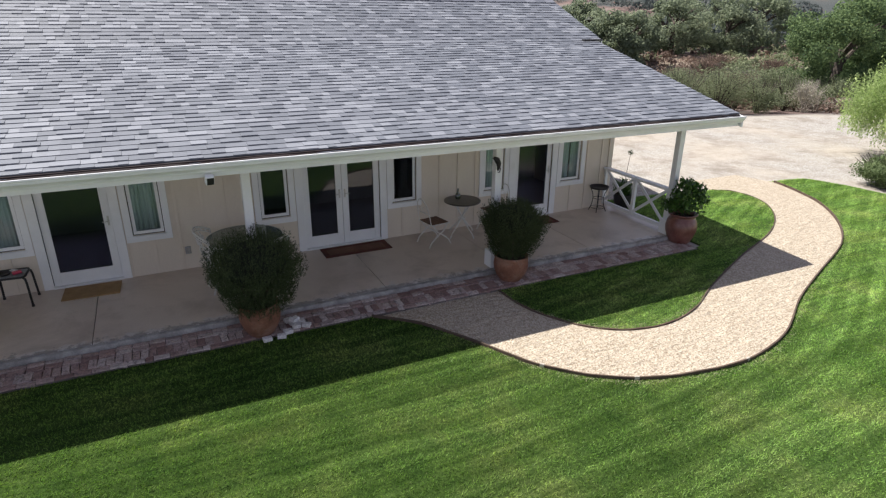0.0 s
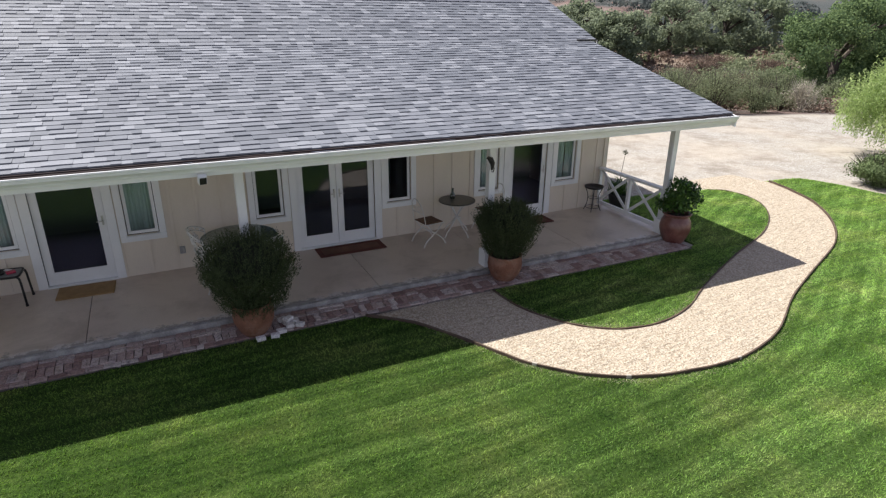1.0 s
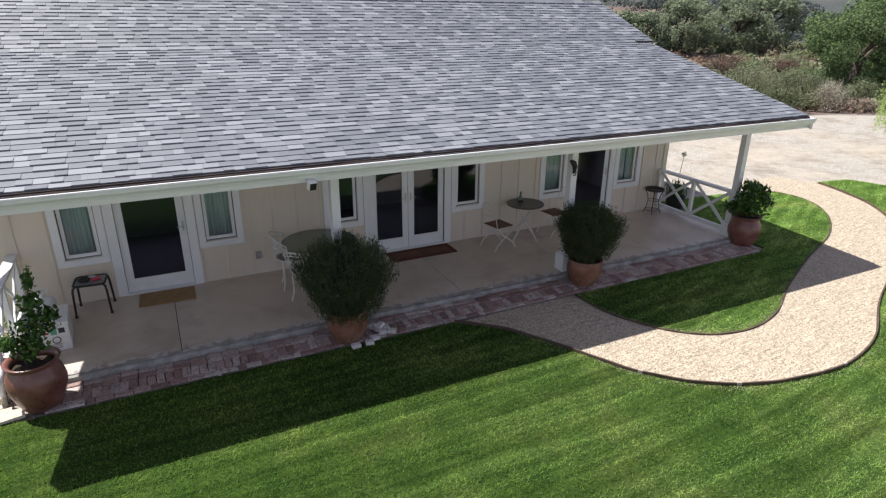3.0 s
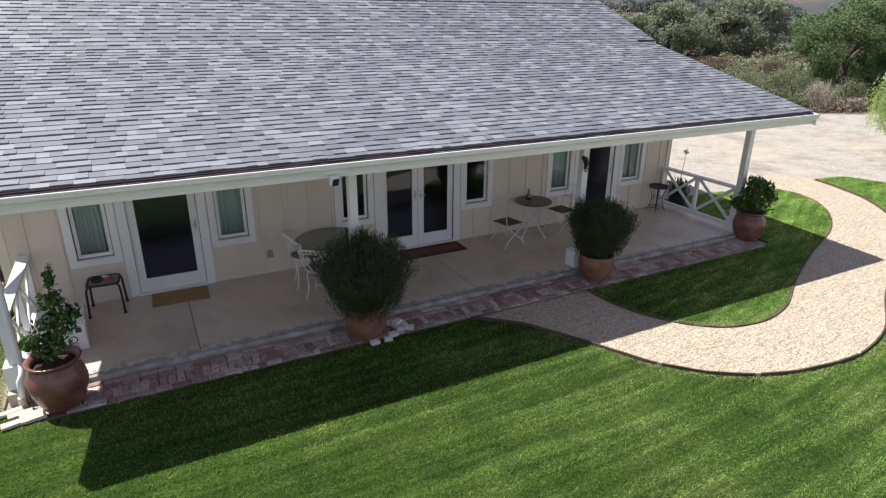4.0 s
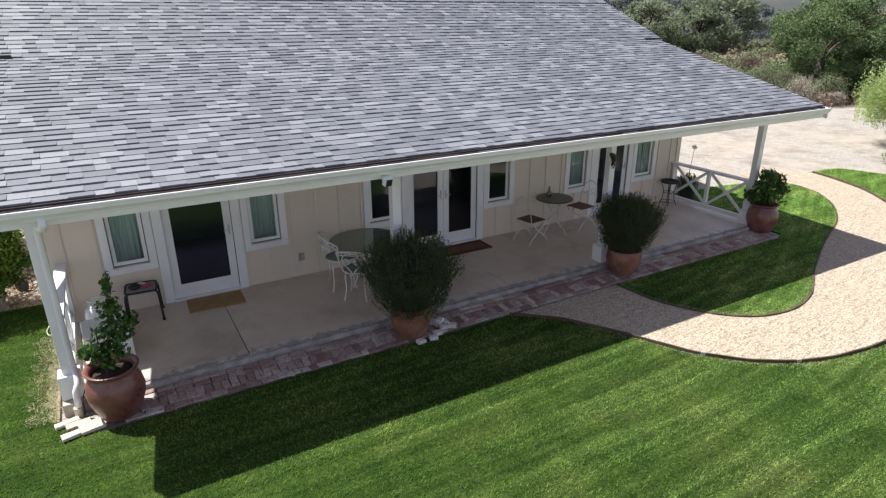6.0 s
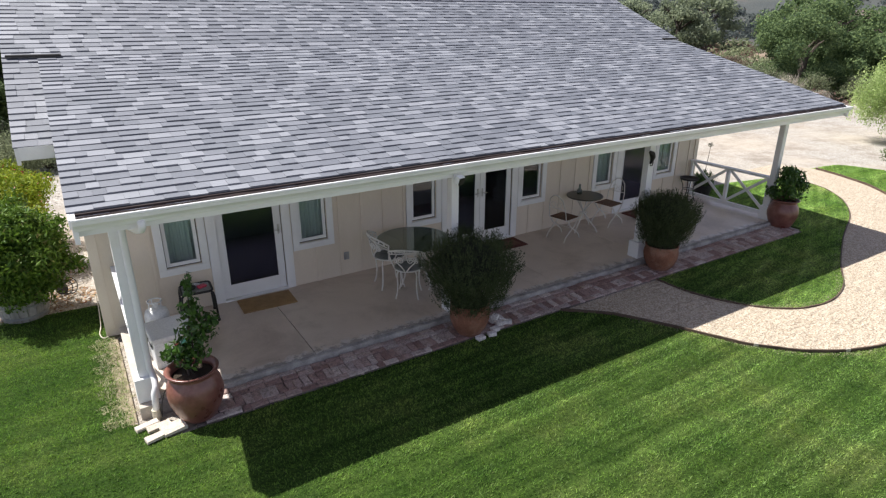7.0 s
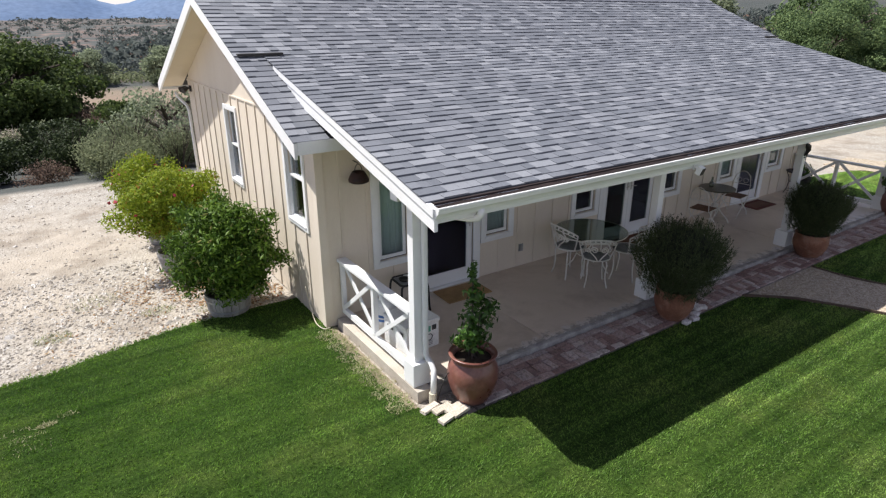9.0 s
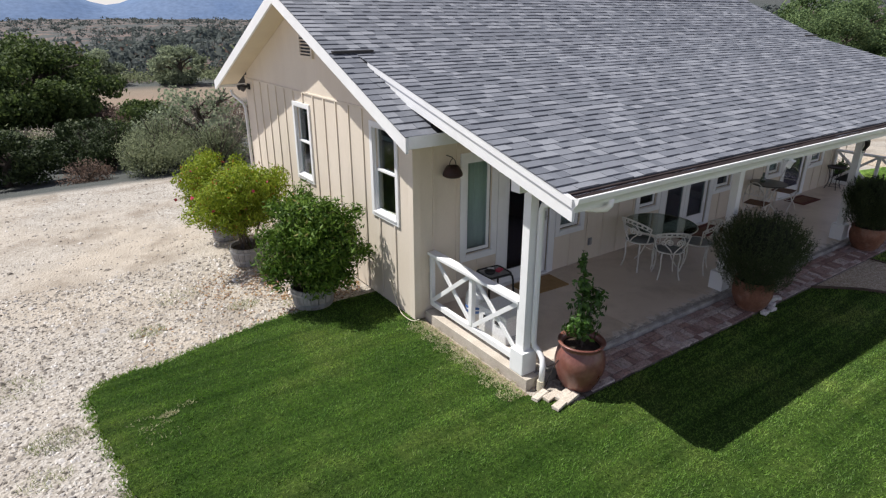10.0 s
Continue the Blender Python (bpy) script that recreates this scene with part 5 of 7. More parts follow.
def rosemary(x, y, z, rx, rz, cz, seed, scale, tall, foot, label):
    """A clipped rosemary ball: thousands of needles on upright shoots."""
    t = thing("rosemary_topiary", pose(x, y, z), label, "potted shrub", "rosemary topiaries")
    pot(t, [(r * scale, h * scale * tall) for r, h in BOWL], M_TERRA, 0.268 * scale, 0.35 * scale * tall, 0.008, "weathered terracotta pot")
    rng = np.random.default_rng(seed)
    bm = bmesh.new()
    for i in range(9):
        a = i * 2.4
        tube(bm, [(0.03 * math.cos(a), 0.03 * math.sin(a), 0.35 * scale * tall), (0.12 * math.cos(a), 0.12 * math.sin(a), 0.35 * scale * tall + 0.15), (rx * 0.5 * math.cos(a), rx * 0.5 * math.sin(a), cz)], [0.02, 0.016, 0.008], 6)
    part("stem", bm, M_BARK, t)
    n = 5600
    d = rand_dirs(rng, n)
    boxy = 1 / (np.abs(d) ** 3.3).sum(1) ** (1 / 3.3)
    az = np.arctan2(d[:, 1], d[:, 0])
    lump = 1 + 0.055 * np.sin(az * 13 + 2.5 * np.sin(az * 3 + seed) + d[:, 2] * 1.5) + 0.06 * np.sin(d[:, 0] * 6 + seed) * np.cos(d[:, 1] * 5) + 0.05 * np.sin(d[:, 2] * 8)
    rad = rng.uniform(0.35, 1.0, n) ** 0.5 * lump * boxy
    taper = foot + (1 - foot) * np.clip((d[:, 2] + 1.0) / 1.15, 0, 1) ** 0.75
    tips = np.array([0, 0, cz]) + d * np.array([rx, rx, rz]) * (rad[:, None] * np.stack([taper, taper, np.where(d[:, 2] > 0, 0.86, 1.0)], 1))
    keep = tips[:, 2] > 0.38 * scale * tall
    tips, d = tips[keep], d[keep]
    n = len(tips)
    grow = d * 0.5 + np.array([0, 0, 0.85]) + rand_dirs(rng, n) * 0.16
    grow /= np.linalg.norm(grow, axis=1, keepdims=True)
    per = 12
    u = rng.uniform(0.0, 1.0, (n, per))
    c = (tips[:, None, :] - grow[:, None, :] * (0.17 * u)[:, :, None]).reshape(-1, 3)
    g = np.repeat(grow, per, 0)
    out = rand_dirs(rng, n * per)
    up = g * 0.9 + out * 0.75
    up /= np.linalg.norm(up, axis=1, keepdims=True)
    nor = np.cross(up, rand_dirs(rng, n * per))
    nor /= np.linalg.norm(nor, axis=1, keepdims=True) + 1e-9
    v, f = leaf_quads(c + up * 0.014, nor, up, 0.036, 0.0075, rng)
    raw("foliage", v, f, M_ROSEMARY, t, "dense dark green rosemary needles")
    # added dark core: the shade between the needles, built as a solid
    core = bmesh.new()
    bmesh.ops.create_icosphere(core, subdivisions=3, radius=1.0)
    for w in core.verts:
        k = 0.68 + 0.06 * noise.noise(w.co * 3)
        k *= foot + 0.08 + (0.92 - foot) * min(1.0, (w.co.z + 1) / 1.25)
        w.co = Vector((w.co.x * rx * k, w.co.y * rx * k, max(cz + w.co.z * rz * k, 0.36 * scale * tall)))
    part("inner_mass", core, M_INNER_SHADE, t, smooth=True)
    return t


M_INNER_SHADE = surface("inner_shade", (0.010, 0.014, 0.008), (0.026, 0.032, 0.018), 25.0, 90.0, 0.95, 1.0, 0.03)
rosemary(0.12, 8.46, 0.04, 0.65, 0.60, 0.98, 4, 0.90, 1.32, 0.52, "large clipped rosemary ball in a terracotta pot")
rosemary(4.33, 8.58, 0.04, 0.51, 0.48, 0.99, 7, 0.93, 1.2, 0.70, "clipped rosemary ball in a terracotta pot beside a post")


def tub(t, r, h):
    """Half barrel of staves with two hoops."""
    k = 18
    for i in range(k):
        a0, a1 = 2 * math.pi * i / k + 0.012, 2 * math.pi * (i + 1) / k - 0.012
        bm = bmesh.new()
        rows = []
        for rr, z in ((r * 0.86, 0.0), (r * 0.97, h * 0.5), (r, h)):
            rows.append([bm.verts.new((q * math.cos(a), q * math.sin(a), z)) for q, a in ((rr, a0), (rr, a1), (rr - 0.025, a1), (rr - 0.025, a0))])
        for p, q in zip(rows, rows[1:]):
            for j in range(4):
                bm.faces.new((p[j], p[(j + 1) % 4], q[(j + 1) % 4], q[j]))
        bm.faces.new(rows[0][::-1])
        bm.faces.new(rows[-1])
        part("stave", bm, M_BARREL, t)
    for z, q in ((h * 0.22, r * 0.915), (h * 0.72, r * 0.99)):
        bm = bmesh.new()
        lathe(bm, [(q - 0.01, 0), (q + 0.005, 0), (q + 0.008, 0.035), (q - 0.01, 0.035), (q - 0.01, 0)], 36, z)
        part("hoop", bm, M_HOOP, t)
    bm = bmesh.new()
    lathe(bm, [(0, 0.03), (r * 0.6, 0.02), (r * 0.95, 0)], 24, h - 0.07)
    part("soil", bm, M_SOIL, t)


def tub_shrub(x, y, r, h, lobes, n, size, material, seed, label, flowers=False):
    t = thing("tub_shrub", pose(x, y, -0.02), label, "potted shrub", "tub shrubs beside the house")
    tub(t, r, h)
    rng = random.Random(seed)
    bm = bmesh.new()
    for i in range(7):
        a = i * 0.9
        b = Vector((0.09 * math.cos(a), 0.09 * math.sin(a), h - 0.06))
        l = lobes[i % len(lobes)]
        e = Vector(l[:3])
        m = b.lerp(e, 0.45) + Vector((0.05 * math.cos(a), 0.05 * math.sin(a), 0.05))
        tube(bm, [b, m, e], [0.024, 0.016, 0.007], 6)
        for j in range(2):
            e2 = m + Vector((rng.uniform(-0.35, 0.35), rng.uniform(-0.35, 0.35), rng.uniform(0.2, 0.5)))
            tube(bm, [m, e2], [0.011, 0.004], 5)
    part("stem", bm, M_BARK, t)
    crown("foliage", lobes, n, size, size * 0.36, material, t, seed, 0.5, 0.35, h - 0.12)
    if flowers:
        g = np.random.default_rng(seed + 9)
        p = crown_points(lobes, 42, g, 0.95)[0]
        nor = rand_dirs(g, len(p))
        up = np.cross(nor, rand_dirs(g, len(p)))
        up /= np.linalg.norm(up, axis=1, keepdims=True)
        v, f = leaf_quads(p, nor, up, 0.075, 0.06, g)
        raw("blossom", v, f, M_RED, t, "small red blossoms")
    return t


tub_shrub(-5.27, 12.5, 0.34, 0.34, lobes_in(np.random.default_rng(25), 30, (0.10, 0.0, 1.06), (0.62, 0.60, 0.56), 0.40) + lobes_in(np.random.default_rng(26), 40, (0.10, 0.0, 1.10), (0.86, 0.84, 0.80), 0.20) + lobes_in(np.random.default_rng(27), 12, (0.06, 0.0, 0.5), (0.66, 0.64, 0.14), 0.24), 27000, 0.09, M_HEDGE, 31, "rounded green shrub in a grey half barrel on the gravel")
tub_shrub(-5.55, 14.8, 0.32, 0.34, lobes_in(np.random.default_rng(22), 24, (0.0, 0.10, 1.18), (0.74, 0.74, 0.60), 0.36) + lobes_in(np.random.default_rng(28), 30, (0.0, 0.10, 1.22), (0.92, 0.95, 0.82), 0.22), 23000, 0.075, M_HEDGE_LIGHT, 33, "yellow-green flowering shrub in a galvanised tub", True)
tub_shrub(-5.5, 16.35, 0.3, 0.34, lobes_in(np.random.default_rng(23), 16, (0, -0.15, 1.2), (0.66, 0.66, 0.56), 0.38) + lobes_in(np.random.default_rng(24), 22, (0, -0.15, 1.24), (0.84, 0.86, 0.76), 0.22), 16000, 0.075, M_HEDGE_LIGHT, 35, "yellow-green shrub in a dark tub behind another", True)

# ---------------------------------------------------------------- furniture
def ring_pts(cx, cy, z, rx, ry, n, a0=0.0, a1=2 * math.pi):
    return [(cx + rx * math.cos(a0 + (a1 - a0) * i / n), cy + ry * math.sin(a0 + (a1 - a0) * i / n), z) for i in range(n + 1)]


def iron_chair(m):
    """A wrought iron chair with a curved scrolled back; it faces +y of its own frame."""
    c = thing("iron_chair", m, "white wrought iron garden chair with a scrolled back", "chair", "chairs round the glass table")
    bm = bmesh.new()
    lathe(bm, [(0, 0.008), (0.17, 0.008), (0.2, 0.0), (0.205, -0.006), (0.2, -0.012), (0.0, -0.004)], 28, 0.45)
    part("seat", bm, M_MESH_SEAT, c, "grey mesh seat", smooth=True)
    bm = bmesh.new()
    tube(bm, ring_pts(0, 0, 0.447, 0.208, 0.208, 32)[:-1], 0.011, 6, True)
    part("seat_ring", bm, M_WHITE_IRON, c, smooth=True)
    for a in (45, 135, 225, 315):
        q = radians(a)
        bm = bmesh.new()
        ca, sa = math.cos(q), math.sin(q)
        tube(bm, [(0.18 * r * ca, 0.18 * r * sa, z) for r, z in ((0.98, 0.44), (1.12, 0.36), (1.05, 0.22), (1.12, 0.1), (1.3, 0.0))], [0.012, 0.012, 0.011, 0.01, 0.012], 6)
        part("leg", bm, M_WHITE_IRON, c, smooth=True)
    # curved top rail and its lower twin
    def arc(z, r, dip=0.0):
        return [(r * math.sin(a), -r * math.cos(a), z - dip * (abs(a) / 1.25) ** 2) for a in (radians(-72 + 144 * i / 20) for i in range(21))]
    for z, r, dip, w in ((0.80, 0.285, 0.11, 0.013), (0.745, 0.277, 0.10, 0.008)):
        bm = bmesh.new()
        tube(bm, arc(z, r, dip), w, 6)
        part("back_rail", bm, M_WHITE_IRON, c, smooth=True)
    for s in (-1, 1):
        a = radians(72 * s)
        bm = bmesh.new()
        tube(bm, [(0.205 * math.sin(a), -0.205 * math.cos(a), 0.45), (0.25 * math.sin(a), -0.25 * math.cos(a), 0.56), (0.285 * math.sin(a), -0.285 * math.cos(a), 0.69)], 0.011, 6)
        part("back_post", bm, M_WHITE_IRON, c, smooth=True)
    # scrolls and a centre leaf in the back
    def on_back(u, z):
        r = 0.212 + (z - 0.45) * 0.2
        a = u / 0.25
        return (r * math.sin(a), -r * math.cos(a), z)
    for s in (-1, 1):
        for cu, cz, rad, turn in ((0.075, 0.63, 0.055, 1), (0.165, 0.61, 0.042, -1)):
            bm = bmesh.new()
            pts = []
            for i in range(22):
                th = i / 21 * 3.4 * math.pi
                rr = rad * (1 - 0.8 * i / 21)
                pts.append(on_back(s * (cu + turn * rr * math.cos(th)), cz + rr * math.sin(th)))
            tube(bm, pts, 0.009, 5)
            part("scroll", bm, M_WHITE_IRON, c, smooth=True)
        bm = bmesh.new()
        tube(bm, [on_back(s * u, z) for u, z in ((0.01, 0.45), (0.06, 0.52), (0.13, 0.58), (0.16, 0.66), (0.12, 0.72))], 0.010, 5)
        part("back_bar", bm, M_WHITE_IRON, c, smooth=True)
    for i in range(9):
        a = radians(-60 + 15 * i)
        bm = bmesh.new()
        bmesh.ops.create_icosphere(bm, subdivisions=1, radius=0.017)
        bmesh.ops.translate(bm, verts=bm.verts[:], vec=(0.281 * math.sin(a), -0.281 * math.cos(a), 0.772 - 0.105 * (abs(a) / 1.25) ** 2))
        part("rosette", bm, M_WHITE_IRON, c)
    return c


TX, TY = 0.25, 10.29
first_chair = iron_chair(pose(TX - 0.36, TY - 0.47, FLOOR, 0, 0, -38) @ Matrix.Scale(1.08, 4))
for dx, dy, turn in ((-0.44, 0.04, -98), (0.26, -0.58, 25)):
    copy_thing(first_chair, pose(TX + dx, TY + dy, FLOOR, 0, 0, turn) @ Matrix.Scale(1.08, 4))

table = thing("garden_table", pose(TX, TY, FLOOR), "round green glass garden table on white iron legs", "table")
bm = bmesh.new()
lathe(bm, [(0, 0), (0.60, 0), (0.605, 0.004), (0.60, 0.008), (0, 0.008)], 48, 0.718)
top = part("tabletop", bm, M_TABLE_GLASS, table, "clear green glass top")
bm = bmesh.new()
tube(bm, ring_pts(0, 0, 0.712, 0.607, 0.607, 48)[:-1], 0.012, 6, True)
part("rim", bm, M_WHITE_IRON, table, smooth=True)
bm = bmesh.new()
tube(bm, ring_pts(0, 0, 0.30, 0.2, 0.2, 28)[:-1], 0.008, 5, True)
part("leg_ring", bm, M_WHITE_IRON, table, smooth=True)
for i in range(4):
    a = radians(25 + 90 * i)
    bm = bmesh.new()
    tube(bm, [(r * math.cos(a), r * math.sin(a), z) for r, z in ((0.58, 0.71), (0.32, 0.66), (0.2, 0.5), (0.2, 0.3), (0.27, 0.12), (0.36, 0.0))], 0.012, 6)
    part("leg", bm, M_WHITE_IRON, table, smooth=True)


def bistro_table(x, y):
    t = thing("bistro_table", pose(x, y, FLOOR, 0, 0, 20), "small round dark-topped bistro table with white legs", "table")
    bm = bmesh.new()
    lathe(bm, [(0, 0), (0.355, 0), (0.365, 0.006), (0.365, 0.022), (0.355, 0.028), (0, 0.028)], 40, 0.70)
    part("tabletop", bm, M_DARK_TOP, t)
    bm = bmesh.new()
    tube(bm, ring_pts(0, 0, 0.36, 0.07, 0.07, 20)[:-1], 0.008, 5, True)
    part("leg_ring", bm, M_WHITE_IRON, t, smooth=True)
    for i in range(4):
        a = radians(90 * i)
        bm = bmesh.new()
        tube(bm, [(r * math.cos(a), r * math.sin(a), z) for r, z in ((-0.24, 0.70), (-0.12, 0.56), (0.0, 0.38), (0.16, 0.2), (0.28, 0.09), (0.33, 0.0))], 0.014, 6)
        part("leg", bm, M_WHITE_IRON, t, smooth=True)
    return t


bistro_table(4.46, 10.66)


def bistro_chair(m):
    c = thing("bistro_chair", m, "folding white iron bistro chair with a brown slatted seat", "chair", "bistro chairs")
    for i in range(5):
        part("seat_slat", nbox(-0.2, 0.2, -0.19 + i * 0.078, -0.122 + i * 0.078, 0.44, 0.456, 0.004), M_SEAT, c, "brown wooden slat")
    for s in (-1, 1):
        bm = bmesh.new()
        tube(bm, [(s * 0.205, -0.2, 0.44), (s * 0.21, 0.22, 0.43)], 0.009, 6)
        part("seat_rail", bm, M_WHITE_IRON, c, smooth=True)
        for w in (-1, 1):
            bm = bmesh.new()
            tube(bm, [(s * 0.215, -w * 0.17, 0.44), (s * 0.215, -w * 0.06, 0.29), (s * 0.215, w * 0.08, 0.2), (s * 0.215, w * 0.2, 0.1), (s * 0.215, w * 0.25, 0.0)], 0.013, 6)
            part("leg", bm, M_WHITE_IRON, c, smooth=True)
        bm = bmesh.new()
        tube(bm, [(s * 0.2, -0.2, 0.44), (s * 0.195, -0.24, 0.65), (s * 0.15, -0.28, 0.84), (s * 0.06, -0.30, 0.92), (0, -0.30, 0.935)], 0.009, 6)
        part("back_post", bm, M_WHITE_IRON, c, smooth=True)
        bm = bmesh.new()
        tube(bm, [(s * (0.07 + 0.05 * math.cos(th)), -0.275, 0.74 + 0.05 * math.sin(th)) for th in (i * 0.5 for i in range(13))], 0.005, 5)
        part("scroll", bm, M_WHITE_IRON, c, smooth=True)
    bm = bmesh.new()
    tube(bm, [(-0.19, -0.25, 0.66), (0.19, -0.25, 0.66)], 0.007, 5)
    part("back_bar", bm, M_WHITE_IRON, c, smooth=True)
    bm = bmesh.new()
    tube(bm, [(-0.215, 0.01, 0.245), (0.215, 0.01, 0.245)], 0.007, 5)
    part("cross_bar", bm, M_WHITE_IRON, c, smooth=True)
    return c


first_bistro = bistro_chair(pose(3.76, 10.48, FLOOR, 0, 0, -80))
copy_thing(first_bistro, pose(5.18, 10.66, FLOOR, 0, 0, 97))

# little bottle on the bistro table
bm = bmesh.new()
lathe(bm, [(0, 0), (0.045, 0), (0.055, 0.03), (0.05, 0.09), (0.025, 0.12), (0.018, 0.2), (0.024, 0.205), (0, 0.205)], 20)
ob = obj("vase", bm, M_TABLE_GLASS, smooth=True)
ob.matrix_world = pose(4.42, 10.78, FLOOR + 0.729)
tagged(ob, "small pale glass vase on the bistro table", "vase")


def side_table(x, y):
    t = thing("side_table", pose(x, y, FLOOR, 0, 0, -4), "small square black metal side table with a grey mesh top", "table")
    w, d, c = 0.205, 0.185, 0.05
    loop = [(w, -d + c), (w, d - c), (w - 0.015, d - 0.015), (w - c, d), (-w + c, d), (-w + 0.015, d - 0.015), (-w, d - c), (-w, -d + c), (-w + 0.015, -d + 0.015), (-w + c, -d), (w - c, -d), (w - 0.015, -d + 0.015)]
    part("tabletop", sheet(bmesh.new(), loop, 0.476, 0.468), M_MESH_SEAT, t, "grey mesh top")
    bm = bmesh.new()
    tube(bm, [(a, b, 0.474) for a, b in loop], 0.017, 8, True)
    part("rim", bm, M_BLACK, t, smooth=True)
    for sx in (-1, 1):
        for sy in (-1, 1):
            bm = bmesh.new()
            tube(bm, [(sx * (w - 0.03), sy * (d - 0.02), 0.466), (sx * (w + 0.002), sy * (d - 0.004), 0.44), (sx * (w + 0.012), sy * (d + 0.006), 0.38), (sx * (w + 0.025), sy * (d + 0.025), 0.012)], 0.016, 8)
            leg = part("leg", bm, M_BLACK, t, smooth=True)
            bm = bmesh.new()
            tube(bm, [(sx * (w + 0.025), sy * (d + 0.025), 0.03), (sx * (w + 0.026), sy * (d + 0.026), 0.0)], 0.021, 8)
            part("foot_cap", bm, M_BLACK, leg)
    return t


side_table(-3.08, 10.74)
st = FLOOR + 0.483
bm = nbox(-0.06, 0.06, -0.04, 0.04, 0, 0.035, 0.01)
ob = tagged(obj("small_box", bm, M_RED), "small red and pink packet on the side table", "packet")
ob.matrix_world = pose(-3.0, 10.72, st, 0, 0, 20)
bm = bmesh.new()
lathe(bm, [(0, 0), (0.07, 0), (0.085, 0.03), (0.078, 0.03), (0.066, 0.008), (0, 0.008)], 24)
ob = tagged(obj("ashtray", bm, M_BLACK, smooth=True), "black dish on the side table", "dish")
ob.matrix_world = pose(-3.16, 10.74, st)
bm = nbox(-0.05, 0.05, -0.03, 0.03, 0, 0.02, 0.006)
ob = tagged(obj("packet", bm, M_PLASTIC), "small white packet on the side table", "packet")
ob.matrix_world = pose(-3.06, 10.84, st, 0, 0, -30)

# black wire plant stand at the far end of the porch
ps = thing("plant_stand", pose(8.02, 10.82, FLOOR), "black wire plant stand with a round tray", "plant stand")
bm = bmesh.new()
lathe(bm, [(0, 0), (0.2, 0), (0.215, 0.04), (0.205, 0.04), (0.19, 0.01), (0, 0.01)], 30, 0.53)
part("tray", bm, M_WIRE_TOP, ps, smooth=True)
for z, r in ((0.3, 0.115), (0.08, 0.15)):
    bm = bmesh.new()
    tube(bm, ring_pts(0, 0, z, r, r, 24)[:-1], 0.006, 5, True)
    part("ring", bm, M_BLACK, ps)
for i in range(4):
    a = radians(45 + 90 * i)
    bm = bmesh.new()
    tube(bm, [(r * math.cos(a), r * math.sin(a), z) for r, z in ((0.19, 0.53), (0.13, 0.4), (0.115, 0.3), (0.13, 0.15), (0.19, 0.0))], 0.009, 6)
    part("leg", bm, M_BLACK, ps)


def mat(name, x0, x1, y0, y1, material, label, inner=None, turn=0.0):
    t = thing(name, pose((x0 + x1) / 2, (y0 + y1) / 2, FLOOR, 0, 0, turn), label, "doormat")
    w, d = (x1 - x0) / 2, (y1 - y0) / 2
    if inner is None:
        part("mat_body", nbox(-w, w, -d, d, 0.001, 0.02, 0.006), material, t)
    else:
        e = 0.09
        part("border", frame_flat(w, d, e), material, t)
        part("field", nbox(-w + e, w - e, -d + e, d - e, 0.001, 0.014, 0.003), inner, t)
    return t


def frame_flat(w, d, e):
    bm = bmesh.new()
    for x0, x1, y0, y1 in ((-w, w, -d, -d + e), (-w, w, d - e, d), (-w, -w + e, -d + e, d - e), (w - e, w, -d + e, d - e)):
        box(bm, x0, x1, y0, y1, 0.001, 0.017, 0.004)
    return bm


mat("doormat", -2.50, -1.69, 10.5, 10.98, M_COIR, "tan coir doormat before the single door", turn=-2)
mat("doormat", 1.64, 2.92, 10.54, 11.0, M_RED_MAT, "long maroon doormat with a border before the french doors", M_RED_MAT_IN)
mat("doormat", 5.95, 6.75, 10.5, 10.96, M_RED_MAT, "brown doormat before the far door", M_RED_MAT_IN)

# white drinks cooler and a gas bottle behind the railing
cl = thing("storage_box", pose(-3.58, 9.86, FLOOR, 0, 0, 4), "white plastic storage box with printed marks", "box")
part("body", nbox(-0.26, 0.26, -0.27, 0.27, 0.0, 0.36, 0.02), M_PLASTIC, cl)
part("lid", nbox(-0.272, 0.272, -0.282, 0.282, 0.362, 0.42, 0.016), M_PLASTIC, cl)
part("label_bar", nbox(0.05, 0.12, -0.274, -0.268, 0.25, 0.33), M_PRINT_GREEN, cl)
part("label_bar", nbox(0.14, 0.21, -0.274, -0.268, 0.26, 0.33), M_PRINT, cl)
part("label_bar", nbox(-0.03, 0.03, -0.274, -0.268, 0.27, 0.30), M_RED, cl)
part("label_bar", nbox(-0.274, -0.268, 0.04, 0.16, 0.26, 0.31), M_PRINT, cl)
part("label_bar", nbox(-0.274, -0.268, -0.2, -0.06, 0.26, 0.31), M_PRINT, cl)
for z in (0.05, 0.075, 0.1):
    part("label_bar", nbox(-0.15, 0.15, -0.273, -0.268, z, z + 0.012), M_HOOP, cl)
bm = bmesh.new()
tube(bm, [(0.1 + 0.045 * math.cos(a), -0.274, 0.17 + 0.045 * math.sin(a)) for a in (i * math.pi / 10 for i in range(20))], 0.006, 5, True)
part("emblem", bm, M_PRINT, cl)
gb = thing("gas_bottle", pose(-3.66, 10.42, FLOOR), "white gas bottle with a blue band", "gas bottle")
bm = bmesh.new()
lathe(bm, [(0, 0.03), (0.13, 0.03), (0.15, 0.06), (0.155, 0.1), (0.155, 0.36), (0.14, 0.42), (0.09, 0.455), (0.03, 0.465), (0.0, 0.465)], 30)
part("tank", bm, M_PLASTIC, gb, smooth=True)
for z in (0.16, 0.22):
    bm = bmesh.new()
    lathe(bm, [(0.1565, 0), (0.1575, 0.01), (0.1575, 0.03), (0.1565, 0.04)], 30, z)
    part("band", bm, M_BLUE, gb)
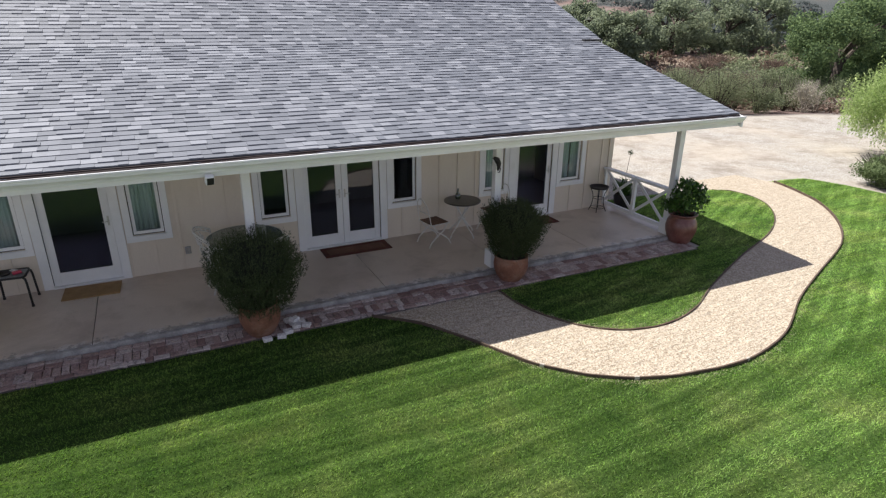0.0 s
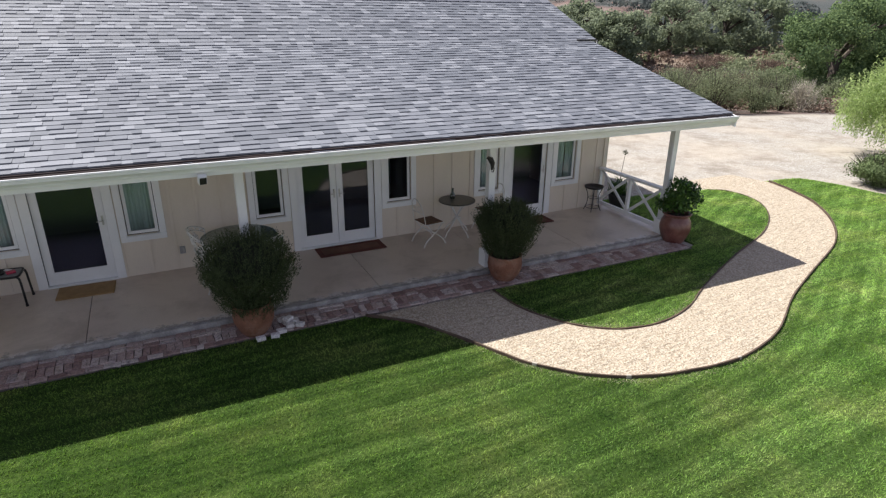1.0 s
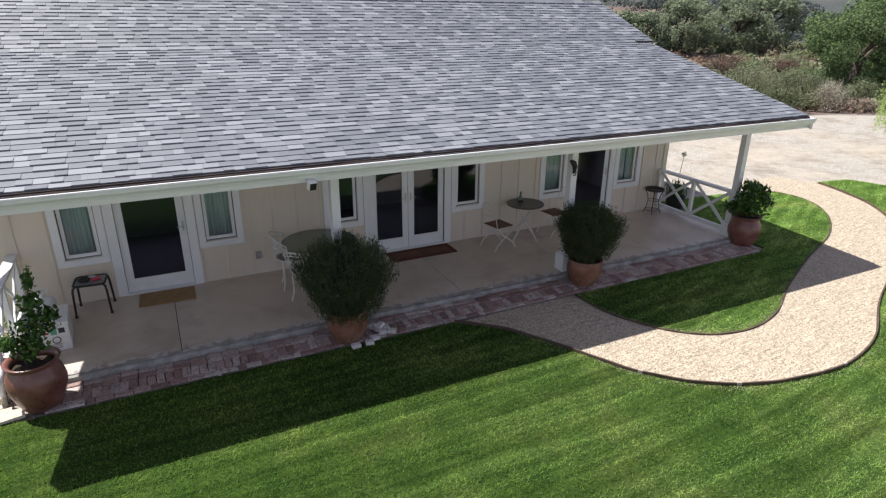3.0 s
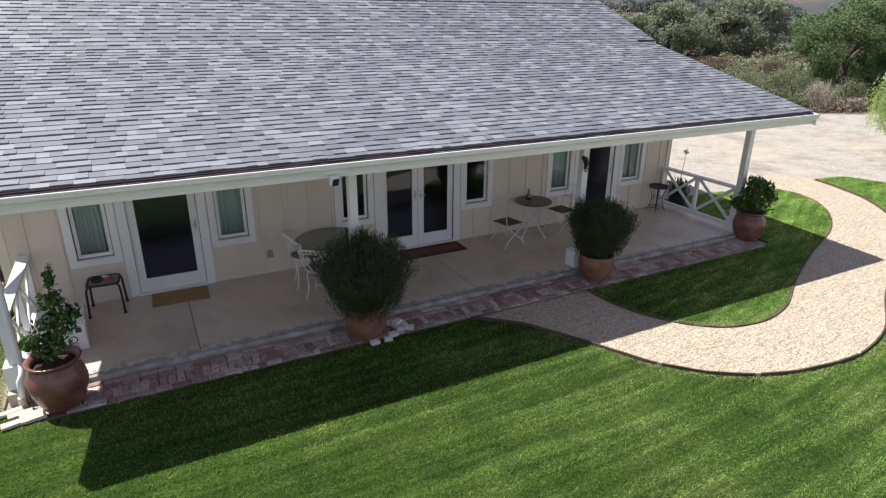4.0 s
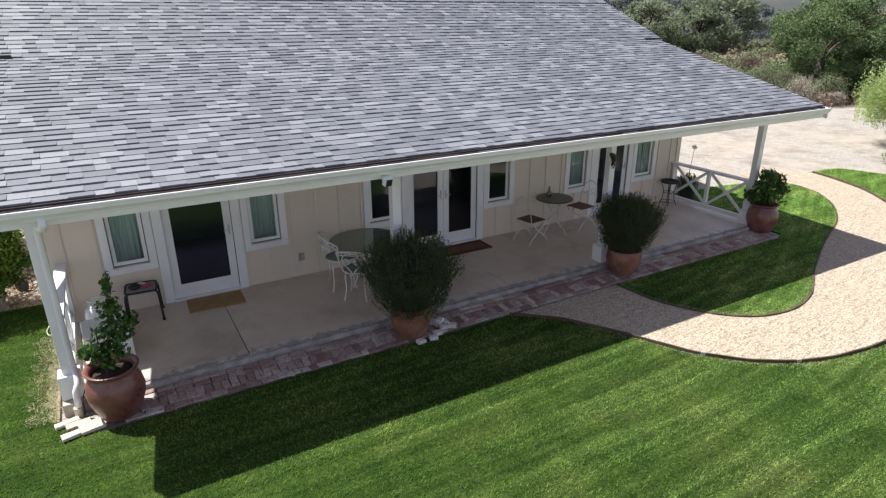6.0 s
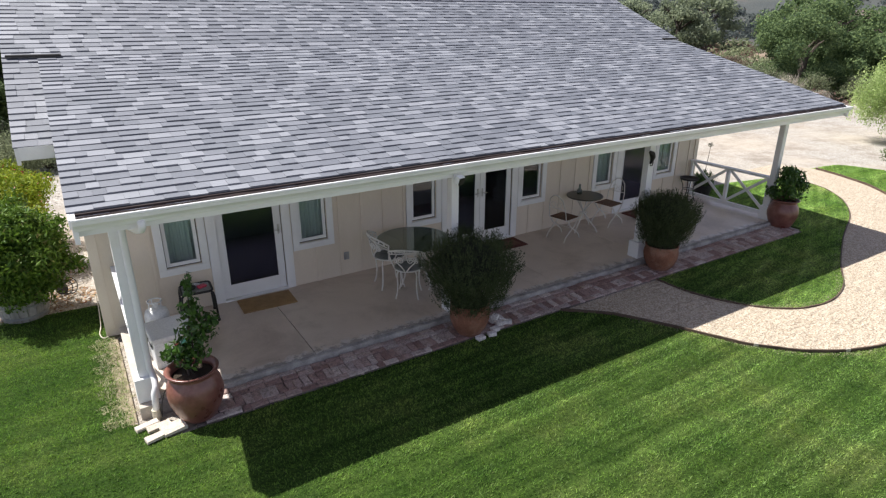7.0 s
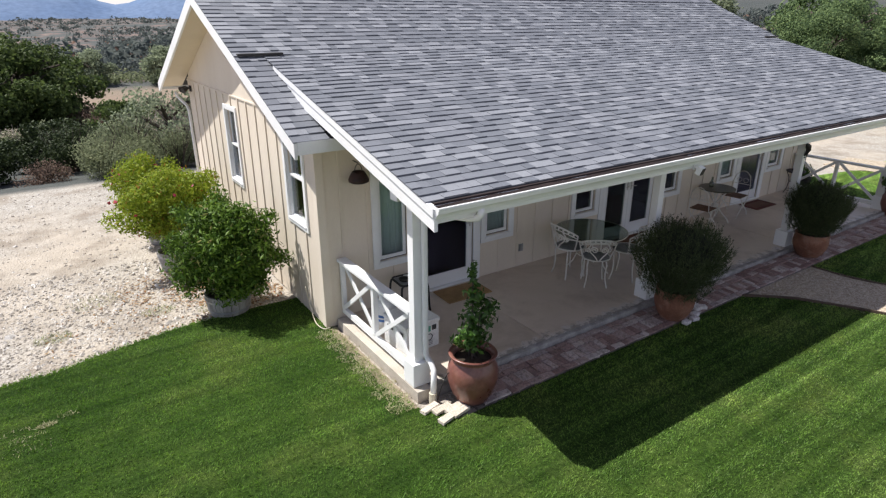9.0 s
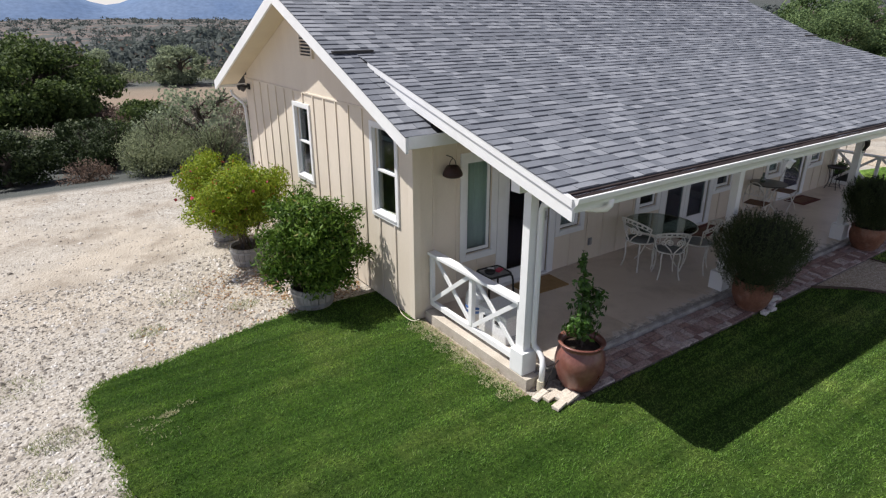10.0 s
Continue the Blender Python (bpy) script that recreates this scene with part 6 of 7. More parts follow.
bm = bmesh.new()
lathe(bm, [(0.10, 0.0), (0.115, 0.0), (0.115, 0.03), (0.10, 0.03), (0.10, 0.0)], 24)
part("foot_ring", bm, M_PLASTIC, gb)
bm = bmesh.new()
for a in (0.4, 1.9, 3.5, 5.0):
    tube(bm, [(0.08 * math.cos(a), 0.08 * math.sin(a), 0.45), (0.085 * math.cos(a), 0.085 * math.sin(a), 0.56)], 0.008, 5)
tube(bm, ring_pts(0, 0, 0.56, 0.087, 0.087, 20)[:-1], 0.01, 6, True)
tube(bm, [(0, 0, 0.46), (0, 0, 0.53)], 0.022, 8)
part("collar", bm, M_PLASTIC, gb)

M_PLANTER = surface("maroon_planter", (0.022, 0.010, 0.009), (0.055, 0.026, 0.022), 8.0, 60.0, 0.6, 0.5, 0.004)
# hanging dark basket on the end of the front wall
hb = thing("wall_planter", pose(-3.72, YF, 2.24) @ Matrix.Scale(0.84, 4), "dark woven wall planter with a hoop handle", "wall planter")
bm = bmesh.new()
lathe(bm, [(0, -0.13), (0.13, -0.126), (0.165, -0.105), (0.168, -0.07), (0.145, -0.02), (0.115, 0.03), (0.10, 0.055), (0.09, 0.055), (0.09, 0.03), (0, 0.025)], 26, 0, 0, -0.18)
part("basket", bm, M_PLANTER, hb, smooth=True)
bm = bmesh.new()
lathe(bm, [(0.150, -0.012), (0.160, 0.0), (0.150, 0.012)], 26, -0.05, 0, -0.18)
part("band", bm, M_BLACK, hb)
bm = bmesh.new()
tube(bm, [(0.066 * math.cos(a), -0.18, 0.045 + 0.13 * math.sin(a)) for a in (math.pi * i / 14 for i in range(15))], 0.007, 6)
part("handle", bm, M_BLACK, hb)
bm = bmesh.new()
tube(bm, [(0, -0.001, 0.2), (0, -0.17, 0.195), (0, -0.18, 0.172)], 0.008, 6)
part("hook", bm, M_BLACK, hb)

# black iron ornament on a post
lb = thing("post_bracket", pose(POSTS[2] - 0.02, POST_Y - 0.061, 2.02) @ Matrix.Scale(0.9, 4), "black iron ornament bracketed to the porch post", "ornament")
bm = bmesh.new()
tube(bm, [(0.0, -0.002, -0.16), (-0.01, -0.04, -0.1), (-0.03, -0.07, -0.02), (-0.07, -0.075, 0.05), (-0.13, -0.07, 0.09), (-0.16, -0.07, 0.08)], [0.02, 0.03, 0.05, 0.055, 0.03, 0.006], 8)
part("body", bm, M_BLACK, lb, smooth=True)
bm = bmesh.new()
tube(bm, [(0.0, -0.001, -0.2), (0.02, -0.03, -0.2), (0.03, -0.04, -0.13), (0.0, -0.04, -0.08)], 0.01, 6)
part("hook", bm, M_BLACK, lb)

# flood lamp under the gutter
fl = thing("flood_lamp", pose(-0.33, PORCH_Y - 0.034, 2.44), "small black flood lamp on a white bracket", "lamp")
part("bracket", nbox(-0.03, 0.03, -0.02, 0.0, -0.03, 0.03, 0.004), M_WHITE, fl)
part("arm", nbox(-0.012, 0.012, -0.05, -0.02, -0.02, 0.0, 0.002), M_WHITE, fl)
bm = bmesh.new()
box(bm, -0.05, 0.05, -0.035, 0.035, -0.055, 0.055, 0.01, pose(0.01, -0.085, -0.03, 20, 0, 10))
part("head", bm, M_WHITE, fl)
bm = bmesh.new()
box(bm, -0.04, 0.04, -0.046, -0.036, -0.045, 0.045, 0.003, pose(0.01, -0.085, -0.03, 20, 0, 10))
part("lens", bm, M_BLACK, fl, "black lamp face")

# outlet on the wall
ot = thing("wall_outlet", pose(-0.61, YF - 0.001, 0.47), "grey weatherproof wall outlet", "outlet")
part("plate", nbox(-0.045, 0.045, -0.02, 0.0, -0.065, 0.065, 0.006), M_HOOP, ot)
part("cover", nbox(-0.035, 0.035, -0.032, -0.021, -0.05, 0.05, 0.006), M_BARREL, ot)

# lamp and downspout under the rear eave of the gable
gl = thing("gable_lamp", pose(X0 - 0.001, 18.0 - 0.25, 2.78), "black twin flood lamp under the gable eave", "lamp")
part("base", nbox(-0.03, 0.0, -0.06, 0.06, -0.06, 0.06, 0.006), M_BLACK, gl)
for s in (-1, 1):
    bm = bmesh.new()
    tube(bm, [(-0.03, s * 0.03, 0), (-0.09, s * 0.09, 0.02), (-0.2, s * 0.15, -0.03)], [0.018, 0.03, 0.062], 10)
    part("head", bm, M_BLACK, gl)
bm = bmesh.new()
tube(bm, [(X0 - 0.16, 18.58, 2.64), (X0 - 0.15, 18.52, 2.54), (X0 - 0.06, 18.10, 2.38), (X0 - 0.045, 18.05, 2.28), (X0 - 0.04, 18.04, 0.05)], 0.032, 10)
tagged(obj("downspout", bm, M_WHITE, smooth=True), "white downspout at the rear corner of the gable", "downspout")

# hose by the corner
hose = spline([(-4.31, 11.75, 0.42), (-4.32, 11.6, 0.2), (-4.34, 11.42, 0.04), (-4.37, 11.2, 0.03), (-4.34, 11.04, 0.03), (-4.27, 10.98, 0.06)], 6)
bm = bmesh.new()
tube(bm, hose, 0.007, 6)
tagged(obj("hose", bm, M_HOSE, smooth=True), "cream cable hanging down the house corner", "hose")

cable = spline([(-3.92, 8.71, 0.02), (-3.90, 8.66, 0.22), (-3.84, 8.62, 0.40), (-3.76, 8.58, 0.46), (-3.70, 8.55, 0.44)], 6)
bm = bmesh.new()
tube(bm, cable, 0.006, 5)
tagged(obj("drip_hose", bm, M_BLACK, smooth=True), "thin black drip hose looping to the glazed pot", "hose")

# dark pot with a tall flower stalk beyond the far railing
fp = thing("flower_pot", pose(9.0, 11.1, -0.02), "dark pot with a tall flower stalk beyond the railing", "potted plant")
bm = bmesh.new()
lathe(bm, [(0, 0), (0.15, 0), (0.2, 0.2), (0.22, 0.34), (0.235, 0.36), (0.21, 0.36), (0.19, 0.3), (0, 0.3)], 28)
part("pot", bm, M_BLACK, fp, smooth=True)
crown("foliage", [(0, 0, 0.5, 0.26, 0.26, 0.22), (0.08, 0.05, 0.42, 0.2, 0.2, 0.15)], 500, 0.16, 0.025, M_CITRUS, fp, 77, 1.2, 0.2)
bm = bmesh.new()
tube(bm, [(0, 0, 0.3), (0.04, 0.02, 0.8), (0.12, 0.04, 1.28)], [0.009, 0.007, 0.005], 6)
part("stalk", bm, M_BARK, fp)
crown("blossom", [(0.12, 0.04, 1.32, 0.07, 0.07, 0.06)], 60, 0.05, 0.02, M_SCRUB, fp, 78, 0.2, 0.4)

# toppled basket near the tub
bk = thing("toppled_basket", pose(-4.72, 13.05, 0.12, 65, 0, 40), "small dark wire basket lying on its side", "basket")
bm = bmesh.new()
for z in (-0.1, 0.0, 0.1):
    tube(bm, ring_pts(0, 0, z, 0.12 + z * 0.2, 0.12 + z * 0.2, 20)[:-1], 0.008, 5, True)
for i in range(12):
    a = i * math.pi / 6
    tube(bm, [(0.1 * math.cos(a), 0.1 * math.sin(a), -0.1), (0.14 * math.cos(a), 0.14 * math.sin(a), 0.1)], 0.006, 5)
part("cage", bm, M_BLACK, bk)
bm = bmesh.new()
disc(bm, 0, 0, -0.1, 0.1, 0.012)
part("bottom", bm, M_BLACK, bk)

# ---------------------------------------------------------------- trees and brush
M_DRY_STEM = surface("bleached_twigs", (0.26, 0.23, 0.19), (0.42, 0.38, 0.32), 6.0, 50.0, 0.95)
M_RUST_SCRUB = leaf_material("rust_brush_twigs", (0.15, 0.10, 0.082), (0.27, 0.19, 0.155), 0.3, 0.85, 0.6)


def oak(x, y, z, r, h, seed, n, size, material, label, name="oak_tree", group="live oaks"):
    rng = np.random.default_rng(seed)
    t = thing(name, pose(x, y, z), label, "tree", group)
    bm = bmesh.new()
    limbs(bm, random.Random(seed), (0, 0, -0.3), (0.1 * r, 0.05 * r, h * 0.5), 0.075 * r, 6, (r * 0.5, r * 0.5, h * 0.26))
    part("trunk", bm, M_BARK, t)
    lob = []
    for j in range(64):
        d = rand_dirs(rng, 1)[0] * rng.uniform(0.45, 1.08) ** 0.6
        s = r * rng.uniform(0.11, 0.27)
        wide = 1.0 - 0.25 * abs(d[2])
        lob.append((d[0] * r * 0.8 * wide, d[1] * r * 0.8 * wide, h * 0.43 + d[2] * h * 0.46, s, s, s * 0.72))
    crown("crown", lob, n, size, size * 0.7, material, t, seed, 0.2, 0.35, 0.1)
    return t


def bush(x, y, z, r, h, seed, n, size, material, label, name="brush", group="chaparral brush"):
    rng = np.random.default_rng(seed)
    t = thing(name, pose(x, y, z), label, "shrub", group)
    bm = bmesh.new()
    for i in range(12):
        a = i * 0.83 + seed
        lean = 0.35 + 0.6 * ((i * 7) % 5) / 5
        m1 = Vector((r * 0.35 * lean * math.cos(a), r * 0.35 * lean * math.sin(a), h * 0.38))
        tip = Vector((r * 0.95 * lean * math.cos(a), r * 0.95 * lean * math.sin(a), h * (1.0 - 0.3 * lean)))
        tube(bm, [(0, 0, -0.15), m1, tip], [0.022 * r + 0.008, 0.013 * r + 0.005, 0.004], 5)
        for q in (-0.5, 0.6):
            tube(bm, [m1, m1.lerp(tip, 0.7) + Vector((r * 0.22 * math.cos(a + 1.5) * q, r * 0.22 * math.sin(a + 1.5) * q, h * 0.12))], [0.009 * r + 0.003, 0.004], 4)
    part("stem", bm, M_DRY_STEM if material is M_DRY_SCRUB else M_BARK, t)
    lob = lobes_in(rng, 13, (0, 0, h * 0.44), (r * 0.66, r * 0.66, h * 0.34), r * 0.40, min(1.2, h / r * 0.62))
    crown("crown", lob, n, size, size * 0.4, material, t, seed, 0.5, 0.3, -0.1)
    return t


OAKS = ((-8.9, 41.5, 5.7, 4.7, 66000, 0.18, 2), (-10.6, 26.6, 2.0, 1.9, 16000, 0.1, 3), (-9.2, 25.6, 1.7, 1.8, 14000, 0.09, 3), (-13.2, 26.0, 2.0, 2.3, 12000, 0.11, 3), (-6.9, 28.0, 1.6, 1.7, 10000, 0.1, 3), (-18.5, 38.0, 4.6, 5.4, 14000, 0.24, 2), (35.8, 23.5, 4.3, 6.4, 56000, 0.13, 0), (40.4, 20.0, 3.9, 6.2, 38000, 0.16, 0), (42.5, 25.0, 4.6, 6.6, 20000, 0.18, 0), (47.0, 21.0, 4.5, 6.8, 12000, 0.25, 0), (39.0, 45.5, 4.0, 5.4, 15000, 0.26, 1), (34.5, 48.0, 3.4, 4.4, 11000, 0.26, 1), (49.5, 50.0, 4.2, 6.2, 15000, 0.24, 1), (56.0, 49.0, 4.2, 6.4, 15000, 0.24, 1), (62.0, 50.0, 4.6, 6.8, 6000, 0.36, 1),
        (-4.0, 34.0, 1.9, 2.1, 9000, 0.13, 2), (53.0, 32.0, 4.4, 6.0, 7000, 0.34, 0), (62.0, 38.0, 5.0, 6.6, 6000, 0.36, 0), (38.2, 19.4, 2.8, 3.8, 22000, 0.15, 0), (44.0, 58.0, 4.2, 5.6, 10000, 0.28, 1), (-2.5, 64.0, 2.2, 3.0, 8000, 0.2, 1), (-6.5, 68.0, 3.4, 3.4, 9000, 0.22, 1), (-9.8, 66.0, 2.6, 2.8, 7000, 0.2, 1), (3.5, 62.0, 2.8, 3.6, 7000, 0.24, 1), (-15.0, 58.0, 3.4, 5.0, 8000, 0.24, 1), (46.5, 66.0, 4.2, 5.6, 8000, 0.32, 1), (66.0, 64.0, 4.6, 6.4, 8000, 0.32, 1))
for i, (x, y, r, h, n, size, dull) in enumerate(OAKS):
    oak(x, y, height(x, y), r, h, 41 + i, int(n * (0.88 if i == 0 else 0.66)), size * 1.12, (M_OAK, M_OAK_DULL, M_OAK_NEAR, M_SHADED_BRUSH)[dull], ("live oak at the far side of the gravel yard", "grey-green oak on the slope beyond the yard", "dark green live oak at the edge of the yard", "low shrub below the oak with shade put into its leaf colour")[dull])
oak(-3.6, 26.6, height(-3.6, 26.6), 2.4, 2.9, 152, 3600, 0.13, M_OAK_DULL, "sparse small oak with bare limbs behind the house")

bush(-5.7, 23.9, -0.35, 1.25, 1.45, 61, 8500, 0.085, M_SCRUB, "grey-green brush at the edge of the yard")
bush(-7.3, 24.3, -0.5, 0.9, 0.9, 62, 1500, 0.085, M_RUST_SCRUB, "rust-brown dry brush at the edge of the yard")
bush(-3.6, 24.2, -0.5, 1.3, 1.6, 63, 6500, 0.085, M_SCRUB, "grey-green brush behind the house")
bush(-4.6, 27.5, -1.5, 1.8, 2.3, 64, 5500, 0.1, M_DRY_SCRUB, "dry brown brush on the slope")
BRUSH = ((18.8, 22.8, 1.7, 2.6, 0), (23.6, 23.8, 1.9, 2.6, 0), (26.4, 23.6, 1.9, 2.5, 0), (29.6, 22.0, 1.7, 2.2, 0), (30.8, 24.0, 1.9, 2.4, 0), (33.2, 22.6, 1.6, 2.0, 0), (32.6, 21.0, 1.6, 1.8, 0), (34.6, 19.2, 1.6, 1.6, 0), (22.5, 22.3, 1.8, 2.4, 0), (24.8, 22.2, 1.9, 2.5, 0), (27.0, 21.6, 1.5, 1.9, 0), (29.0, 20.4, 1.2, 1.9, 1), (20.0, 24.5, 2.0, 2.7, 0), (25.5, 25.5, 2.2, 2.7, 0), (22.0, 27.0, 2.0, 2.6, 0), (28.6, 25.0, 2.0, 2.2, 0), (17.5, 24.0, 1.7, 2.5, 0), (31.3, 19.9, 0.9, 0.9, 1), (14.5, 24.5, 1.8, 2.5, 0),
         (33.0, 33.0, 2.4, 1.5, 2), (36.5, 36.0, 2.4, 1.5, 2), (40.5, 37.0, 2.6, 1.6, 2), (30.0, 31.0, 2.2, 1.8, 0), (44.5, 40.0, 2.6, 1.6, 2), (40.0, 33.0, 2.4, 1.4, 2), (47.0, 36.0, 2.4, 1.5, 2), (-0.5, 34.0, 2.0, 1.6, 2), (3.0, 36.0, 2.0, 1.8, 2), (-8.0, 34.0, 1.8, 1.3, 1), (-5.0, 40.0, 2.0, 1.5, 2), (-4.9, 25.6, 1.6, 1.9, 0), (-6.4, 26.6, 1.5, 1.7, 3), (-2.6, 26.0, 1.8, 2.1, 1), (-3.8, 29.2, 2.0, 2.0, 1), (-6.8, 29.6, 1.8, 1.6, 3), (-9.0, 30.5, 2.0, 1.6, 0), (0.5, 29.0, 2.0, 2.0, 0))
for i, (x, y, r, h, mt) in enumerate(BRUSH):
    bush(x, y, height(x, y), r, h, 70 + i, (5200 if y < 31 else 3400) if mt != 1 else 1900, 0.10 if y < 31 else 0.13, (M_SCRUB, M_DRY_SCRUB, M_RUST_SCRUB, M_SHADED_BRUSH)[mt], ("grey-green coyote brush at the edge of the gravel", "pale dry twiggy brush at the edge of the gravel", "rust-brown dry brush on the slope", "brush below the yard with shade put into its leaf colour")[mt])

# light green weeping pepper tree and a lavender mound
pt = thing("pepper_tree", pose(21.15, 11.4, -0.02), "light green weeping pepper tree on the gravel", "tree")
limb = bmesh.new()
limbs(limb, random.Random(5), (0, 0, -0.2), (0.1, 0, 1.7), 0.13, 5, (0.9, 0.9, 1.1))
part("trunk", limb, M_BARK, pt)
prng = np.random.default_rng(91)
plobes = lobes_in(prng, 30, (0, 0, 2.05), (1.95, 1.95, 1.35), 0.66, 1.1)
p, d = crown_points(plobes, 5000, prng, 0.3, 0.5)
k = 9
drop = np.repeat(p, k, 0) + np.tile(np.linspace(0, -0.5, k), len(p))[:, None] * np.array([0, 0, 1.0]) + rand_dirs(prng, len(p) * k) * 0.05
nor = rand_dirs(prng, len(drop))
up = rand_dirs(prng, len(drop)) * 0.8 + np.array([0, 0, -0.8])
up -= nor * (up * nor).sum(1, keepdims=True)
up /= np.linalg.norm(up, axis=1, keepdims=True) + 1e-9
v, f = leaf_quads(drop, nor, up, 0.11, 0.03, prng)
raw("crown", v, f, M_PEPPER, pt, "hanging feathery light green foliage")
bush(16.98, 9.7, -0.05, 1.1, 1.05, 95, 13000, 0.075, M_LAVENDER, "grey-green lavender mound beside the lawn", "lavender", "lavender")
bush(18.1, 8.8, -0.05, 0.9, 0.9, 96, 7000, 0.075, M_LAVENDER, "grey-green lavender mound beside the lawn", "lavender", "lavender")


# woods on the far hills, too many to count
def far_woods():
    """Crowns of leafy clumps, thinner and coarser with distance."""
    rng = np.random.default_rng(7)
    P, N, S = [], [], []
    made = 0
    while made < 5800:
        near = made < 900
        d = 58 + 190 * rng.random() if near else 150 + 1900 * rng.random() ** 1.5
        a = rng.uniform(-0.3, 1.4)
        x, y = -5 + d * math.sin(a), 10 + d * math.cos(a)
        gap = noise.noise((x * 0.02, y * 0.02, 5.0)) < -0.22 + 0.3 * rng.random() - d / 4000
        if y < edge_y(x) + (44 if x < 25 else 48) or gap or (0.36 < a < 0.55 and rng.random() < 0.7):
            continue
        r = rng.uniform(0.8, 2.0) * rng.choice((0.7, 1.0, 1.7)) * (1 + d / 800)
        k = 96 if near else (54 if d < 500 else 15)
        q = rand_dirs(rng, k)
        q[:, 2] = np.abs(q[:, 2]) * 1.1 - 0.25
        c = np.array([x, y, height(x, y) + r * 0.4]) + q * np.array([r, r, r * rng.uniform(0.55, 0.85)]) * rng.uniform(0.6, 1.05, k)[:, None]
        n = q + rand_dirs(rng, k) * 0.6
        P.append(c)
        N.append(n / np.linalg.norm(n, axis=1, keepdims=True))
        S.append(np.full(k, r * (0.23 if near else (0.27 if d < 500 else 0.46))))
        made += 1
    P, N, S = np.concatenate(P), np.concatenate(N), np.concatenate(S)
    up = rand_dirs(rng, len(P))
    up -= N * (up * N).sum(1, keepdims=True)
    up /= np.linalg.norm(up, axis=1, keepdims=True) + 1e-9
    return leaf_quads(P, N, up, S, S * 0.8, rng)


# bluish crown colours hold the haze over the far hills
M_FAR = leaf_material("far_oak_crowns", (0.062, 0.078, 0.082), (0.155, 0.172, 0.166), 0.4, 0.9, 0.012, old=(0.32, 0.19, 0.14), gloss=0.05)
v, f = far_woods()
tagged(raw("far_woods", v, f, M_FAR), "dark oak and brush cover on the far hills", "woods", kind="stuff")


def chaparral(seed, rust):
    """Low brush that covers the slopes beyond the yard."""
    rng = np.random.default_rng(seed)
    P, N, S = [], [], []
    made = 0
    while made < (560 if rust else 1050):
        d = 24 + 74 * rng.random() ** 0.8
        a = rng.uniform(0.5, 1.25) if rng.random() < 0.6 else rng.uniform(-0.2, 0.36)
        x, y = -4 + d * math.sin(a), 3 + d * math.cos(a)
        past = y - edge_y(x)
        patch = noise.noise((x * 0.045 + 1.3, y * 0.045, 2.0)) + 0.3 * noise.noise((x * 0.2, y * 0.2, 4.0))
        clearing = 10 < past < 34 and x > 22
        if past < 0.7 or (rust != (patch + (0.28 if clearing else -0.12) > 0)):
            continue
        if x < 12 and 25 < past < 41:
            continue
        r = rng.uniform(0.7, 1.5) * (0.75 if rust else 1.0)
        k = 56
        q = rand_dirs(rng, k)
        q[:, 2] = np.abs(q[:, 2])
        P.append(np.array([x, y, height(x, y) - 0.05]) + q * np.array([r, r, r * rng.uniform(0.55, 1.0)]) * rng.uniform(0.55, 1.1, k)[:, None])
        n = q + rand_dirs(rng, k) * 0.8
        N.append(n / np.linalg.norm(n, axis=1, keepdims=True))
        S.append(np.full(k, 0.13 + 0.0034 * d))
        made += 1
    P, N, S = np.concatenate(P), np.concatenate(N), np.concatenate(S)
    up = rand_dirs(rng, len(P)) + np.array([0, 0, 0.6])
    up -= N * (up * N).sum(1, keepdims=True)
    up /= np.linalg.norm(up, axis=1, keepdims=True) + 1e-9
    return leaf_quads(P, N, up, S, S * 0.55, rng)


for rust in (False, True):
    v, f = chaparral(8 + rust, rust)
    tagged(raw("chaparral", v, f, M_RUST_SCRUB if rust else M_SCRUB), "rust-brown dry chaparral on the slopes" if rust else "grey-green chaparral on the slopes", "brush", kind="stuff")

# ---------------------------------------------------------------- grass, grit and stones
def scatter(rng, n, x0, x1, y0, y1, outline):
    px, py = rng.uniform(x0, x1, n), rng.uniform(y0, y1, n)
    keep = inside(px, py, outline)
    return px[keep], py[keep]


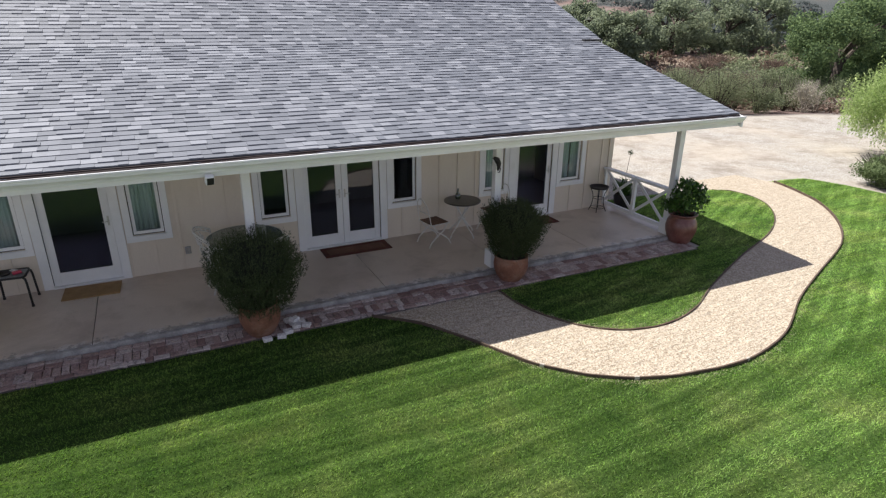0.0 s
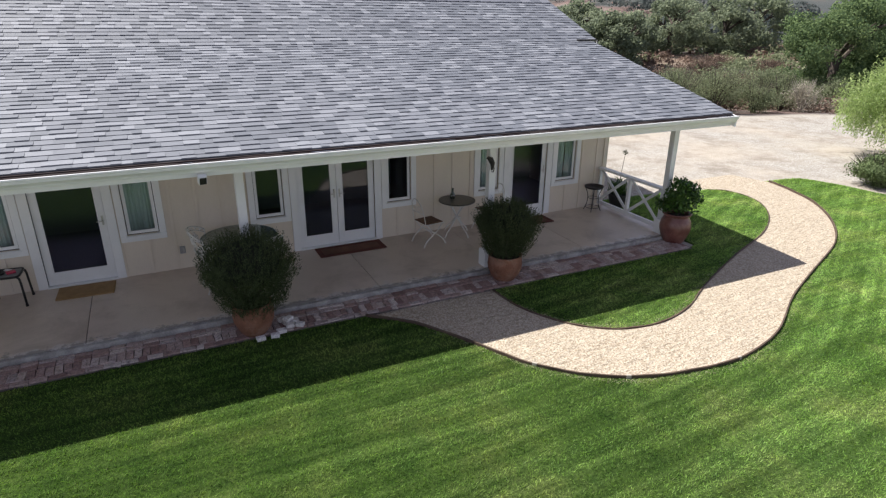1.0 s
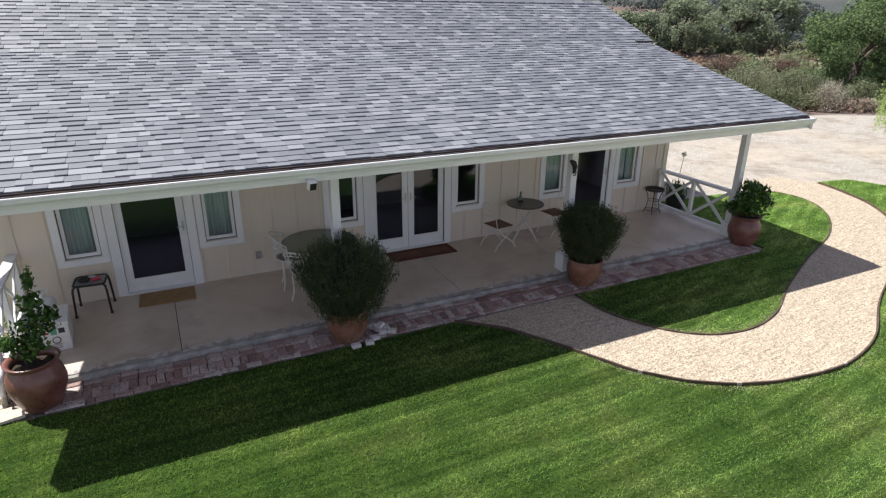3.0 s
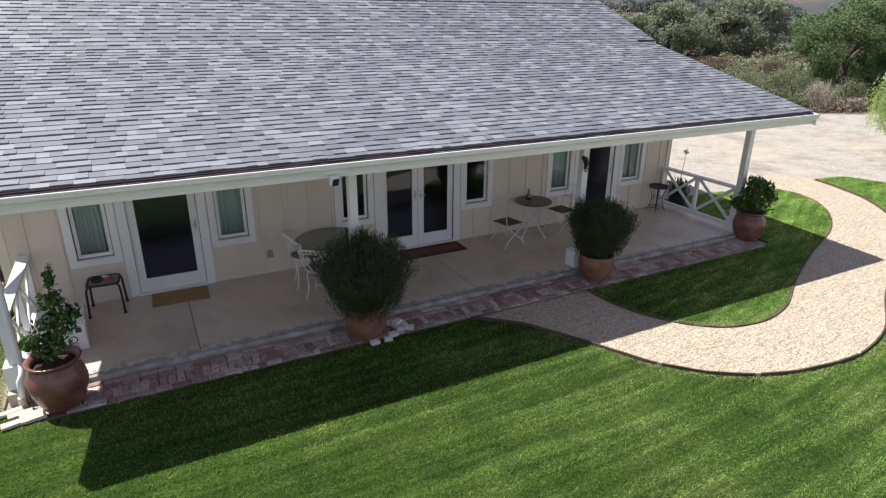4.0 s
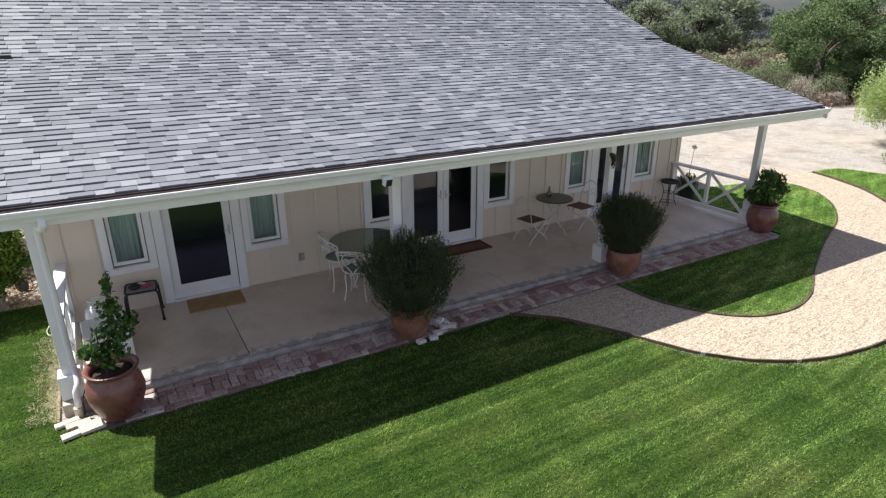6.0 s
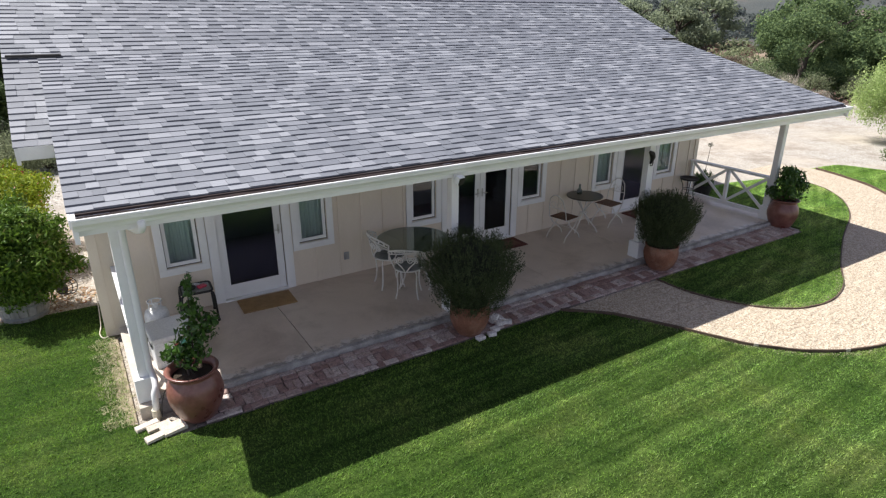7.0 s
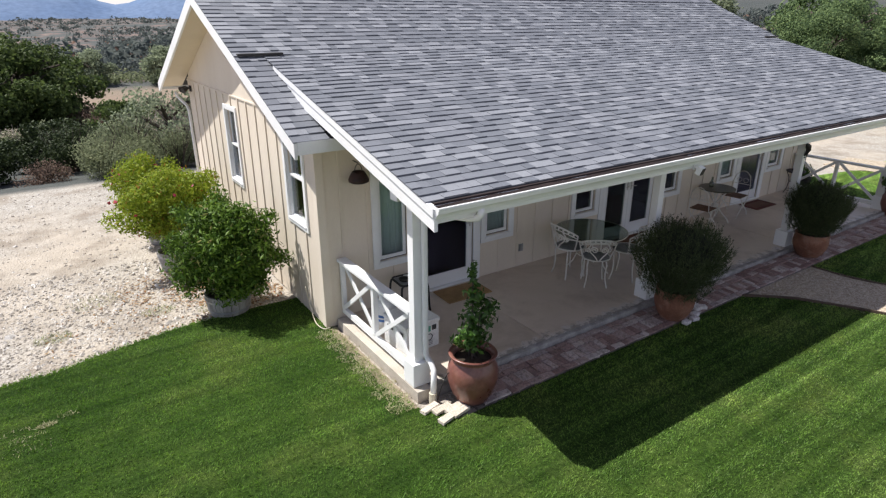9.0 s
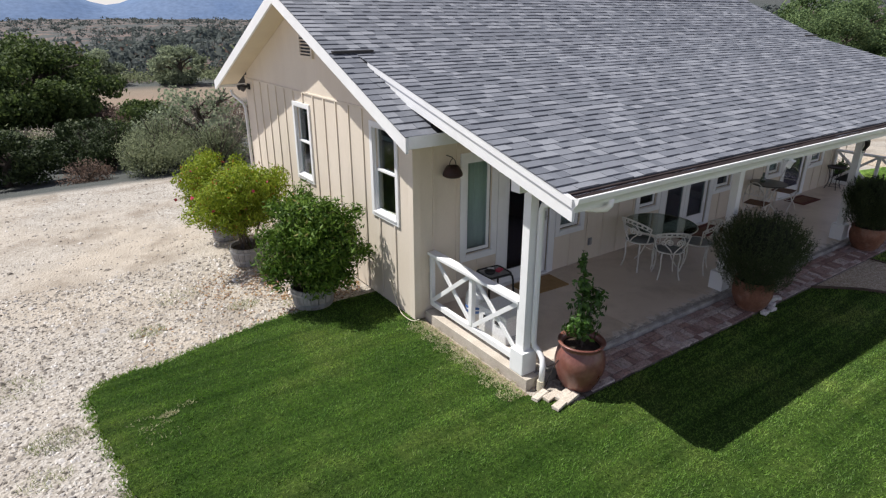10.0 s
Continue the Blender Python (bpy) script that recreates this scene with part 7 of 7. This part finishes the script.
def blades(name, outline, x0, x1, y0, y1, density, seed, label, length=0.027, width=0.009):
    rng = np.random.default_rng(seed)
    px, py = scatter(rng, int(density * (x1 - x0) * (y1 - y0)), x0, x1, y0, y1, outline)
    n = len(px)
    # tufts of taller and shorter growth
    cells = rng.uniform(0.0, 1.0, (512, 512))
    fx, fy = (px + 40) / 0.055, (py + 40) / 0.055
    ix, iy = np.floor(fx).astype(int), np.floor(fy).astype(int)
    tx, ty = fx - ix, fy - iy
    tuft = (cells[ix % 512, iy % 512] * (1 - tx) * (1 - ty) + cells[(ix + 1) % 512, iy % 512] * tx * (1 - ty) + cells[ix % 512, (iy + 1) % 512] * (1 - tx) * ty + cells[(ix + 1) % 512, (iy + 1) % 512] * tx * ty)
    ln = length * rng.uniform(0.7, 1.25, n) * (0.5 + 1.0 * tuft)
    # mown strips lean this way and that
    u = py + 0.03 * px
    lean_dir = np.where(np.sin(u * 2 * np.pi / 0.72) > 0, radians(-2), radians(178)) + rng.normal(0, 1.5, n)
    lean = ln * rng.uniform(0.4, 1.3, n)
    ln = ln * 0.8
    a = lean_dir + np.pi / 2 + rng.normal(0, 0.6, n)
    base = np.stack([px, py, np.full(n, 0.002)], 1)
    s = np.stack([np.cos(a), np.sin(a), np.zeros(n)], 1) * (width * rng.uniform(0.6, 1.4, n))[:, None] * 0.5
    tip = base + np.stack([np.cos(lean_dir) * lean, np.sin(lean_dir) * lean, ln], 1)
    V = np.stack([base - s, base + s, tip], 1).reshape(-1, 3)
    F = np.arange(3 * n).reshape(n, 3)
    ob = raw(name, V, F, M_BLADE)
    return tagged(ob, label, "grass", kind="stuff")


blades("grass", front_lawn, -9.3, 16.5, 1.5, 12.4, 3000, 11, "short mown grass blades of the lawn")
def dry_tufts(spots, seed, label):
    """Straw-coloured tufts where the turf is worn."""
    g = np.random.default_rng(seed)
    P = []
    for x, y, r, n in spots:
        a, q = g.uniform(0, 6.283, n), r * np.sqrt(g.uniform(0, 1, n))
        P.append(np.stack([x + q * np.cos(a) * 1.5, y + q * np.sin(a) * 0.6, np.full(n, 0.004)], 1))
    P = np.concatenate(P)
    n = len(P)
    a = g.uniform(0, 6.283, n)
    s = np.stack([np.cos(a), np.sin(a), np.zeros(n)], 1) * 0.006
    tip = P + np.stack([g.normal(0, 0.02, n), g.normal(0, 0.02, n), g.uniform(0.012, 0.034, n)], 1)
    return tagged(raw("dry_grass", np.stack([P - s, P + s, tip], 1).reshape(-1, 3), np.arange(3 * n).reshape(n, 3), M_STRAW), label, "grass", kind="stuff")


M_STRAW = leaf_material("straw", (0.34, 0.32, 0.18), (0.56, 0.54, 0.36), 0.3, 0.8, 2.0)
dry_tufts([(-7.77, 10.76, 0.07, 170), (-7.55, 10.86, 0.08, 40), (-7.95, 10.62, 0.12, 50), (-8.05, 10.8, 0.1, 25), (-7.9, 10.4, 0.2, 30)] + [(-4.33 - 0.05 * math.sin(i * 2.1), 8.8 + i * 0.11, 0.11, 110) for i in range(21)], 29, "straw-dry tufts in the worn turf")
def fringe(line, n, spread, seed, label, material=M_BLADE, z=-0.028, tall=1.0):
    """Blades straying over the edge of the lawn."""
    g = np.random.default_rng(seed)
    L = np.array([(p[0], p[1]) for p in line])
    i = g.integers(0, len(L) - 1, n)
    u = g.uniform(0, 1, n)[:, None]
    d = L[i + 1] - L[i]
    side = np.stack([d[:, 1], -d[:, 0]], 1) / (np.linalg.norm(d, axis=1, keepdims=True) + 1e-6)
    c = L[i] * (1 - u) + L[i + 1] * u + side * (g.normal(0, 1, n) * spread)[:, None]
    base = np.concatenate([c, np.full((n, 1), z)], 1)
    a = g.uniform(0, 6.283, n)
    s = np.stack([np.cos(a), np.sin(a), np.zeros(n)], 1) * 0.006
    tip = base + np.stack([g.normal(0, 0.02, n), g.normal(0, 0.02, n), g.uniform(0.018, 0.04, n) * tall], 1)
    return tagged(raw("grass", np.stack([base - s, base + s, tip], 1).reshape(-1, 3), np.arange(3 * n).reshape(n, 3), material), label, "grass", kind="stuff")


fringe(west[:200], 12000, 0.06, 37, "ragged grass blades at the gravel edge")
fringe(east[:20], 3000, 0.06, 38, "ragged grass blades beside the yard")
fringe([(p[0], p[1] - 0.07) for p in outer if p[0] > 2.4], 2600, 0.035, 41, "thin straw-dry grass along the path edging", M_STRAW, 0.002, 0.35)
fringe([(p[0], p[1] + 0.07) for p in inner], 2400, 0.035, 42, "thin straw-dry grass along the path edging", M_STRAW, 0.002, 0.35)
blades("grass", island, 3.8, 12.8, 6.2, 11.8, 3000, 12, "short mown grass blades inside the bend")


def stones(name, outline, x0, x1, y0, y1, count, size, z, material, seed, label, flat=0.6):
    rng = np.random.default_rng(seed)
    px, py = scatter(rng, count, x0, x1, y0, y1, outline)
    n = len(px)
    o = np.array([(1, 0, 0), (0, 1, 0), (-1, 0, 0), (0, -1, 0), (0, 0, 1), (0.5, 0.5, 0.7), (-0.6, 0.3, 0.75)], dtype=float)
    fc = np.array([(0, 1, 5), (1, 6, 5), (1, 2, 6), (2, 3, 6), (3, 4, 6), (4, 5, 6), (3, 0, 4), (0, 5, 4)])
    s = size * np.exp(rng.normal(0, 0.38, n))
    a = rng.uniform(0, 6.283, n)
    pts = o[None] * (1 + rng.uniform(-0.25, 0.25, (n, len(o), 3)))
    ca, sa = np.cos(a)[:, None], np.sin(a)[:, None]
    X = (pts[:, :, 0] * ca - pts[:, :, 1] * sa * 0.75) * s[:, None] + px[:, None]
    Y = (pts[:, :, 0] * sa + pts[:, :, 1] * ca * 0.75) * s[:, None] + py[:, None]
    Z = pts[:, :, 2] * s[:, None] * flat + z
    V = np.stack([X, Y, Z], 2).reshape(-1, 3)
    F = (fc[None] + (np.arange(n) * len(o))[:, None, None]).reshape(-1, 3)
    ob = raw(name, V, F, material)
    return tagged(ob, label, "gravel", kind="stuff")


def weeds(name, spots, seed, label):
    """Thin tufts growing out of the gravel."""
    rng = np.random.default_rng(seed)
    P = []
    for x, y, r, n in spots:
        a, q = rng.uniform(0, 6.283, n), r * np.sqrt(rng.uniform(0, 1, n))
        P.append(np.stack([x + q * np.cos(a), y + q * np.sin(a) * 0.7, np.full(n, -0.03)], 1))
    P = np.concatenate(P)
    n = len(P)
    a = rng.uniform(0, 6.283, n)
    s = np.stack([np.cos(a), np.sin(a), np.zeros(n)], 1) * 0.004
    tip = P + np.stack([rng.normal(0, 0.025, n), rng.normal(0, 0.025, n), rng.uniform(0.02, 0.07, n)], 1)
    return tagged(raw(name, np.stack([P - s, P + s, tip], 1).reshape(-1, 3), np.arange(3 * n).reshape(n, 3), M_WEED), label, "weeds", kind="stuff")


M_WEED = leaf_material("dry_weeds", (0.24, 0.28, 0.12), (0.42, 0.44, 0.24), 0.3, 0.7, 2.0, old=(0.4, 0.34, 0.2))
weeds("weeds", ((-8.85, 11.0, 0.3, 420), (-9.0, 10.4, 0.25, 160), (-8.6, 9.4, 0.2, 260), (-7.6, 13.0, 0.25, 260), (-9.8, 13.6, 0.5, 420), (-10.4, 13.2, 0.35, 300), (-8.4, 8.6, 0.3, 260), (-6.2, 13.1, 0.25, 220), (-9.3, 12.4, 0.4, 260), (-5.4, 12.75, 0.3, 240), (-9.6, 8.8, 0.5, 320), (-7.0, 14.0, 0.4, 200)), 19, "small weeds growing through the gravel")

def leaf_litter(spots, seed):
    """Fallen leaves lying flat on the gravel."""
    g = np.random.default_rng(seed)
    P = []
    for x, y, r, n in spots:
        a, q = g.uniform(0, 6.283, n), r * np.sqrt(g.uniform(0, 1, n))
        P.append(np.stack([x + q * np.cos(a), y + q * np.sin(a), g.uniform(-0.018, -0.004, n)], 1))
    P = np.concatenate(P)
    n = len(P)
    nor = rand_dirs(g, n) * 0.35 + np.array([0, 0, 1.0])
    nor /= np.linalg.norm(nor, axis=1, keepdims=True)
    up = np.cross(nor, rand_dirs(g, n))
    up /= np.linalg.norm(up, axis=1, keepdims=True) + 1e-9
    v, f = leaf_quads(P, nor, up, 0.06, 0.028, g)
    return tagged(raw("leaf_litter", v, f, M_LITTER), "fallen brown and rust leaves on the gravel", "leaves", kind="stuff")


M_LITTER = leaf_material("fallen_leaves", (0.20, 0.09, 0.05), (0.44, 0.30, 0.16), 0.2, 0.8, 2.0, old=(0.45, 0.13, 0.05))
leaf_litter([(-5.3, 13.5, 0.7, 420), (-5.0, 14.2, 0.6, 260), (-4.7, 12.9, 0.4, 260), (-6.0, 14.0, 0.7, 240), (-5.3, 12.2, 0.6, 90), (-6.6, 13.0, 1.2, 160)], 31)
yard_near = [(-16, 3), (-9.6, 1)] + [tuple(p) for p in reversed(west)] + [(-4.3, 12.4), (-4.3, 21.8), (-16, 21.8)]
stones("gravel", yard_near, -16, -4.3, 2, 21.8, 9000, 0.022, -0.031, M_PEBBLE, 13, "loose pale angular stones on the yard")
yard_edge = [tuple(p) for p in west[48:]] + [(-11.5, 1.0), (-11.5, 15.5), (-4.4, 15.5), (-4.4, 12.45)] + [tuple(p) for p in west[:48]]
stones("gravel", yard_edge, -11.5, -4.4, 3.0, 15.5, 32000, 0.021, -0.031, M_PEBBLE, 16, "dense pale stones beside the lawn")
stones("gravel", path_outline, 1.5, 14.6, 5.0, 12.2, 30000, 0.0075, -0.009, M_GRIT, 14, "tan crushed granite grit on the path")
M_BARE_SOIL = surface("dry_soil", (0.22, 0.18, 0.12), (0.36, 0.30, 0.22), 5.0, 60.0, 0.95, 0.8, 0.01, stain=(0.15, 0.16, 0.06), stain_scale=6.0, stain_amount=0.7)
dirt_strip = [(-4.17, 8.72), (-4.17, 9.8), (-4.17, 11.0)] + [(-4.25 - 0.06 * math.sin(math.pi * i / 118) - 0.08 * noise.noise((i * 0.13, 2.2, 0)) - 0.07 * noise.noise((i * 0.55, 5.2, 0)), 11.03 - i * 0.0195) for i in range(119)]
tagged(obj("dirt_strip", sheet(bmesh.new(), dirt_strip, 0.006, -0.03), M_BARE_SOIL), "bare dry strip of soil along the porch curb", "soil", kind="structure")
stones("gravel", dirt_strip, -4.7, -4.1, 8.6, 11.0, 120, 0.006, 0.005, M_PEBBLE, 15, "small stones on the bare strip")

# ---------------------------------------------------------------- bricks and shingles
def brick_mesh(name, l, w, h, material, seed):
    rng = random.Random(seed)
    bm = nbox(-l / 2, l / 2, -w / 2, w / 2, 0, h)
    edges = [e for e in bm.edges if all(v.co.z > h * 0.5 for v in e.verts)]
    bmesh.ops.bevel(bm, geom=edges, offset=0.006, segments=1, affect='EDGES')
    for v in bm.verts:
        if v.co.z > h * 0.5:
            v.co += Vector((rng.uniform(-1, 1), rng.uniform(-1, 1), rng.uniform(-0.7, 0.7))) * 0.008
    me = bpy.data.meshes.new(name)
    bm.to_mesh(me)
    bm.free()
    me.materials.append(material)
    return me


M_MORTAR = surface("lime_mortar", (0.085, 0.07, 0.06), (0.21, 0.18, 0.16), 7.0, 60.0, 0.95, 0.8, 0.006, stain=(0.07, 0.06, 0.05), stain_scale=2.5, stain_amount=0.7)
strip = obj("brick_strip", nbox(-3.62, 8.5, 8.31, SLAB_Y - 0.032, -0.05, 0.020), M_MORTAR)
tagged(strip, "border of old reddish brick pavers along the porch", "brick border", kind="structure")
kinds = [brick_mesh("brick", 0.192, 0.092, 0.045, M_BRICK, s) for s in range(4)]
squares = [brick_mesh("brick", 0.092, 0.092, 0.045, M_BRICK, s + 8) for s in range(3)]
rng = random.Random(17)


def lay(me, x, y, z, turn, parent):
    ob = new("brick", me)
    ob.parent = parent
    ob.matrix_basis = pose(x, y, z, rng.uniform(-2, 2), rng.uniform(-2, 2), turn + rng.uniform(-4, 4))
    return ob


# outer header-laid course, then two stretcher courses against the slab
x = -3.52
while x < 8.42:
    if rng.random() < 0.72:
        lay(rng.choice(kinds), x + 0.1, 8.36, -0.003 + rng.uniform(-0.006, 0.006), 0, strip)
        x += 0.203
    else:
        lay(rng.choice(squares), x + 0.05, 8.36, -0.003, 0, strip)
        x += 0.101
x = -3.56
while x < 8.45:
    lay(rng.choice(kinds), x + 0.05, 8.515, 0.004 + rng.uniform(-0.006, 0.006), 90, strip)
    x += 0.101
x = -3.56
while x < 8.40:
    lay(rng.choice(kinds), x + 0.1, 8.67, 0.012 + rng.uniform(-0.006, 0.006), 0, strip)
    x += 0.203
x = -3.56
while x < 8.40:
    lay(rng.choice(kinds), x + 0.1, 8.773, 0.016 + rng.uniform(-0.006, 0.006), 0, strip)
    x += 0.203

white_kinds = [brick_mesh("stone", 0.12, 0.085, 0.05, M_WHITE_BRICK, s + 20) for s in range(3)]


def loose(name, me, m, label, category, group):
    ob = new(name, me)
    ob.matrix_world = m
    return tagged(ob, label, category, group)


for x, y, z, turn in ((0.58, 8.50, 0.05, 12), (0.60, 8.38, 0.05, -8), (0.53, 8.60, 0.05, 20), (0.70, 8.49, 0.05, 80), (0.46, 8.30, 0.03, 4), (0.60, 8.49, 0.105, 30), (0.16, 8.235, 0.012, 5), (0.36, 8.24, 0.012, -12), (0.74, 8.37, 0.04, -30)):
    loose("loose_brick", rng.choice(white_kinds), pose(x, y, z, 0, 0, turn), "loose whitewashed brick heaped beside the pot", "brick", "whitewashed bricks")
tan_kinds = [brick_mesh("stone", 0.24, 0.085, 0.04, M_TAN_BRICK, s + 30) for s in range(2)]
for i, (x, y, turn) in enumerate(((-4.09, 8.62, 12), (-3.98, 8.53, 10), (-3.86, 8.46, 11), (-4.02, 8.35, 12), (-3.84, 8.37, 10))):
    loose("splash_brick", rng.choice(tan_kinds), pose(x, y, 0.008 + 0.002 * i, 0, 0, turn + rng.uniform(-3, 3)), "pale tan brick laid below the downspout", "brick", "splash bricks")


# shingles: courses from the eave up, each tab a thin wedge that overlaps the one below
def tab_corners(x0, x1, y_low, plane_slope, z_of, thick, length):
    c = 1 / math.sqrt(1 + plane_slope ** 2)
    up = Vector((0, c, c * plane_slope))
    nrm = Vector((0, -c * plane_slope, c))
    o = Vector((0, y_low, z_of(y_low) - 0.014))
    out = []
    for x in (x0, x1):
        for s, t0, t1 in ((0.0, 0.002, thick), (length, 0.001, 0.006)):
            q = o + up * s
            a, b = q + nrm * t0, q + nrm * t1
            out += [(x, a.y, a.z), (x, b.y, b.z)]
    return out


TAB_FACES = [(0, 1, 3, 2), (4, 6, 7, 5), (0, 4, 5, 1), (1, 5, 7, 3), (2, 3, 7, 6)]
EXPOSE = 0.141
field_v, field_f = [], []
single = 0
srng = random.Random(23)


def course_run(x0, x1, y_from, y_to, slope, z_of, near):
    global single
    c = 1 / math.sqrt(1 + slope ** 2)
    step = EXPOSE * c
    rows = int(round((y_to - y_from) / step))
    step = (y_to - y_from) / rows
    for r in range(rows):
        y = y_from + r * step
        x = x0
        high = False
        while x < x1 - 0.02:
            # laminated tabs: raised ones stand over a plain sheet
            high = not high if srng.random() < 0.8 else high
            w = srng.choice((0.12, 0.16, 0.20, 0.25, 0.30)) * srng.uniform(0.9, 1.1)
            xe = min(x + w, x1)
            if x1 - xe < 0.06:
                xe = x1
            th = (0.024 if high else 0.0155) + srng.uniform(0, 0.002)
            ln = EXPOSE + 0.03 if r < rows - 1 else EXPOSE
            sag = 0.006 * noise.noise((x * 0.9, y * 2.3, 0)) + (0.012 * noise.noise((x * 0.7, 7.7, 0)) if near and r == 0 else 0.0)
            back = 0.034 if near and r == 0 else 0.0
            cs = tab_corners(x, xe - 0.0015, y + back + sag - srng.uniform(0, 0.003), slope, z_of, th, ln - back)
            if near and r < 12 and xe < 0.6 and single < 300:
                cx, cy, cz = (x + xe) / 2, y, z_of(y)
                me = bpy.data.meshes.new("shingle")
                me.from_pydata([(p[0] - cx, p[1] - cy, p[2] - cz) for p in cs], [], TAB_FACES)
                me.materials.append(M_SHINGLE)
                ob = new("shingle", me)
                ob.parent = roof
                ob.location = (cx, cy, cz)
                single += 1
            else:
                k = len(field_v)
                field_v.extend(cs)
                field_f.extend([tuple(i + k for i in f) for f in TAB_FACES])
            x = xe


course_run(PX0 - 0.062, PX1 + 0.046, PORCH_Y - 0.012, SLOT_Y, PORCH, porch_z, True)
course_run(RX0 - 0.046, PX0 - 0.006, 10.45, SLOT_Y, MAIN, main_z, False)
course_run(RX0 - 0.044, RX1 + 0.046, SLOT_Y, RIDGE_Y - 0.02, MAIN, main_z, False)
tagged(raw("shingle_field", field_v, field_f, M_SHINGLE_FIELD, roof), kind="stuff")
# rear slope, plain courses
rear_v, rear_f = [], []
for r in range(30):
    y = 18.66 - r * 0.138
    k = len(rear_v)
    c = 1 / math.sqrt(1 + MAIN ** 2)
    for x in (RX0 - 0.001, RX1 + 0.046):
        for dy, dz in ((0, 0.0), (0, 0.016), (-0.15, 0.006), (-0.15, 0.0)):
            rear_v.append((x, y + dy, main_z(y + dy) - 0.013 + dz))
    rear_f += [(k, k + 1, k + 5, k + 4), (k + 1, k + 2, k + 6, k + 5), (k, k + 3, k + 2, k + 1), (k + 4, k + 5, k + 6, k + 7)]
tagged(raw("rear_shingles", rear_v, rear_f, M_SHINGLE_FIELD, roof), kind="stuff")
